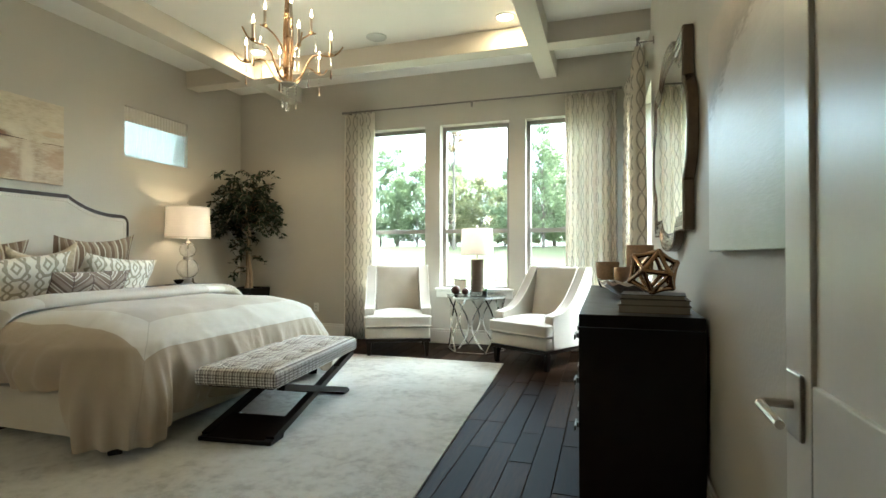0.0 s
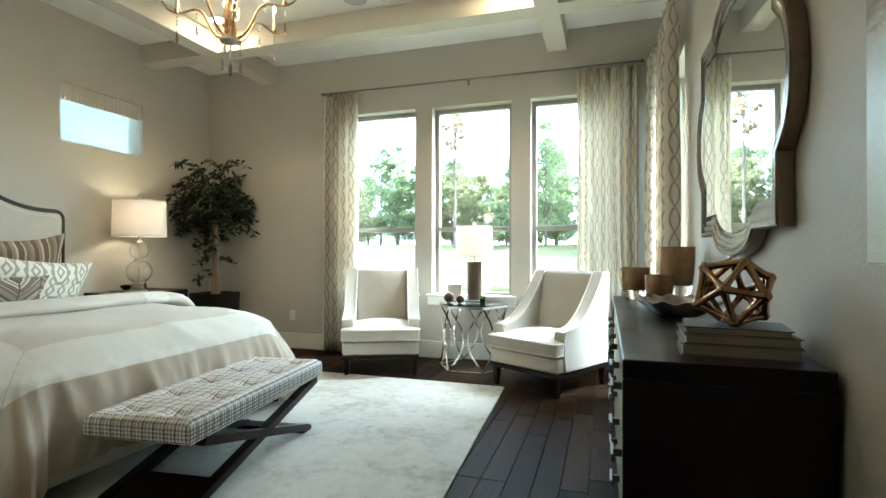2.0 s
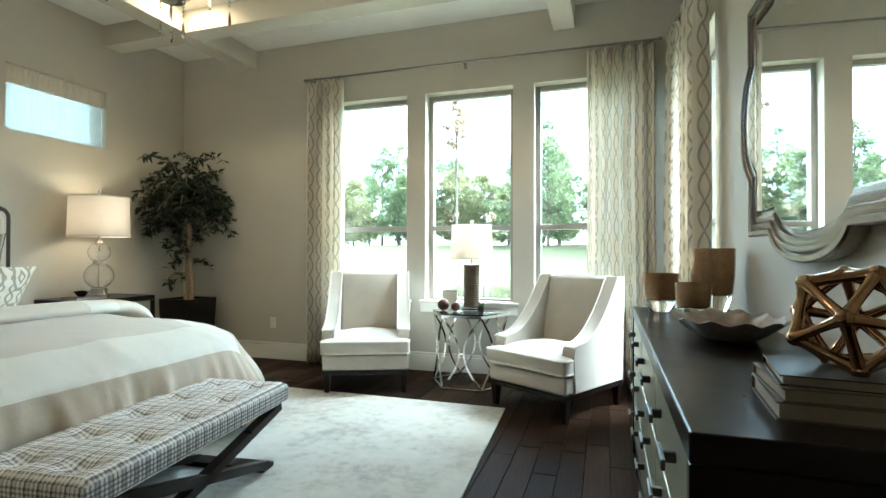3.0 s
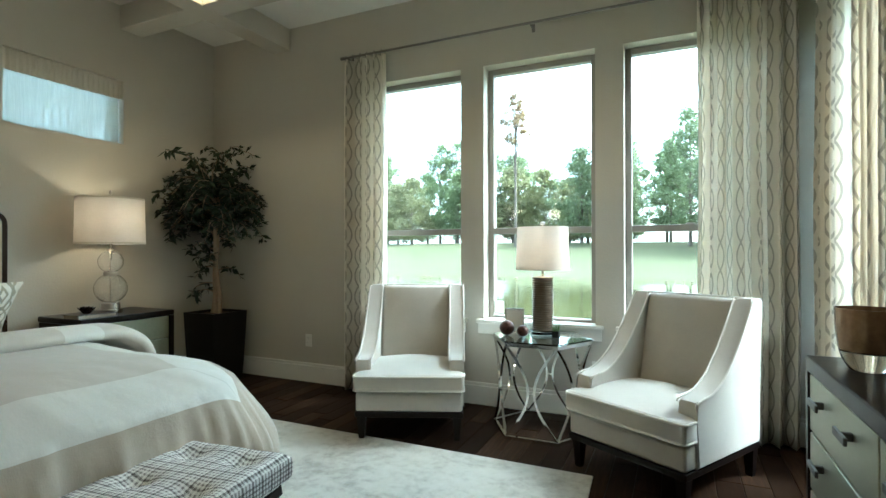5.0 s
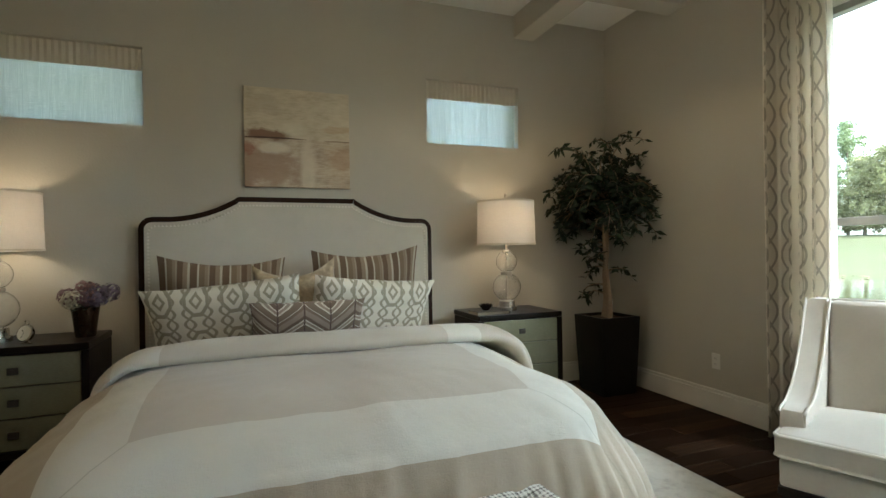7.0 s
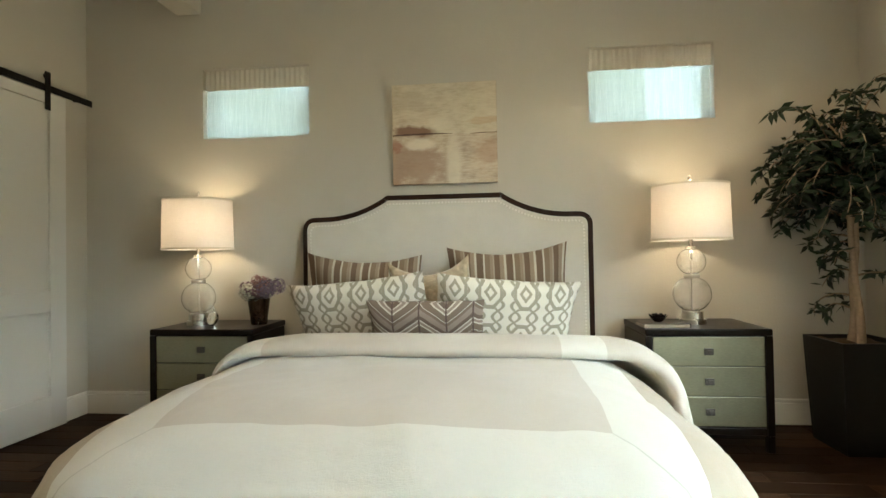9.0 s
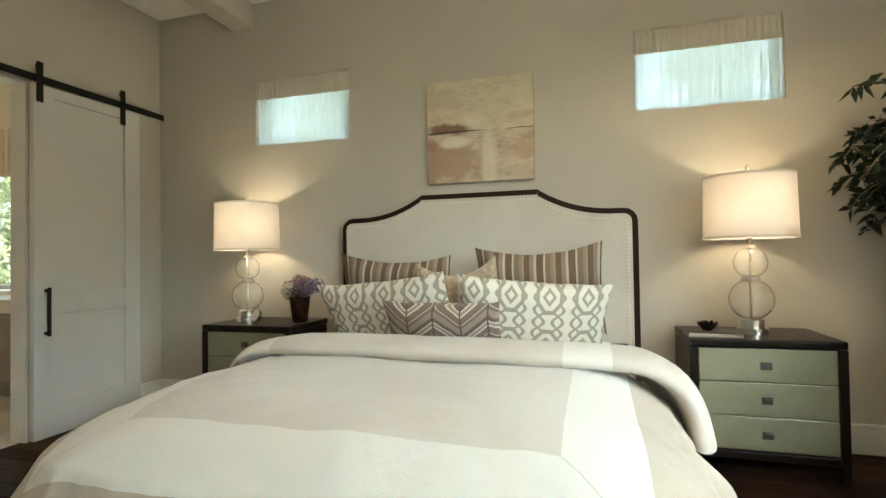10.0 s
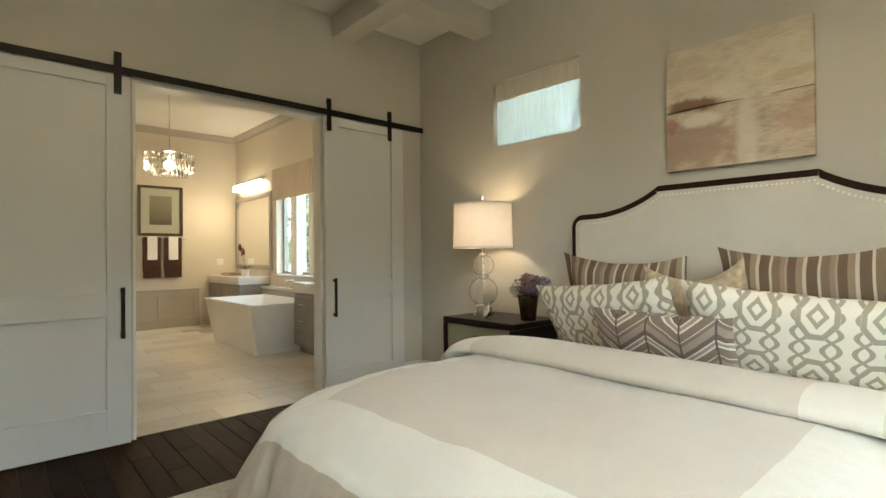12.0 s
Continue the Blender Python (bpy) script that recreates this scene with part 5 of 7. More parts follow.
mir = thing("wall_mirror", pose(X1 - 0.012, 3.27, 1.69, 0, 0, 0.9), "large quatrefoil mirror in stepped pewter frame above the dresser", "mirror")
steps = [(0.0, 0.002), (0.0, 0.045), (0.006, 0.052), (0.022, 0.052), (0.026, 0.045), (0.034, 0.048), (0.050, 0.048), (0.055, 0.040), (0.063, 0.042), (0.080, 0.040), (0.085, 0.028), (0.100, 0.026), (0.108, 0.018), (0.108, 0.003)]
bm = bmesh.new()
rings = [[bm.verts.new((-d, y, z)) for y, z in quatrefoil(k)] for k, d in steps]
for a, b in zip(rings, rings[1:]):
    for i in range(len(a)):
        j = (i + 1) % len(a)
        bm.faces.new((a[i], a[j], b[j], b[i]))
part("frame", bm, FRAMEM, mir, "stepped antique pewter frame", smooth=35)
bm = bmesh.new()
bm.faces.new([bm.verts.new((-0.016, y, z)) for y, z in quatrefoil(0.104)])
g = [bm.verts.new((-0.006, y, z)) for y, z in quatrefoil(0.104)]
bm.faces.new(g)
part("mirror_glass", bm, MIRROR, mir, "clear silvered mirror glass").matrix_basis = pose(-0.014, 0, 0, 0, 0, 1.5)

# ---- barn doors ----
YD = Y0 + 0.035


def barn_door(x, hx, straps, label):
    W, HT, T = 0.83, 2.405, 0.040
    ob = thing("sliding_barn_door", pose(x, YD, 0.012), label, "door", "barn doors")
    part("back_panel", bx(0.1, W - 0.1, 0.004, 0.020, 0.1, HT - 0.06), DOORP, ob)
    for a, b in ((0, 0.135), (W - 0.135, W)):
        part("stile", bx(a, b, 0, T, 0, HT, bevel=0.002), DOORP, ob)
    for p, q in ((0, 0.235), (0.835, 0.985), (HT - 0.075, HT)):
        part("rail", bx(0.135, W - 0.135, 0.0, T - 0.001, p, q, bevel=0.002), DOORP, ob)
    bm = bmesh.new()
    box(bm, hx - 0.012, hx + 0.012, T + 0.028, T + 0.040, 0.69, 1.02, bevel=0.003)
    for z in (0.70, 0.99):
        box(bm, hx - 0.010, hx + 0.010, T + 0.0005, T + 0.029, z, z + 0.02)
    part("handle", bm, BLACK, ob, "black bar pull")
    for f in straps:
        h = part("hanger", bx(f - 0.022, f + 0.022, T + 0.0005, T + 0.008, 2.28, 2.555, bevel=0.002), BLACK, ob, "black strap hanger")
        for z in (2.31, 2.36):
            part("bolt", tube([(f, T + 0.008, z), (f, T + 0.014, z)], 0.008, 8), BLACK, h)
        part("wheel", tube([(f, T - 0.012, 2.525), (f, T - 0.0005, 2.525)], 0.020, 20), BLACK, h)
    return ob


barn_door(-4.345, 0.83 - 0.078, (0.157, 0.792), "pale grey two-panel sliding barn door, slid open")
barn_door(-2.085, 0.05, (0.072, 0.70), "pale grey two-panel sliding barn door, slid open")
trk = thing("barn_door_track", pose(0, YD + 0.025, 2.43), "black flat steel sliding door track", "track")
part("rail", bx(X0 + 0.02, -1.0, 0, 0.008, 0, 0.05, bevel=0.002), BLACK, trk)
for x in (-4.5, -3.9, -3.3, -2.7, -2.1, -1.5):
    part("standoff", tube([(x, -0.0595, 0.025), (x, 0.012, 0.025)], 0.011, 10), BLACK, trk)

# ---- entry door, standing open ----
ed = thing("door_1", pose(0.586, YE + 0.008, 0.01, 0, 0, 90.0), "cream panelled entry door standing open with a nickel lever", "door", kind="structure")
W, HT, T = 0.845, 2.07, 0.036
part("core", bx(0.1, W - 0.1, -T / 2 + 0.008, T / 2 - 0.008, 0.1, HT - 0.1), EDOOR, ed)
for a, b in ((0, 0.115), (W - 0.115, W)):
    part("stile", bx(a, b, -T / 2, T / 2, 0, HT, bevel=0.003), EDOOR, ed)
for p, q in ((0, 0.22), (0.70, 0.875), (HT - 0.12, HT)):
    part("rail", bx(0.116, W - 0.116, -T / 2 + 0.001, T / 2 - 0.001, p, q, bevel=0.003), EDOOR, ed)
for s in (1, -1):
    k = part("door_handle", bx(W - 0.092, W - 0.026, min(s * T / 2, s * (T / 2 + 0.008)), max(s * T / 2, s * (T / 2 + 0.008)), 0.775, 0.885, bevel=0.004), NICKEL, ed, "satin nickel lever on a square plate")
    part("lever", tube([(W - 0.059, s * (T / 2 + 0.006), 0.83), (W - 0.059, s * (T / 2 + 0.050), 0.83), (W - 0.068, s * (T / 2 + 0.058), 0.83), (W - 0.17, s * (T / 2 + 0.058), 0.826)], 0.0075, 8), NICKEL, k)

# ---- woven shades in the high windows ----
def woven_mat():
    m = Mat("woven_window_shade", 0.9, 0, 0.1)
    x, y, z = m.xyz()
    w = m.noise(420, 2, (1, 0.04, 1))
    v = m.noise(300, 2, (1, 1, 0.02))
    g = m.math("GREATER_THAN", m.math("ADD", m.math("MULTIPLY", w, 0.6), m.math("MULTIPLY", v, 0.4)), 0.495)
    jit = m.noise(30, 3, (1, 0.3, 1))
    slat = m.math("LESS_THAN", m.math("FRACT", m.math("ADD", m.math("MULTIPLY", z, 62), m.math("MULTIPLY", jit, 0.7))), 0.30)
    cord = m.math("LESS_THAN", m.math("FRACT", m.math("ADD", m.math("MULTIPLY", y, 17), m.math("MULTIPLY", v, 0.5))), 0.22)
    thick = m.math("MAXIMUM", m.math("MULTIPLY", slat, 0.8), m.math("MULTIPLY", cord, 0.55))
    g = m.math("MULTIPLY", g, m.math("SUBTRACT", 1.0, thick))
    col = m.mix(m.math("MULTIPLY", thick, 0.55), m.ramp(w, [(0.3, (0.52, 0.52, 0.47)), (0.7, (0.76, 0.76, 0.69))]), (0.34, 0.34, 0.30))
    let_through(m, col, 0.62)
    out = m.t.nodes["Material Output"]
    tr, mx = m.t.nodes.new("ShaderNodeBsdfTransparent"), m.t.nodes.new("ShaderNodeMixShader")
    last = out.inputs["Surface"].links[0].from_socket
    m.link(m.math("ADD", 0.04, m.math("MULTIPLY", g, 0.32)), mx.inputs[0])
    m.link(last, mx.inputs[1])
    m.link(tr.outputs[0], mx.inputs[2])
    m.link(mx.outputs[0], out.inputs["Surface"])
    return m.m


WOVEN = woven_mat()
VAL = fabric("ivory_shade_valance", (0.60, 0.56, 0.48), 0.08, 120)
for k, (a, b) in enumerate(SMALL):
    ob = thing("roman_blind", pose(X0 - 0.045, a, SMZ[0]), "ivory woven roman shade in the high window", "blind", "woven blinds")
    w, h = b - a, SMZ[1] - SMZ[0]
    part("shade_cloth", bx(-0.012, -0.009, 0.006, w - 0.012, 0.004, h - 0.02), WOVEN, ob, "sheer woven cloth")
    bm = bmesh.new()
    n = 84
    front = [(0.012 + 0.004 * math.sin(i * math.pi / 2), 0.004 + (w - 0.008) * i / n) for i in range(n + 1)]
    ring = front + [(0.0, w - 0.004), (0.0, 0.004)]
    lo, hi = [bm.verts.new((x, y, h - 0.155)) for x, y in ring], [bm.verts.new((x, y, h - 0.003)) for x, y in ring]
    bm.faces.new(lo), bm.faces.new(hi)
    for i in range(len(ring)):
        j = (i + 1) % len(ring)
        bm.faces.new((lo[i], lo[j], hi[j], hi[i]))
    part("valance", bm, VAL, ob, "pleated ivory valance")

# ---- chandelier ----
CX, CY = -1.96, 3.27
GOLDM = plain("antique_gold_metal", (0.45, 0.30, 0.17), 0.28, 1.0, var=0.25, coarse=12)
CRYSTAL = glass_mat("crystal", (0.96, 0.95, 0.93), 0.0, 1.55)
AMBER = glass_mat("amber_crystal", (0.62, 0.42, 0.28), 0.05, 1.5)
IVORY = plain("champagne_candle_sleeve", (0.52, 0.45, 0.36), 0.3, 0.9, var=0.1)


def chandelier():
    ob = thing("chandelier", pose(CX, CY, 2.33), "lit gold branch chandelier with candle lights and crystal drops", "chandelier")
    part("plate", lt([(0.02, 0.0), (0.06, 0.012), (0.062, 0.022), (0.03, 0.03), (0.03, 0.05)], 28), NICKEL, ob, "round nickel bottom plate", smooth=50)
    for k in range(5):
        a = radians(72 * k)
        part("centre_rod", sweep(bmesh.new(), [(0.022 * math.cos(a), 0.022 * math.sin(a), 0.03), (0.03 * math.cos(a), 0.03 * math.sin(a), 0.40), (0.012 * math.cos(a), 0.012 * math.sin(a), 0.72)], disc(0.011, 7)), GOLDM, ob, smooth=60)
    part("hang_rod", tube([(0, 0, 0.70), (0, 0, 0.98)], 0.007, 8), GOLDM, ob)
    part("canopy", lt([(0.065, 1.0), (0.06, 0.987), (0.015, 0.973), (0.012, 0.965)][::-1], 28), GOLDM, ob, smooth=50)

    def drop(x, y, z, n, tail):
        s = part("crystal_strand", tube([(x, y, z), (x, y, z - 0.018 * n)], 0.0012, 5), CHROME, ob)
        for i in range(n):
            part("crystal", ball(bmesh.new(), (x, y, z - 0.012 - 0.022 * i), 0.0058, 8, 5), CRYSTAL, s)
        if tail:
            zz = z - 0.02 - 0.022 * n
            part("pendant", lt([(0.002, zz - 0.075), (0.009, zz - 0.062), (0.006, zz - 0.02), (0.002, zz)], 6, (x, y, 0)), AMBER if n % 2 else CRYSTAL, s)

    def candle(x, y, z, h=0.115):
        part("cup", lt([(0.008, z - 0.012), (0.017, z), (0.018, z + 0.006), (0.012, z + 0.008)], 14, (x, y, 0)), GOLDM, ob, smooth=50)
        c = part("candle", lt([(0.0105, z + 0.008), (0.0105, z + h)], 12, (x, y, 0)), IVORY, ob, smooth=50)
        part("bulb", lt([(0.006, z + h), (0.0105, z + h + 0.014), (0.0085, z + h + 0.028), (0.0035, z + h + 0.045), (0.001, z + h + 0.062)], 10, (x, y, 0)), BULB, c)

    for k in range(6):
        a = radians(60 * k + 17)
        ca, sa = math.cos(a), math.sin(a)
        prof = [(0.035, 0.03), (0.09, 0.06), (0.13, 0.14), (0.165, 0.215), (0.22, 0.235), (0.30, 0.215), (0.365, 0.235), (0.405, 0.29)]
        pts = []
        for (r0, z0), (r1, z1), (r2, z2) in zip(prof, prof[1:], prof[2:]):
            for f in (0, 0.33, 0.66):
                u = f
                pts.append(((1 - u) * (r0 + r1) / 2 + u * (r1 + r2) / 2 + 0.5 * u * (1 - u) * (2 * r1 - r0 - r2), (1 - u) * (z0 + z1) / 2 + u * (z1 + z2) / 2 + 0.5 * u * (1 - u) * (2 * z1 - z0 - z2)))
        pts = [prof[0]] + pts + [prof[-1]]
        dz = -0.04 * (k % 2)
        part("arm", sweep(bmesh.new(), [(r * ca, r * sa, z + dz * min(1, r / 0.3)) for r, z in pts], lambda f: disc(0.0085 * (1 - 0.35 * f), 7)), GOLDM, ob, smooth=60)
        candle(0.315 * ca, 0.315 * sa, 0.232 + dz)
        drop(0.315 * ca, 0.315 * sa, 0.21 + dz, 3, True)
        if k % 2 == 0:
            drop(0.056 * ca, 0.056 * sa, 0.012, 4, True)
        drop(0.20 * ca, 0.20 * sa, 0.225 + dz, 2, k % 2 == 1)
    for k in range(4):
        a = radians(90 * k + 40)
        ca, sa = math.cos(a), math.sin(a)
        pts = [(0.02, 0.22), (0.05, 0.30), (0.10, 0.37), (0.15, 0.41), (0.20, 0.425)]
        part("arm", sweep(bmesh.new(), [(r * ca, r * sa, z) for r, z in pts], lambda f: disc(0.0075 * (1 - 0.3 * f), 7)), GOLDM, ob, smooth=60)
        candle(0.165 * ca, 0.165 * sa, 0.425)
        drop(0.195 * ca, 0.195 * sa, 0.415, 2, True)
    drop(0, 0, 0.0, 4, True)
    return ob


chandelier()
lamp("chandelier_light", "POINT", (CX, CY, 2.62), 1.2, WARM, 0.22)

# ---- downlights, speaker, outlet ----
for x, y in ((-0.63, 4.79), (-3.40, 4.79)):
    ob = thing("downlight", pose(x, y, H - 0.004), "lit round recessed ceiling downlight with white ring", "downlight", "ceiling downlights")
    part("trim_ring", lt([(0.098, 0.003), (0.096, -0.003), (0.078, -0.004), (0.070, 0.003)], 32, cap=False), TRIM, ob, smooth=50)
    part("lens", lt([(0.071, 0.001), (0.068, -0.001)], 32), CANLIGHT, ob, "glowing lens")
    d = lamp("downlight_light", "AREA", (x, y, H - 0.012), 0.42, (1, 0.68, 0.36), 0.13, (x, y, 0))
ob = thing("ceiling_speaker", pose(-1.975, 4.82, H - 0.004), "round white in-ceiling speaker grille", "speaker")
part("grille", lt([(0.105, 0.003), (0.105, -0.004), (0.098, -0.007), (0.02, -0.008)], 36), plain("grey_grille", (0.45, 0.44, 0.41), 0.6, var=0.15, fine=400), ob, smooth=50)
for nm, m in (("wall_outlet", pose(-3.40, Y1 - 0.001, 0.385)), ("wall_outlet", pose(-0.80, Y1 - 0.001, 0.36))):
    ob = thing(nm, m, "white plastic double wall outlet above the baseboard", "outlet", "wall outlets")
    part("plate", bx(-0.036, 0.036, -0.006, 0, -0.058, 0.058, bevel=0.003), PLASTIC, ob)
    for z in (-0.022, 0.022):
        s = part("socket", bx(-0.017, 0.017, -0.008, -0.0062, z - 0.015, z + 0.015, bevel=0.0008), PLASTIC, ob)
        for x in (-0.007, 0.007):
            part("slot", bx(x - 0.001, x + 0.001, -0.0086, -0.0081, z - 0.004, z + 0.006), BLACK, s)

# ---- things on the dresser ----
DT = 0.83
WAXB = plain("bronze_lustre_glass", (0.36, 0.22, 0.12), 0.22, 0.55, var=0.25, coarse=15)


def votive(x, y, r, h, stem, label):
    ob = thing("candle_holder", pose(x, y, DT), label, "candle holder", "candle holders on the dresser")
    H_, b = stem + h, 0.30 * (stem + h)
    part("base", lt([(r * 0.58, 0), (r * 0.62, 0.006), (r * 0.78, b * 0.5), (r * 0.885, b), (0.004, b + 0.004)], 32), GLASS, ob, "thick clear glass base", smooth=60)
    part("cup", lt([(r * 0.885, b + 0.005), (r * 0.97, b + H_ * 0.25), (r, H_ * 0.75), (r * 1.01, H_), (r * 0.97, H_), (r * 0.96, H_ * 0.7), (r * 0.86, b + 0.02), (0.004, b + 0.016)], 32, cap=False), WAXB, ob, "bronze lustre glass cup", smooth=60)
    return ob


votive(0.285, 4.28, 0.090, 0.15, 0.050, "short bronze glass candle holder on the dresser")
votive(0.405, 4.03, 0.080, 0.13, 0.035, "small bronze glass candle holder on the dresser")
votive(0.52, 4.22, 0.103, 0.21, 0.12, "tall bronze glass candle holder on the dresser")


def scallop_bowl():
    bm = bmesh.new()
    seg, rings = 60, []
    for r, z in ((0.06, 0.0), (0.11, 0.006), (0.165, 0.03), (0.21, 0.06), (0.235, 0.078), (0.23, 0.080), (0.20, 0.062), (0.155, 0.034), (0.10, 0.014), (0.004, 0.012)):
        ring = []
        for i in range(seg):
            a = 2 * math.pi * i / seg
            k = (r / 0.235) ** 3
            rr = r * (1 + 0.05 * k * math.sin(a * 12))
            ring.append(bm.verts.new((rr * math.cos(a) * 0.78, rr * math.sin(a), z + 0.008 * k * math.sin(a * 12 + 1))))
        rings.append(ring)
    for a, b in zip(rings, rings[1:]):
        for i in range(seg):
            j = (i + 1) % seg
            bm.faces.new((a[i], a[j], b[j], b[i]))
    bm.faces.new(rings[0][::-1])
    return bm


single("scalloped_bowl", scallop_bowl(), plain("pewter_shell_bowl", (0.28, 0.23, 0.19), 0.3, 0.45, var=0.35, coarse=20), "scalloped pewter shell bowl on the dresser", "bowl", pose(0.43, 3.42, DT), smooth=60)
BOOKC = [plain("taupe_book_cover", (0.15, 0.105, 0.08), 0.5, var=0.1), plain("dark_book_cover", (0.045, 0.035, 0.03), 0.35, var=0.2), plain("grey_book_cover", (0.14, 0.12, 0.10), 0.5, var=0.1)]
PAGES = plain("book_pages", (0.34, 0.29, 0.23), 0.8, var=0.12, fine=300)


def book(m, w, l, t, cover, label, group):
    ob = thing("book", m, label, "book", group)
    part("page_block", bx(-w / 2 + 0.006, w / 2 - 0.006, -l / 2 + 0.006, l / 2 - 0.004, 0.003, t - 0.003), PAGES, ob)
    c = bmesh.new()
    box(c, -w / 2, w / 2, -l / 2, l / 2, 0, 0.003)
    box(c, -w / 2, w / 2, -l / 2, l / 2, t - 0.003, t)
    box(c, -w / 2, w / 2, l / 2 - 0.004, l / 2, 0.003, t - 0.003)
    part("cover", c, cover, ob)
    return ob


z = DT
for i, (w, l, t, tw) in enumerate(((0.30, 0.24, 0.034, -4), (0.29, 0.235, 0.026, -2), (0.27, 0.215, 0.020, -7))):
    book(pose(0.475, 2.56, z, 0, 0, tw), w, l, t, BOOKC[(0, 2, 1)[i]], ("taupe", "grey", "dark")[i] + " hardback book in a stack on the dresser", "books on the dresser")
    z += t
ORBZ = z


def orb(m):
    """Rounded struts along the edges of an icosahedron, thicker at the joints."""
    ob = thing("geometric_orb", m, "open copper-gold geometric orb on the stack of books", "ornament")
    copper = plain("copper_gold_ceramic", (0.36, 0.215, 0.115), 0.12, 1.0, var=0.2, coarse=14)
    ico = bmesh.new()
    bmesh.ops.create_icosphere(ico, subdivisions=1, radius=0.106)
    for e in ico.edges:
        a, b = e.verts[0].co, e.verts[1].co
        part("strut", sweep(bmesh.new(), [a.lerp(b, f) for f in (0, 0.14, 0.3, 0.5, 0.7, 0.86, 1)], lambda f: disc(0.0095 + 0.0055 * abs(2 * f - 1) ** 2, 10), False, tuple((a + b).normalized())), copper, ob, smooth=60)
    for v in ico.verts:
        part("joint", ball(bmesh.new(), v.co, 0.0165, 12, 8), copper, ob, smooth=60)
    ico.free()


orb(pose(0.475, 2.56, ORBZ + 0.0985, 31.7, 0, 20))

# ---- things on the side table ----
BRBALL = plain("dark_red_bronze_ball", (0.07, 0.028, 0.02), 0.3, 0.5, var=0.5, coarse=60)
for x, y, r in ((-0.225, -0.06, 0.052), (-0.105, -0.085, 0.040)):
    single("decorative_ball", ball(bmesh.new(), (0, 0, r), r, 24, 16), BRBALL, "dark red-brown decorative ball on the glass table", "ornament", pose(TX + x, TY + y, TZ), smooth=70, group="decorative balls")
ob = thing("potted_grass", pose(TX + 0.105, TY - 0.02, TZ), "small tuft of green grass in a dark cube pot", "plant")
part("pot", bx(-0.024, 0.024, -0.024, 0.024, 0, 0.045, bevel=0.003), BLACK, ob)
bm = bmesh.new()
rng = random.Random(8)
for i in range(160):
    x, y, a = rng.uniform(-.02, .02), rng.uniform(-.02, .02), rng.uniform(0, 6.3)
    h = rng.uniform(0.03, 0.05)
    p = [bm.verts.new((x + 0.001 * math.cos(a), y + 0.001 * math.sin(a), 0.045)), bm.verts.new((x - 0.001 * math.cos(a), y - 0.001 * math.sin(a), 0.045)), bm.verts.new((x * 1.4 + rng.uniform(-.006, .006), y * 1.4 + rng.uniform(-.006, .006), 0.045 + h))]
    bm.faces.new(p)
part("grass_tuft", bm, leaf_green("grass_tuft_green", (0.10, 0.17, 0.04), 0.4), ob)
ob = thing("photo_frame", pose(TX - 0.22, TY + 0.10, TZ, -12, 0, 10), "small silver picture frame with white mat on the table", "picture frame")
bm = bmesh.new()
for a, b, p, q in ((-0.07, -0.06, 0, 0.17), (0.06, 0.07, 0, 0.17), (-0.06, 0.06, 0, 0.01), (-0.06, 0.06, 0.16, 0.17)):
    box(bm, a, b, -0.006, 0.006, p, q, bevel=0.002)
part("frame", bm, CHROME, ob)
part("picture", bx(-0.06, 0.06, -0.002, 0.002, 0.01, 0.16), PLASTIC, ob, "plain white paper")
for k, (wx) in enumerate((-1.92, -1.58, -0.555)):
    s = bx(-0.04, 0.04, -0.0008, 0.0008, 0, 0.10)
    ob = single("window_sticker", s, PLASTIC, "white label stuck low on the window glass", "sticker", pose(wx, Y1 + 0.1325, 0.715), group="window stickers")

# ---- things on the nightstands ----
def lotus(m):
    ob = thing("lotus_bowl", m, "small black lotus-shaped bowl on the book", "bowl")
    mat = plain("black_lacquer", (0.015, 0.010, 0.010), 0.2, 0.3, var=0.3)
    part("cup", lt([(0.022, 0), (0.034, 0.012), (0.038, 0.024), (0.033, 0.024), (0.004, 0.01)], 18, cap=False), mat, ob, smooth=60)
    for ring, (n, r, tilt, L) in enumerate(((9, 0.022, 48, 0.055), (7, 0.018, 65, 0.05))):
        for k in range(n):
            bm = bmesh.new()
            g = [[bm.verts.new((u * 0.017 * math.sin(math.pi * min(0.98, 0.15 + 0.85 * f)) ** 0.7, -0.006 * (1 - u * u) * math.sin(math.pi * f), L * f)) for u in (-1, -0.5, 0, 0.5, 1)] for f in (0, 0.25, 0.5, 0.75, 1.0)]
            for a, b in zip(g, g[1:]):
                for i in range(4):
                    bm.faces.new((a[i], a[i + 1], b[i + 1], b[i]))
            bmesh.ops.transform(bm, matrix=pose(0, 0, 0, 0, 0, 360 / n * k + 13 * ring) @ pose(0, -r, 0.008, 90 - tilt), verts=bm.verts)
            part("petal", bm, mat, ob, smooth=60)
    return ob


book(pose(-4.19, 4.52, NZ, 0, 0, 2), 0.18, 0.28, 0.028, BOOKC[1], "black hardback book with white pages on the nightstand", "nightstand books")
lotus(pose(-4.20, 4.50, NZ + 0.028))


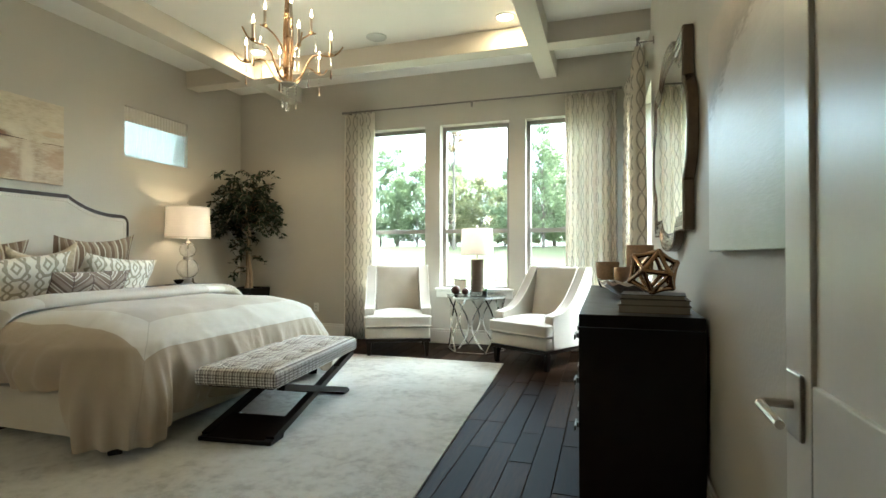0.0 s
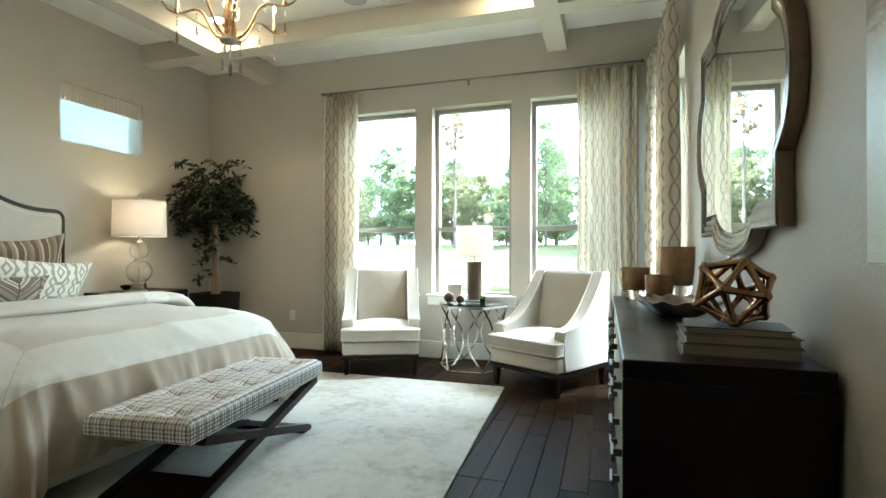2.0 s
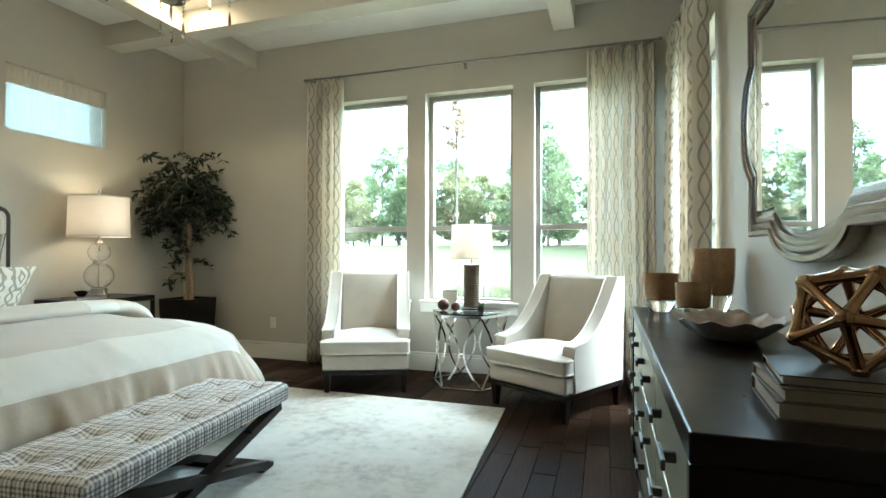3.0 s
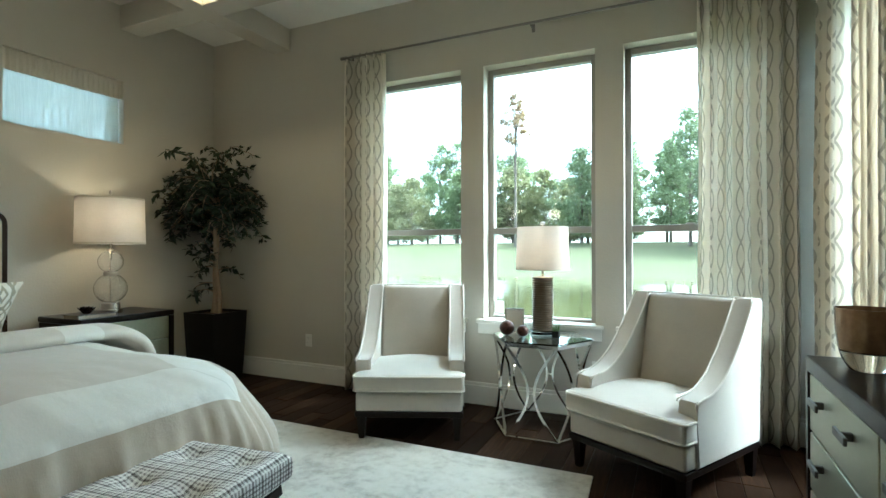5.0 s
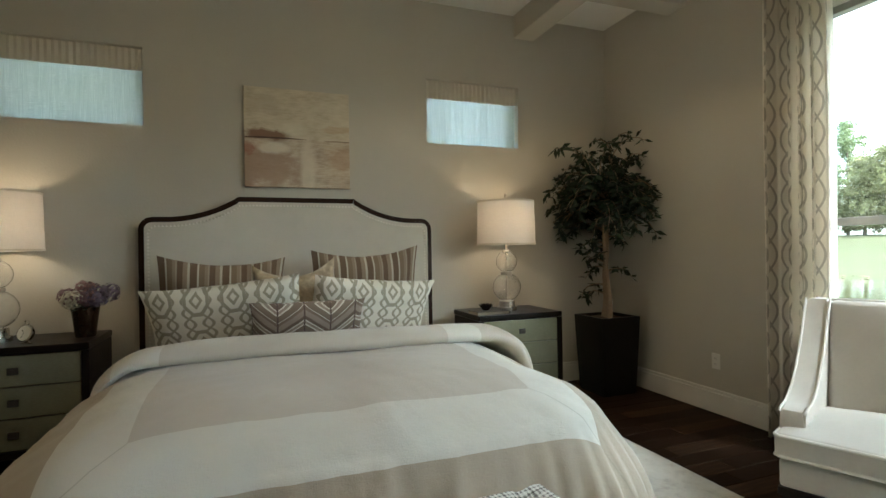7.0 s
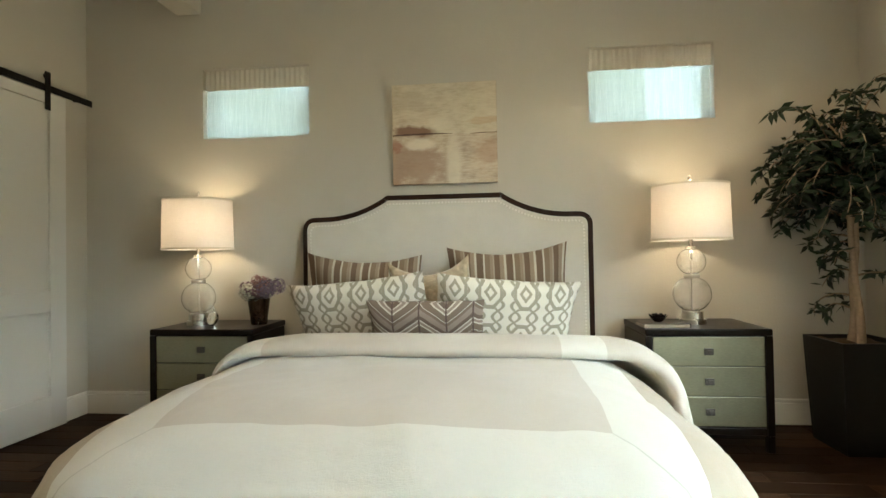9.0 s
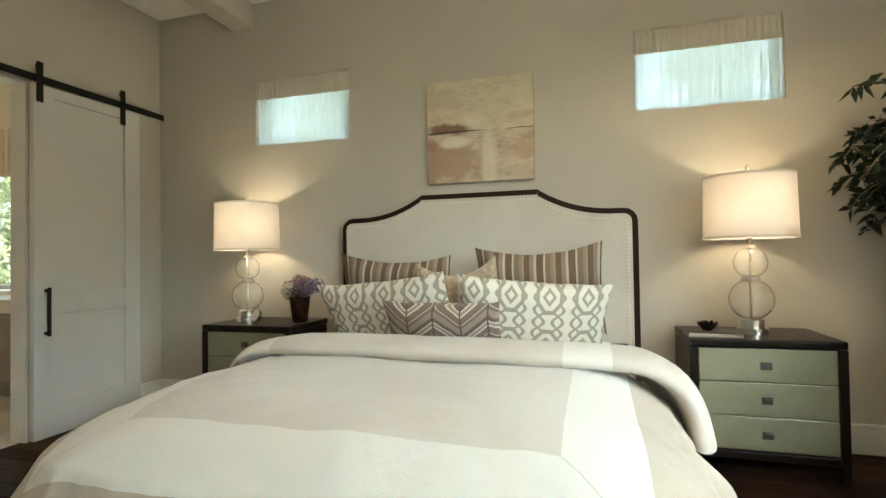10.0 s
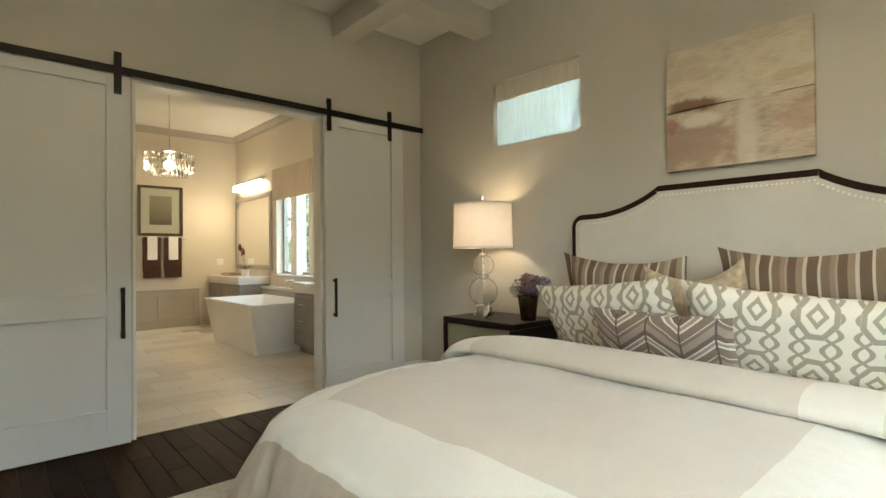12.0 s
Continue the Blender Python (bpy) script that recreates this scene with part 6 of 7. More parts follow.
def bouquet():
    ob = thing("flower_vase", pose(-4.36, 1.80, NZ), "dark bronze vase of purple and white hydrangeas", "vase")
    part("vase", lt([(0.052, 0), (0.056, 0.01), (0.076, 0.17), (0.078, 0.185), (0.070, 0.185), (0.055, 0.03)], 28, cap=False), plain("dark_bronze_vase", (0.05, 0.03, 0.018), 0.25, 0.6, var=0.4), ob, smooth=60)
    rng = random.Random(3)
    cols = [("white_petals", (0.55, 0.51, 0.40)), ("mauve_petals", (0.19, 0.11, 0.13)), ("violet_petals", (0.17, 0.13, 0.19)), ("rose_petals", (0.28, 0.15, 0.14)), ("lilac_petals", (0.24, 0.19, 0.25))]
    mats = [leaf_green(n, c, 0.3, 0.2) for n, c in cols]
    for x, y, zz, r, k in ((0.06, -0.055, 0.235, 0.060, 0), (-0.02, -0.10, 0.25, 0.055, 1), (0.0, 0.0, 0.29, 0.062, 3), (0.05, 0.075, 0.25, 0.066, 2), (-0.05, 0.03, 0.27, 0.06, 1), (-0.01, 0.13, 0.27, 0.06, 4), (0.05, 0.015, 0.24, 0.05, 1)):
        bm = bmesh.new()
        for i in range(150):
            d = Vector((rng.gauss(0, 1), rng.gauss(0, 1), rng.gauss(0, 1))).normalized()
            p = Vector((x, y, zz)) + d * r * rng.uniform(0.8, 1.0)
            s = d.orthogonal().normalized() * 0.011
            t = d.cross(s)
            v = [bm.verts.new(p + q + d * 0.004 * e) for q, e in ((s, 1), (t, 0), (-s, 1), (-t, 0))]
            bm.faces.new(v)
        part("flower_head", bm, mats[k], ob)
    bm = bmesh.new()
    for i in range(24):
        a = rng.uniform(0, 6.28)
        d = Vector((math.cos(a), math.sin(a), rng.uniform(-0.2, 0.3))).normalized()
        p, s = Vector((0, 0, 0.19)), Vector((-d.y, d.x, 0)) * 0.022
        v = [bm.verts.new(q) for q in (p, p + d * 0.06 + s, p + d * 0.13, p + d * 0.06 - s)]
        bm.faces.new(v)
    part("leaf_spray", bm, FICUS, ob)


bouquet()
ob = thing("alarm_clock", pose(-4.19, 1.55, NZ, 0, 0, 62), "small round silver clock leaning on the nightstand", "clock")
face = pose(0, 0, 0.062, 72, 0, 0)
bm = lt([(0.048, -0.012), (0.052, -0.006), (0.052, 0.008), (0.044, 0.012)], 32)
bmesh.ops.transform(bm, matrix=face, verts=bm.verts)
part("case", bm, CHROME, ob, smooth=50)
bm = lt([(0.043, 0.0122), (0.043, 0.0130)], 32)
bmesh.ops.transform(bm, matrix=face, verts=bm.verts)
d = part("dial", bm, PLASTIC, ob, "pale dial")
for ang, L in ((40, 0.024), (160, 0.032)):
    bm = bx(-0.001, 0.001, 0, L, 0.0131, 0.0136)
    bmesh.ops.transform(bm, matrix=face @ pose(0, 0, 0, 0, 0, ang), verts=bm.verts)
    part("clock_hand", bm, BLACK, d)
part("loop", tube([(0.014 * math.cos(a), 0.008, 0.122 + 0.014 * math.sin(a)) for a in [2 * math.pi * k / 14 for k in range(14)]], 0.003, 6, True), CHROME, ob)
part("stand", bx(-0.03, 0.03, -0.008, 0.012, 0, 0.012, bevel=0.003), CHROME, ob)
single("remote_control", bx(-0.025, 0.025, -0.06, 0.06, 0, 0.018, bevel=0.007, seg=3), plain("dark_remote_plastic", (0.03, 0.02, 0.018), 0.4), "small dark remote lying on the sheet by the pillow", "remote", pose(-4.20, 4.02, 0.652, 0, 0, 25), smooth=50)

# ---- bathroom ----
BWALL = wall_paint("warm_beige_bath_paint", (0.60, 0.54, 0.44), 0.12)
PANEL = plain("taupe_wainscot_paint", (0.40, 0.36, 0.30), 0.45, var=0.03)
CABINET = plain("grey_stained_cabinet", (0.25, 0.225, 0.20), 0.45, var=0.15, coarse=6, bump=0.05)
QUARTZ = plain("white_quartz_counter", (0.66, 0.64, 0.60), 0.2, var=0.06, coarse=8, bump=0)
TUBM = plain("glossy_white_acrylic", (0.76, 0.75, 0.73), 0.1, var=0.01, bump=0)
BWIN = (-3.72, -1.95, 0.93, 2.30)
bm = bmesh.new()
holed(BY0, Y0 - 0.12, 0, BH + 0.1, [BWIN], lambda a, b, p, q: box(bm, BX0 - 0.15, BX0, a, b, p, q))
setting("wall_bath_west", bm, BWALL, "beige bathroom wall with the tub window", "wall")
setting("wall_bath_south", bx(BX0 - 0.15, BX1 + 0.15, BY0 - 0.15, BY0, 0, BH + 0.1), BWALL, "beige bathroom end wall", "wall")
setting("wall_bath_east", bx(BX1, BX1 + 0.15, BY0, Y0 - 0.12, 0, BH + 0.1), BWALL, "plain beige bathroom side wall", "wall")
setting("wall_bath_north", bx(BX0 - 0.15, X0 - 0.3, Y0 - 0.12, Y0, 0, BH + 0.1), BWALL, "plain beige bathroom wall end", "wall")
setting("ceiling_bath", bx(BX0 - 0.15, BX1 + 0.15, BY0 - 0.15, Y0 - 0.12, BH, BH + 0.1), CEIL, "white bathroom ceiling", "ceiling")
CROWN = [(0, 0), (0.012, 0), (0.02, 0.03), (0.07, 0.085), (0.085, 0.09), (0.085, 0.105), (0, 0.105)]
bm = bmesh.new()
sweep(bm, [(BX0, BY0, BH - 0.106), (BX1, BY0, BH - 0.106)], [(-a, b) for a, b in CROWN])
sweep(bm, [(BX0, Y0 - 0.13, BH - 0.106), (BX0, BY0 + 0.08, BH - 0.106)], [(-a, b) for a, b in CROWN])
setting("trim_bath_crown", bm, PANEL, "taupe crown moulding of the bathroom", "trim")
wn_ = thing("trim_wainscot", pose(0, BY0, 0), "taupe panelled wainscot on the bathroom end wall", "wainscot", kind="structure")
part("back_board", bx(-4.2, BX1, 0, 0.012, 0, 0.63), PANEL, wn_)
part("cap_rail", bx(-4.2, BX1, 0, 0.035, 0.631, 0.665, bevel=0.005), PANEL, wn_)
part("base_rail", bx(-4.2, BX1, 0.0125, 0.028, 0, 0.16, bevel=0.003), PANEL, wn_)
part("top_rail", bx(-4.2, BX1, 0.0125, 0.024, 0.53, 0.63, bevel=0.003), PANEL, wn_)
for x in (-4.19, -3.62, -3.05, -2.48, -1.91):
    part("stile", bx(x, x + 0.09, 0.0125, 0.024, 0.161, 0.529, bevel=0.003), PANEL, wn_)
window("window_7", (BWIN[1] - BWIN[0]), BWIN[3] - BWIN[2], "bathroom window in white frames above the tub", None, pose(BX0 - 0.11, BWIN[0], BWIN[2], 0, 0, 90))
w7 = bpy.data.objects["window_7"]
for f in (0.333, 0.667):
    part("mullion", bx((BWIN[1] - BWIN[0]) * f - 0.10, (BWIN[1] - BWIN[0]) * f + 0.10, -0.10, 0.06, 0.0, BWIN[3] - BWIN[2], bevel=0.004), TRIM, w7, "white mullion")
part("window_sill", bx(-0.03, BWIN[1] - BWIN[0] + 0.03, -0.16, 0.0, -0.03, -0.002, bevel=0.004), QUARTZ, w7)
bm = bmesh.new()
n, L = 150, BWIN[1] - BWIN[0] + 0.2
ring = [(BX0 + 0.028 + 0.008 * math.sin(i * 0.9), BWIN[0] - 0.1 + L * i / n) for i in range(n + 1)] + [(BX0 + 0.004, BWIN[1] + 0.1), (BX0 + 0.004, BWIN[0] - 0.1)]
lo, hi = [bm.verts.new((x, y, 2.12)) for x, y in ring], [bm.verts.new((x, y, 2.62)) for x, y in ring]
bm.faces.new(lo), bm.faces.new(hi)
for i in range(len(ring)):
    j = (i + 1) % len(ring)
    bm.faces.new((lo[i], lo[j], hi[j], hi[i]))
single("window_valance", bm, plain("beige_valance_cloth", (0.52, 0.44, 0.33), 0.9, var=0.1), "gathered beige valance over the bathroom window", "valance")


def vanity(y0, y1, D, label, cols):
    Z = 0.885
    x1 = BX0 + D
    ob = thing("bathroom_vanity", pose(0, 0, 0), label, "vanity", "bathroom vanities")
    part("body", bx(BX0 + 0.003, x1, y0, y1, 0.10, Z - 0.125), CABINET, ob)
    part("plinth", bx(BX0 + 0.003, x1 - 0.07, y0 + 0.002, y1 - 0.002, 0, 0.099), CABINET, ob)
    part("counter", bx(BX0 + 0.003, x1 + 0.03, y0 - 0.02, y1 + 0.015, Z - 0.123, Z, bevel=0.004), QUARTZ, ob, "thick white quartz counter")
    part("backsplash", bx(BX0 + 0.003, BX0 + 0.02, y0, y1, Z + 0.001, Z + 0.10, bevel=0.002), QUARTZ, ob)
    y = y0 + 0.015
    for w, kind in cols:
        rows = [(0.12, 0.31), (0.32, 0.51), (0.52, 0.72)] if kind == "drawers" else [(0.12, 0.72)]
        for p, q in rows:
            bm = bmesh.new()
            box(bm, x1 + 0.001, x1 + 0.012, y + 0.006, y + w - 0.006, p, q, bevel=0.002)
            d = part("drawer" if kind == "drawers" else "door", bm, CABINET, ob)
            bm = bmesh.new()
            for a, b, c, e in ((y + 0.006, y + 0.05, p, q), (y + w - 0.05, y + w - 0.006, p, q), (y + 0.05, y + w - 0.05, p, p + 0.04), (y + 0.05, y + w - 0.05, q - 0.04, q)):
                box(bm, x1 + 0.0125, x1 + 0.018, a, b, c, e)
            part("front_frame", bm, CABINET, d)
            if kind == "drawers":
                part("handle", bar((x1 + 0.035, y + w / 2 - 0.06, (p + q) / 2), (x1 + 0.035, y + w / 2 + 0.06, (p + q) / 2), 0.01, 0.01), CHROME, d)
            else:
                part("handle", bar((x1 + 0.035, y + w - 0.035, q - 0.2), (x1 + 0.035, y + w - 0.035, q - 0.08), 0.01, 0.01, (1, 0, 0)), CHROME, d)
        y += w
    return ob


vanity(-5.49, -4.0, 0.49, "far grey vanity with thick white counter", [(0.36, "drawers"), (0.37, "door"), (0.37, "door"), (0.36, "drawers")])
vanity(-1.90, -0.02, 0.565, "near grey vanity with three drawers and thick white counter", [(0.46, "drawers"), (0.46, "door"), (0.46, "door"), (0.46, "drawers")])


def tub():
    x0, x1, y0, y1, Z = -4.66, -3.745, -3.70, -1.96, 0.62
    bm = bmesh.new()
    rings = []
    for k, z in ((0.09, 0.0), (0.08, 0.03), (0.0, Z - 0.03), (-0.008, Z - 0.02), (-0.008, Z), (0.03, Z), (0.06, Z - 0.12), (0.13, 0.16), (0.2, 0.13)):
        ring = []
        a0, a1, b0, b1 = x0 + k, x1 - k, y0 + k * 1.8, y1 - k * 0.35
        r = 0.05
        for cx, cy, s in ((a1 - r, b1 - r, 0), (a0 + r, b1 - r, 90), (a0 + r, b0 + r, 180), (a1 - r, b0 + r, 270)):
            for i in range(5):
                a = radians(s + 22.5 * i)
                ring.append(bm.verts.new((cx + r * math.cos(a), cy + r * math.sin(a), z)))
        rings.append(ring)
    for a, b in zip(rings, rings[1:]):
        for i in range(len(a)):
            j = (i + 1) % len(a)
            bm.faces.new((a[i], a[j], b[j], b[i]))
    bm.faces.new(rings[0][::-1]), bm.faces.new(rings[-1])
    ob = thing("bathtub", pose(0, 0, 0), "freestanding tapered white rectangular bathtub", "bathtub")
    part("shell", bm, TUBM, ob, smooth=40)
    part("overflow", tube([(-4.60, -2.9, 0.45), (-4.585, -2.9, 0.45)], 0.03, 16), CHROME, ob)


tub()
ob = thing("bath_ledge", pose(0, 0, 0), "white quartz ledge under the bathroom window", "ledge")
part("deck", bx(BX0 + 0.003, BX0 + 0.17, -3.97, -1.93, 0.70, 0.74, bevel=0.003), QUARTZ, ob)
part("apron", bx(BX0 + 0.003, BX0 + 0.14, -3.97, -1.93, 0, 0.699), PANEL, ob)
ob = thing("tub_filler", pose(BX0 + 0.08, -2.9, 0.74), "chrome tub faucet on the ledge", "faucet")
part("spout", tube([(0, 0, 0), (0, 0, 0.10), (0.02, 0, 0.125), (0.13, 0, 0.125), (0.14, 0, 0.11)], 0.012, 10), CHROME, ob, smooth=60)
for y in (-0.12, 0.12):
    part("tap_handle", tube([(0, y, 0), (0, y, 0.05), (0.03, y, 0.055)], 0.010, 10), CHROME, ob, smooth=60)
ob = thing("vanity_mirror", pose(BX0 + 0.004, -4.66, 1.64), "rectangular vanity mirror in taupe frame", "mirror")
bm = bmesh.new()
for a, b, p, q in ((-0.79, -0.71, -0.65, 0.65), (0.71, 0.79, -0.65, 0.65), (-0.71, 0.71, -0.65, -0.57), (-0.71, 0.71, 0.57, 0.65)):
    box(bm, 0, 0.03, a, b, p, q, bevel=0.004)
part("frame", bm, PANEL, ob)
part("mirror_glass", bx(0.002, 0.010, -0.71, 0.71, -0.57, 0.57), MIRROR, ob)
FROST = glow("lit_frosted_glass", (1.0, 0.80, 0.55), 0.38)
ob = thing("vanity_light", pose(BX0, -4.66, 2.52), "lit six-globe vanity light bar above the mirror", "wall light")
part("back_plate", bx(0.002, 0.03, -0.58, 0.58, -0.04, 0.04, bevel=0.006), CHROME, ob)
for y in (-0.50, -0.30, -0.10, 0.10, 0.30, 0.50):
    s = part("arm", tube([(0.03, y, 0), (0.10, y, 0), (0.10, y, -0.02)], 0.008, 8), CHROME, ob)
    part("glass_shade", lt([(0.04, -0.02), (0.075, -0.05), (0.085, -0.13), (0.07, -0.14)], 18, (0.10, y, 0)), FROST, s, "glowing frosted glass")
lamp("vanity_light_glow", "AREA", (BX0 + 0.22, -4.66, 2.3), 0.7, (1, 0.74, 0.45), 0.5, (BX0 + 1.2, -4.72, 1.2))

CLOUDY = translucent("frosted_crystal", (0.80, 0.79, 0.77), 0.6)
ob = thing("crystal_pendant", pose(-3.12, -3.0, 0), "lit drum pendant with tiers of crystal bars", "pendant light")
part("rod", tube([(0, 0, 2.52), (0, 0, BH - 0.02)], 0.008, 8), CHROME, ob)
part("canopy", lt([(0.06, BH - 0.025), (0.065, BH - 0.001)], 24), CHROME, ob)
part("top_ring", lt([(0.27, 2.525), (0.29, 2.53), (0.29, 2.545), (0.02, 2.55)], 36), CHROME, ob)
for r, z0, z1 in ((0.28, 2.46, 2.52), (0.275, 2.39, 2.45), (0.27, 2.32, 2.38), (0.20, 2.26, 2.32)):
    n = int(2 * math.pi * r / 0.05)
    for k in range(n):
        a = 2 * math.pi * k / n
        part("crystal_bar", lathe(bmesh.new(), [(0.018, z0), (0.018, z1)], 4, (r * math.cos(a), r * math.sin(a), 0)), CLOUDY if r < 0.2 else CRYSTAL, ob)
part("bulb", ball(bmesh.new(), (0, 0, 2.40), 0.06), glow("pendant_bulb", (1, 0.78, 0.5), 1.6), ob)
lamp("pendant_glow", "POINT", (-3.12, -3.0, 2.15), 1.5, (1, 0.76, 0.5), 0.15)

ob = thing("framed_print", pose(-3.585, BY0, 1.58), "sepia print in wide mat and dark frame", "picture")
bm = bmesh.new()
for a, b, p, q in ((-0.345, -0.30, 0, 0.85), (0.30, 0.345, 0, 0.85), (-0.30, 0.30, 0, 0.045), (-0.30, 0.30, 0.805, 0.85)):
    box(bm, a, b, 0.001, 0.035, p, q, bevel=0.004)
part("frame", bm, plain("dark_bronze_frame", (0.07, 0.045, 0.028), 0.35, 0.4), ob)
part("mat_board", bx(-0.30, 0.30, 0.002, 0.012, 0.045, 0.805), plain("ivory_mat", (0.52, 0.45, 0.38), 0.8, var=0.03), ob)
part("print", bx(-0.17, 0.17, 0.0125, 0.014, 0.19, 0.68), canvas_mat("sepia_print", [(0.2, (0.13, 0.09, 0.065)), (0.4, (0.22, 0.165, 0.125)), (0.62, (0.30, 0.235, 0.185))], 0.3), ob)
part("glass", bx(-0.30, 0.30, 0.016, 0.018, 0.045, 0.805), PANE, ob)
ob = thing("towel_bar", pose(-3.60, BY0, 1.53), "slim metal towel bar on the bathroom wall", "towel bar")
part("rail", tube([(-0.36, 0.06, 0), (0.36, 0.06, 0)], 0.009, 10), NICKEL, ob)
for x in (-0.36, 0.36):
    part("post", tube([(x, 0.001, 0), (x, 0.06, 0)], 0.012, 10), NICKEL, ob)
BROWN = fabric("dark_brown_terry", (0.055, 0.025, 0.016), 0.3, 200)
for x in (-0.16, 0.16):
    ob = thing("hanging_towel", pose(-3.60 + x, BY0 + 0.06, 1.53), "dark brown towel with a white hand towel over it", "towel", "bathroom towels")
    bm = bmesh.new()
    box(bm, -0.135, 0.135, 0.012, 0.028, -0.66, 0.016, bevel=0.006)
    box(bm, -0.135, 0.135, -0.03, -0.014, -0.55, 0.016, bevel=0.006)
    box(bm, -0.135, 0.135, -0.02, 0.02, 0.012, 0.024, bevel=0.004)
    part("bath_towel", bm, BROWN, ob)
    bm = bmesh.new()
    box(bm, -0.075, 0.075, 0.029, 0.042, -0.36, 0.03, bevel=0.006)
    box(bm, -0.075, 0.075, -0.035, 0.04, 0.026, 0.036, bevel=0.004)
    part("hand_towel", bm, WHITE_SHEET, ob, "white hand towel")
ob = thing("orchid", pose(-4.55, -4.25, 0.885), "dark red orchid in a white pot on the counter", "plant")
part("pot", lt([(0.055, 0), (0.075, 0.12), (0.068, 0.12), (0.05, 0.02)], 24, cap=False), TUBM, ob, smooth=60)
for k in range(6):
    a = radians(60 * k)
    bm = bmesh.new()
    g = [bm.verts.new(Vector((math.cos(a), math.sin(a), 0)) * r + Vector((-math.sin(a), math.cos(a), 0)) * s + Vector((0, 0, z))) for r, s, z in ((0.02, 0, 0.11), (0.09, 0.025, 0.17), (0.17, 0, 0.14), (0.09, -0.025, 0.17))]
    bm.faces.new(g)
    part("leaf", bm, FICUS, ob)
part("stem", tube([(0, 0, 0.11), (0.02, 0, 0.3), (0.04, 0.04, 0.45), (0.08, 0.12, 0.50)], 0.004, 6), FICUS, ob)
rng = random.Random(5)
REDP = leaf_green("dark_red_orchid", (0.11, 0.012, 0.02), 0.4, 0.2)
for k in range(7):
    c = Vector((0.03 + 0.05 * rng.random(), -0.06 + 0.18 * k / 6, 0.36 + 0.14 * rng.random()))
    bm = bmesh.new()
    for i in range(5):
        a = 2 * math.pi * i / 5
        d = Vector((0.2, math.cos(a), math.sin(a))).normalized()
        s = Vector((0, -math.sin(a), math.cos(a))) * 0.022
        bm.faces.new([bm.verts.new(q) for q in (c, c + d * 0.03 + s, c + d * 0.055, c + d * 0.03 - s)])
    part("blossom", bm, REDP, ob)
ob = thing("wooden_tray", pose(-4.56, -4.85, 0.885), "brown wooden tray on the far vanity", "tray")
part("base", bx(-0.12, 0.12, -0.2, 0.2, 0, 0.02, bevel=0.003), BARK, ob)
for y in (-0.2, 0.18):
    part("side", bx(-0.12, 0.12, y, y + 0.02, 0.0201, 0.05, bevel=0.003), BARK, ob)
ob = thing("light_switch", pose(-4.56, BY0 + 0.001, 1.12), "white plastic light switch plate", "switch")
part("plate", bx(-0.06, 0.06, 0, 0.006, -0.058, 0.058, bevel=0.002), PLASTIC, ob)
for x in (-0.03, 0.03):
    part("rocker", bx(x - 0.015, x + 0.015, 0.0062, 0.010, -0.03, 0.03, bevel=0.001), PLASTIC, ob)

# ---- outdoors ----
def lawn_mat():
    m = Mat("mown_lawn", 0.9, 0, 0.2)
    a, b = m.noise(0.15, 4), m.noise(6, 5)
    f = m.math("ADD", m.math("MULTIPLY", a, 0.6), m.math("MULTIPLY", b, 0.4))
    m.color(m.ramp(f, [(0.3, (0.056, 0.056, 0.024)), (0.5, (0.068, 0.067, 0.031)), (0.7, (0.084, 0.079, 0.042))]))
    m.bump(m.noise(30, 4), 0.6, 0.03)
    return m.m


def ground_z(x, y):
    z = -0.45
    d = (y - 34) / 28
    z += 2.55 * max(0, min(1, d)) ** 1.1 if y > 34 else 0
    cx, cy = (x + 4) / 42, (y - 22.5) / 10.5
    r = cx * cx + cy * cy + 0.12 * noise.noise((x * 0.12, y * 0.12, 0))
    if r < 1:
        z -= 0.9 * min(1, (1 - r) * 5)
    return z + 0.05 * noise.noise((x * 0.2, y * 0.2, 1))


bm = bmesh.new()
xs = [-4000, -800, -250] + [-120 + 3.0 * i for i in range(74)] + [250, 800, 4000]
ys = [-4000, -600, -100, -30, -12, -6] + [6.4 + 1.6 * i for i in range(45)] + [90, 120, 300, 900, 4000]
g = [[bm.verts.new((x, y, ground_z(x, y))) for x in xs] for y in ys]
for a, b in zip(g, g[1:]):
    for i in range(len(xs) - 1):
        bm.faces.new((a[i], a[i + 1], b[i + 1], b[i]))
setting("ground", bm, lawn_mat(), "broad mown lawn rising gently to the woods", "lawn", smooth=80)
m = Mat("murky_pond_water", 0.06, 0, 0.5)
m.color(m.ramp(m.noise(0.3, 3), [(0.3, (0.05, 0.05, 0.02)), (0.7, (0.08, 0.075, 0.032))]))
m.bump(m.noise(3, 3, (1, 3, 1)), 0.08, 0.03)
setting("water", bx(-60, 60, 10.5, 36, -0.60, -0.595), m.m, "still murky olive pond below the lawn", "pond")
bm = bmesh.new()
rng = random.Random(12)
for i in range(150):
    x = rng.uniform(-45, 30)
    y = 22.5 + 10.5 * math.sqrt(max(0, 1 - ((x + 4) / 42) ** 2)) + rng.uniform(-0.3, 0.6)
    ball(bm, (x, y, -0.52), rng.uniform(0.03, 0.12), 6, 4, 0.35)
single("bank_stones", bm, plain("tan_bank_stone", (0.22, 0.17, 0.11), 0.9, var=0.4), "tan stones and bare earth along the pond bank", "stones", kind="stuff")

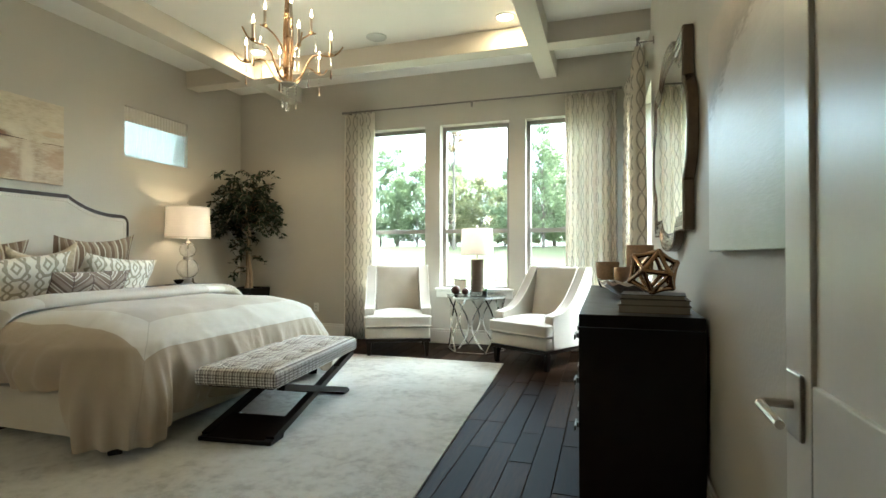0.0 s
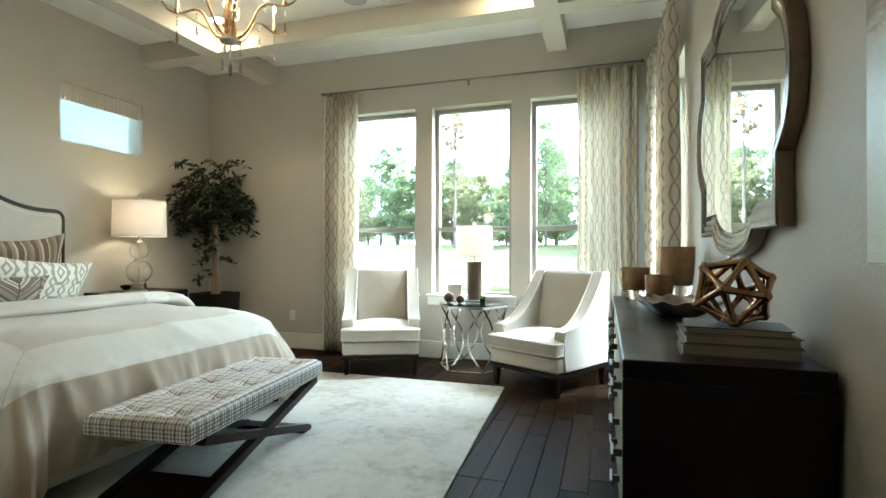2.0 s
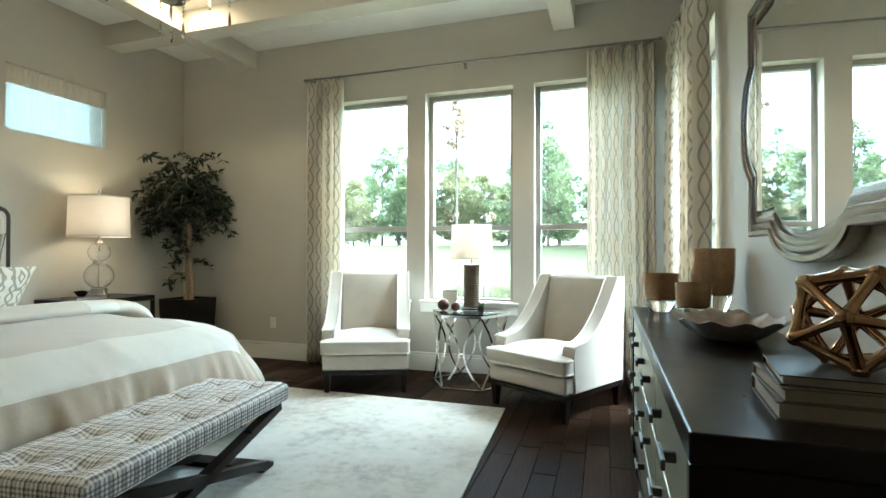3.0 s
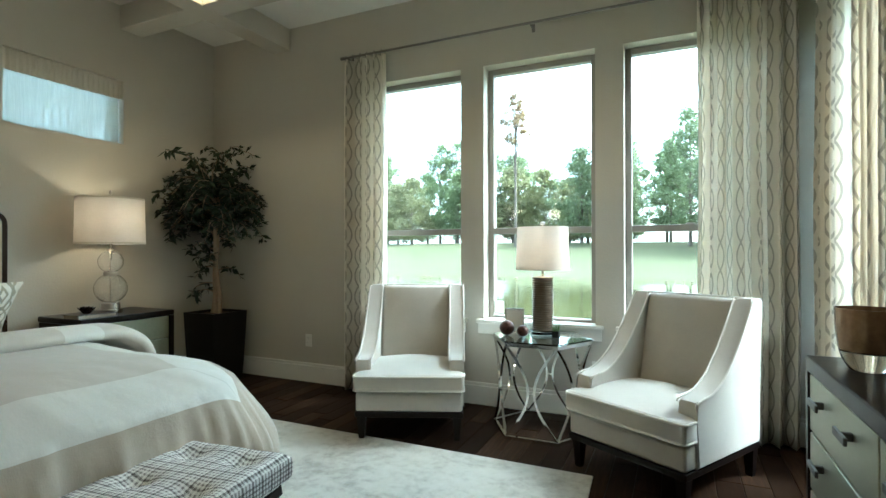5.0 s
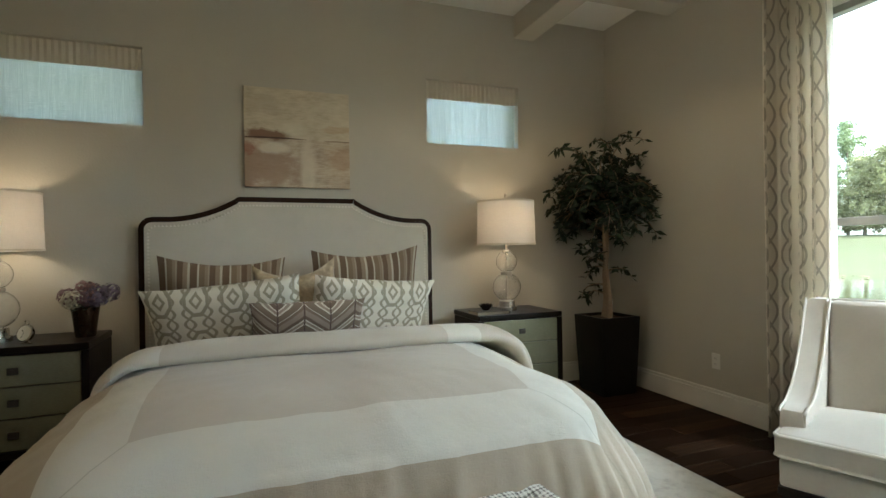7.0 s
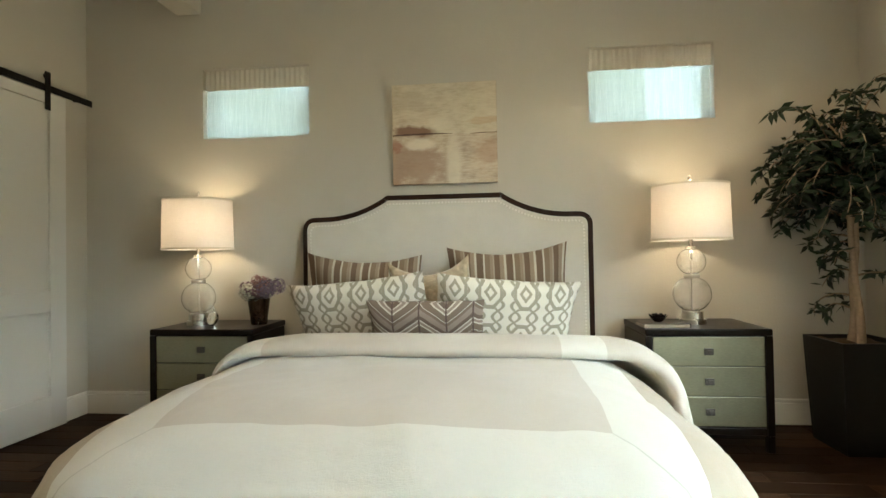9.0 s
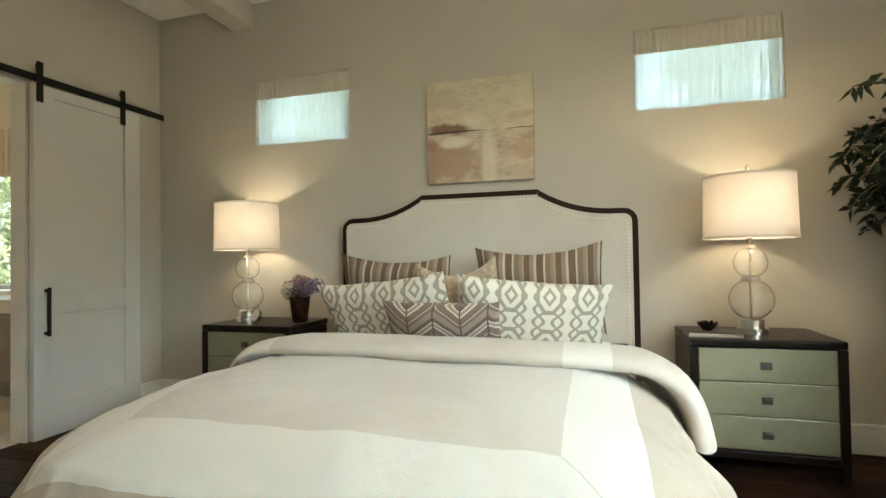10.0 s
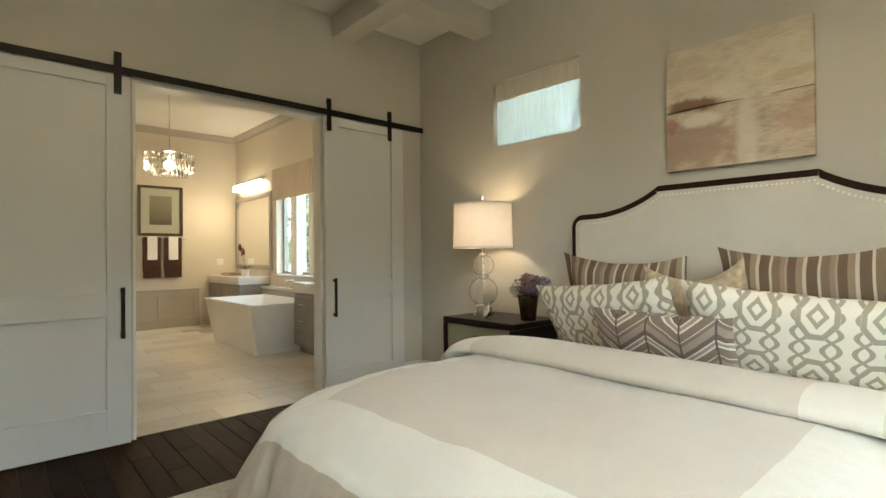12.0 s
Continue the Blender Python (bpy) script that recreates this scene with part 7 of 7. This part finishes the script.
LEAF1 = leaf_green("oak_foliage", (0.17, 0.20, 0.10), 0.4, 0.66)
LEAF2 = leaf_green("yellowing_foliage", (0.20, 0.195, 0.095), 0.4, 0.64)
LEAF3 = leaf_green("orange_pine_foliage", (0.24, 0.16, 0.08), 0.4, 0.45)
TRUNK = plain("grey_brown_bark", (0.11, 0.085, 0.065), 0.9, var=0.35, fine=12, bump=0.6, dist=0.02)


def outdoor_tree(name, label, height, spread, seed, leafm, low=0.18, n_clump=110, per=75, top_only=False, trunk_r=0.22):
    rng = random.Random(seed)
    ob = thing(name, pose(0, -300, -30), label, "tree", "trees beyond the lawn")
    tr = bmesh.new()
    bend = [(0.25 * noise.noise((seed, f, 0)), 0.25 * noise.noise((seed, f, 9))) for f in range(9)]
    spine = [Vector((bend[i][0] * i / 4, bend[i][1] * i / 4, height * 0.92 * i / 8 - 0.3)) for i in range(9)]
    sweep(tr, spine, lambda f: disc(trunk_r * (1 - 0.85 * f) + 0.02, 8))
    lv = bmesh.new()
    for c in range(n_clump):
        f = rng.uniform(low, 1.0) if not top_only else rng.uniform(0.68, 1.0)
        k = (f - low) / (1 - low)
        env = math.sin(math.pi * min(0.97, 0.22 + 0.75 * k)) ** 0.8 if not top_only else math.sin(math.pi * min(0.97, (f - 0.6) / 0.42))
        a = rng.uniform(0, 2 * math.pi)
        r = spread * env * math.sqrt(rng.uniform(0.08, 1.0)) * (0.8 + 0.4 * noise.noise((seed * 3, a * 1.2, f * 5)))
        s = spine[min(8, int(f * 8))]
        p = Vector((s.x + r * math.cos(a), s.y + r * math.sin(a), height * f))
        if c % 3 == 0:
            b0 = spine[max(1, min(8, int(f * 6.5)))]
            sweep(tr, [b0, b0.lerp(p, 0.5) + Vector((0, 0, 0.15)), p], lambda q: disc(0.055 * (1 - 0.8 * q) + 0.006, 5))
        cr = rng.uniform(0.45, 0.95) * spread / 3.6
        for i in range(per):
            d = Vector((rng.gauss(0, 1), rng.gauss(0, 1), rng.gauss(0, 0.7)))
            q = p + d * cr * 0.55
            u = Vector((rng.gauss(0, 1), rng.gauss(0, 1), rng.gauss(0, 1))).normalized()
            w = u.orthogonal().normalized() * rng.uniform(0.07, 0.14)
            u = u * rng.uniform(0.12, 0.24)
            lv.faces.new([lv.verts.new(q - u), lv.verts.new(q + w), lv.verts.new(q + u), lv.verts.new(q - w)])
    part("trunk", tr, TRUNK, ob, smooth=60)
    part("crown", lv, leafm, ob, "uneven leafy crown")
    return ob


KINDS = [outdoor_tree("oak_tree", "broad green oak at the edge of the lawn", 12.6, 4.6, 1, LEAF1, 0.10),
         outdoor_tree("maple_tree", "rounded yellow-green tree at the wood's edge", 10.0, 4.2, 2, LEAF2, 0.08),
         outdoor_tree("elm_tree", "tall green tree with gaps in its crown", 16.0, 4.4, 3, LEAF1, 0.16, 105, 70),
         outdoor_tree("pine_tree", "tall thin pine with a sparse browning crown", 21.0, 2.4, 5, LEAF3, 0.5, 46, 60, True, 0.24),
         outdoor_tree("young_tree", "slim green tree in front of the woods", 12.0, 2.8, 7, LEAF1, 0.22, 70, 70)]
rng = random.Random(21)
spots = []
for i in range(25):
    spots.append((-66 + 4.3 * i + rng.uniform(-1.3, 1.3), 63 + rng.uniform(-2, 4), rng.choice((0, 1, 0, 1, 2, 4))))
for i in range(24):
    spots.append((-72 + 4.8 * i + rng.uniform(-1.5, 1.5), 72 + rng.uniform(-2, 5), rng.choice((0, 2, 1, 0, 2))))
for x, y, k in ((-16.5, 57, 3), (2.5, 52, 4), (-39, 58, 3), (-6.5, 60, 2), (1.0, 57, 2), (9, 50, 2), (7.0, 58, 1), (18, 52, 0)):
    spots.append((x, y, k))
for i in range(9):
    spots.append((-60 + rng.uniform(-2, 2), -44 + 4.6 * i + rng.uniform(-1, 1), rng.choice((0, 1, 2))))
for i in range(4):
    spots.append((26 + rng.uniform(-2, 2), 2 + 6 * i, rng.choice((0, 1))))
spots += [(-13, -25, 0), (-17.5, -24, 1), (-21, -28, 2), (-9.5, -28, 0), (-20, -12, 0), (-21.5, -7, 1), (-20, -2, 0), (-25, 9, 2)]
for n, (x, y, k) in enumerate(spots):
    s = rng.uniform(0.72, 0.98)
    mtx = pose(x, y, ground_z(x, y) - 0.05, 0, 0, rng.uniform(0, 360)) @ Matrix.Diagonal((s, s, s, 1))
    if KINDS[k] is not None and not KINDS[k].get("placed"):
        KINDS[k].matrix_basis = mtx
        KINDS[k]["placed"] = 1
    else:
        c = copy_thing(KINDS[k], pose(0, 0, 0))
        c.matrix_basis = mtx

# roof over the house
bm = bmesh.new()
box(bm, X0 - 0.9, X1 + 0.9, BY0 - 0.6, Y1 + 0.75, BH + 0.12, BH + 0.22)
setting("roof", bm, plain("grey_roof_shingle", (0.12, 0.11, 0.10), 0.9, var=0.2), "plain grey roof deck over the house", "roof")

# ---- floor pieces ----
def plank(w, l):
    return mesh_of(bx(-w / 2, w / 2, 0, l, -0.012, 0, bevel=0.0022, seg=1), "plank", FLOORW)


WID = 0.128
meshes = {l: plank(WID - 0.0024, l - 0.003) for l in (0.06, 0.12, 0.2, 0.3, 0.45, 0.6, 0.75, 0.9, 1.05, 1.2, 1.4)}
common = [l for l in meshes if l > 0.4]
rng = random.Random(31)
x, count = X1 - WID / 2, 0
while x > X0 - WID / 2:
    y = (YE - 0.1 if x > -0.85 else Y0 - 0.02) - rng.uniform(0, 0.3)
    y = max(y, YE - 0.12 if x > -0.85 else Y0 - 0.045)
    while y < Y1 - 0.01:
        L = rng.choice(common)
        if y + L > Y1 + 0.1:
            L = min((l for l in meshes if y + l >= Y1 - 0.005), default=0.06)
            y = min(y, Y1 + 0.12 - L)
        hidden = -3.15 < x < -0.75 and y > 1.4 and y + L < 4.95
        if not hidden:
            ob = new("plank", meshes[L])
            ob.parent = floor
            ob.matrix_world = pose(x, y, rng.uniform(-0.0006, 0.0006))
            count += 1
        y += L
    x -= WID


def tile_mat():
    m = Mat("travertine_marble_tile", 0.3, 0, 0.5)
    info = m.t.nodes.new("ShaderNodeObjectInfo")
    v = m.noise(3, 6, (1, 2.5, 1), rough=0.7)
    f = m.math("ADD", m.math("ADD", m.math("MULTIPLY", v, 0.55), 0.08), m.math("MULTIPLY", info.outputs["Random"], 0.32))
    m.color(m.ramp(f, [(0.15, (0.36, 0.33, 0.28)), (0.5, (0.56, 0.51, 0.43)), (0.85, (0.64, 0.60, 0.52))]))
    m.bump(m.noise(60, 3), 0.05, 0.001)
    return m.m


bfloor = setting("floor_bath", bx(BX0 - 0.15, BX1 + 0.15, BY0 - 0.15, Y0 - 0.05, -0.12, -0.006), plain("grey_grout", (0.42, 0.38, 0.32), 0.9), "cream travertine tile floor of the bathroom", "floor")
TW, TL = 0.305, 0.61
import functools
TILE = tile_mat()


@functools.lru_cache(None)
def tile_of(l):
    return mesh_of(bx(0.0015, l - 0.0015, 0.0015, TW - 0.0015, -0.01, 0, bevel=0.0015, seg=1), "tile", TILE)



y, row = Y0 - 0.06 - TW, 0
while y > BY0 - 0.15:
    x = BX0 + (-0.3, -0.1, -0.5)[row % 3]
    while x < BX1:
        p, q = max(x, BX0 - 0.08), min(x + TL, BX1 + 0.08)
        if q - p > 0.03 and not (x < -4.3 and -5.4 < y < -4.2):
            t_ = new("tile", tile_of(round(q - p, 3)))
            t_.parent = bfloor
            t_.matrix_world = pose(p, y, rng.uniform(-0.0004, 0.0004))
        x += TL
    y -= TW
    row += 1
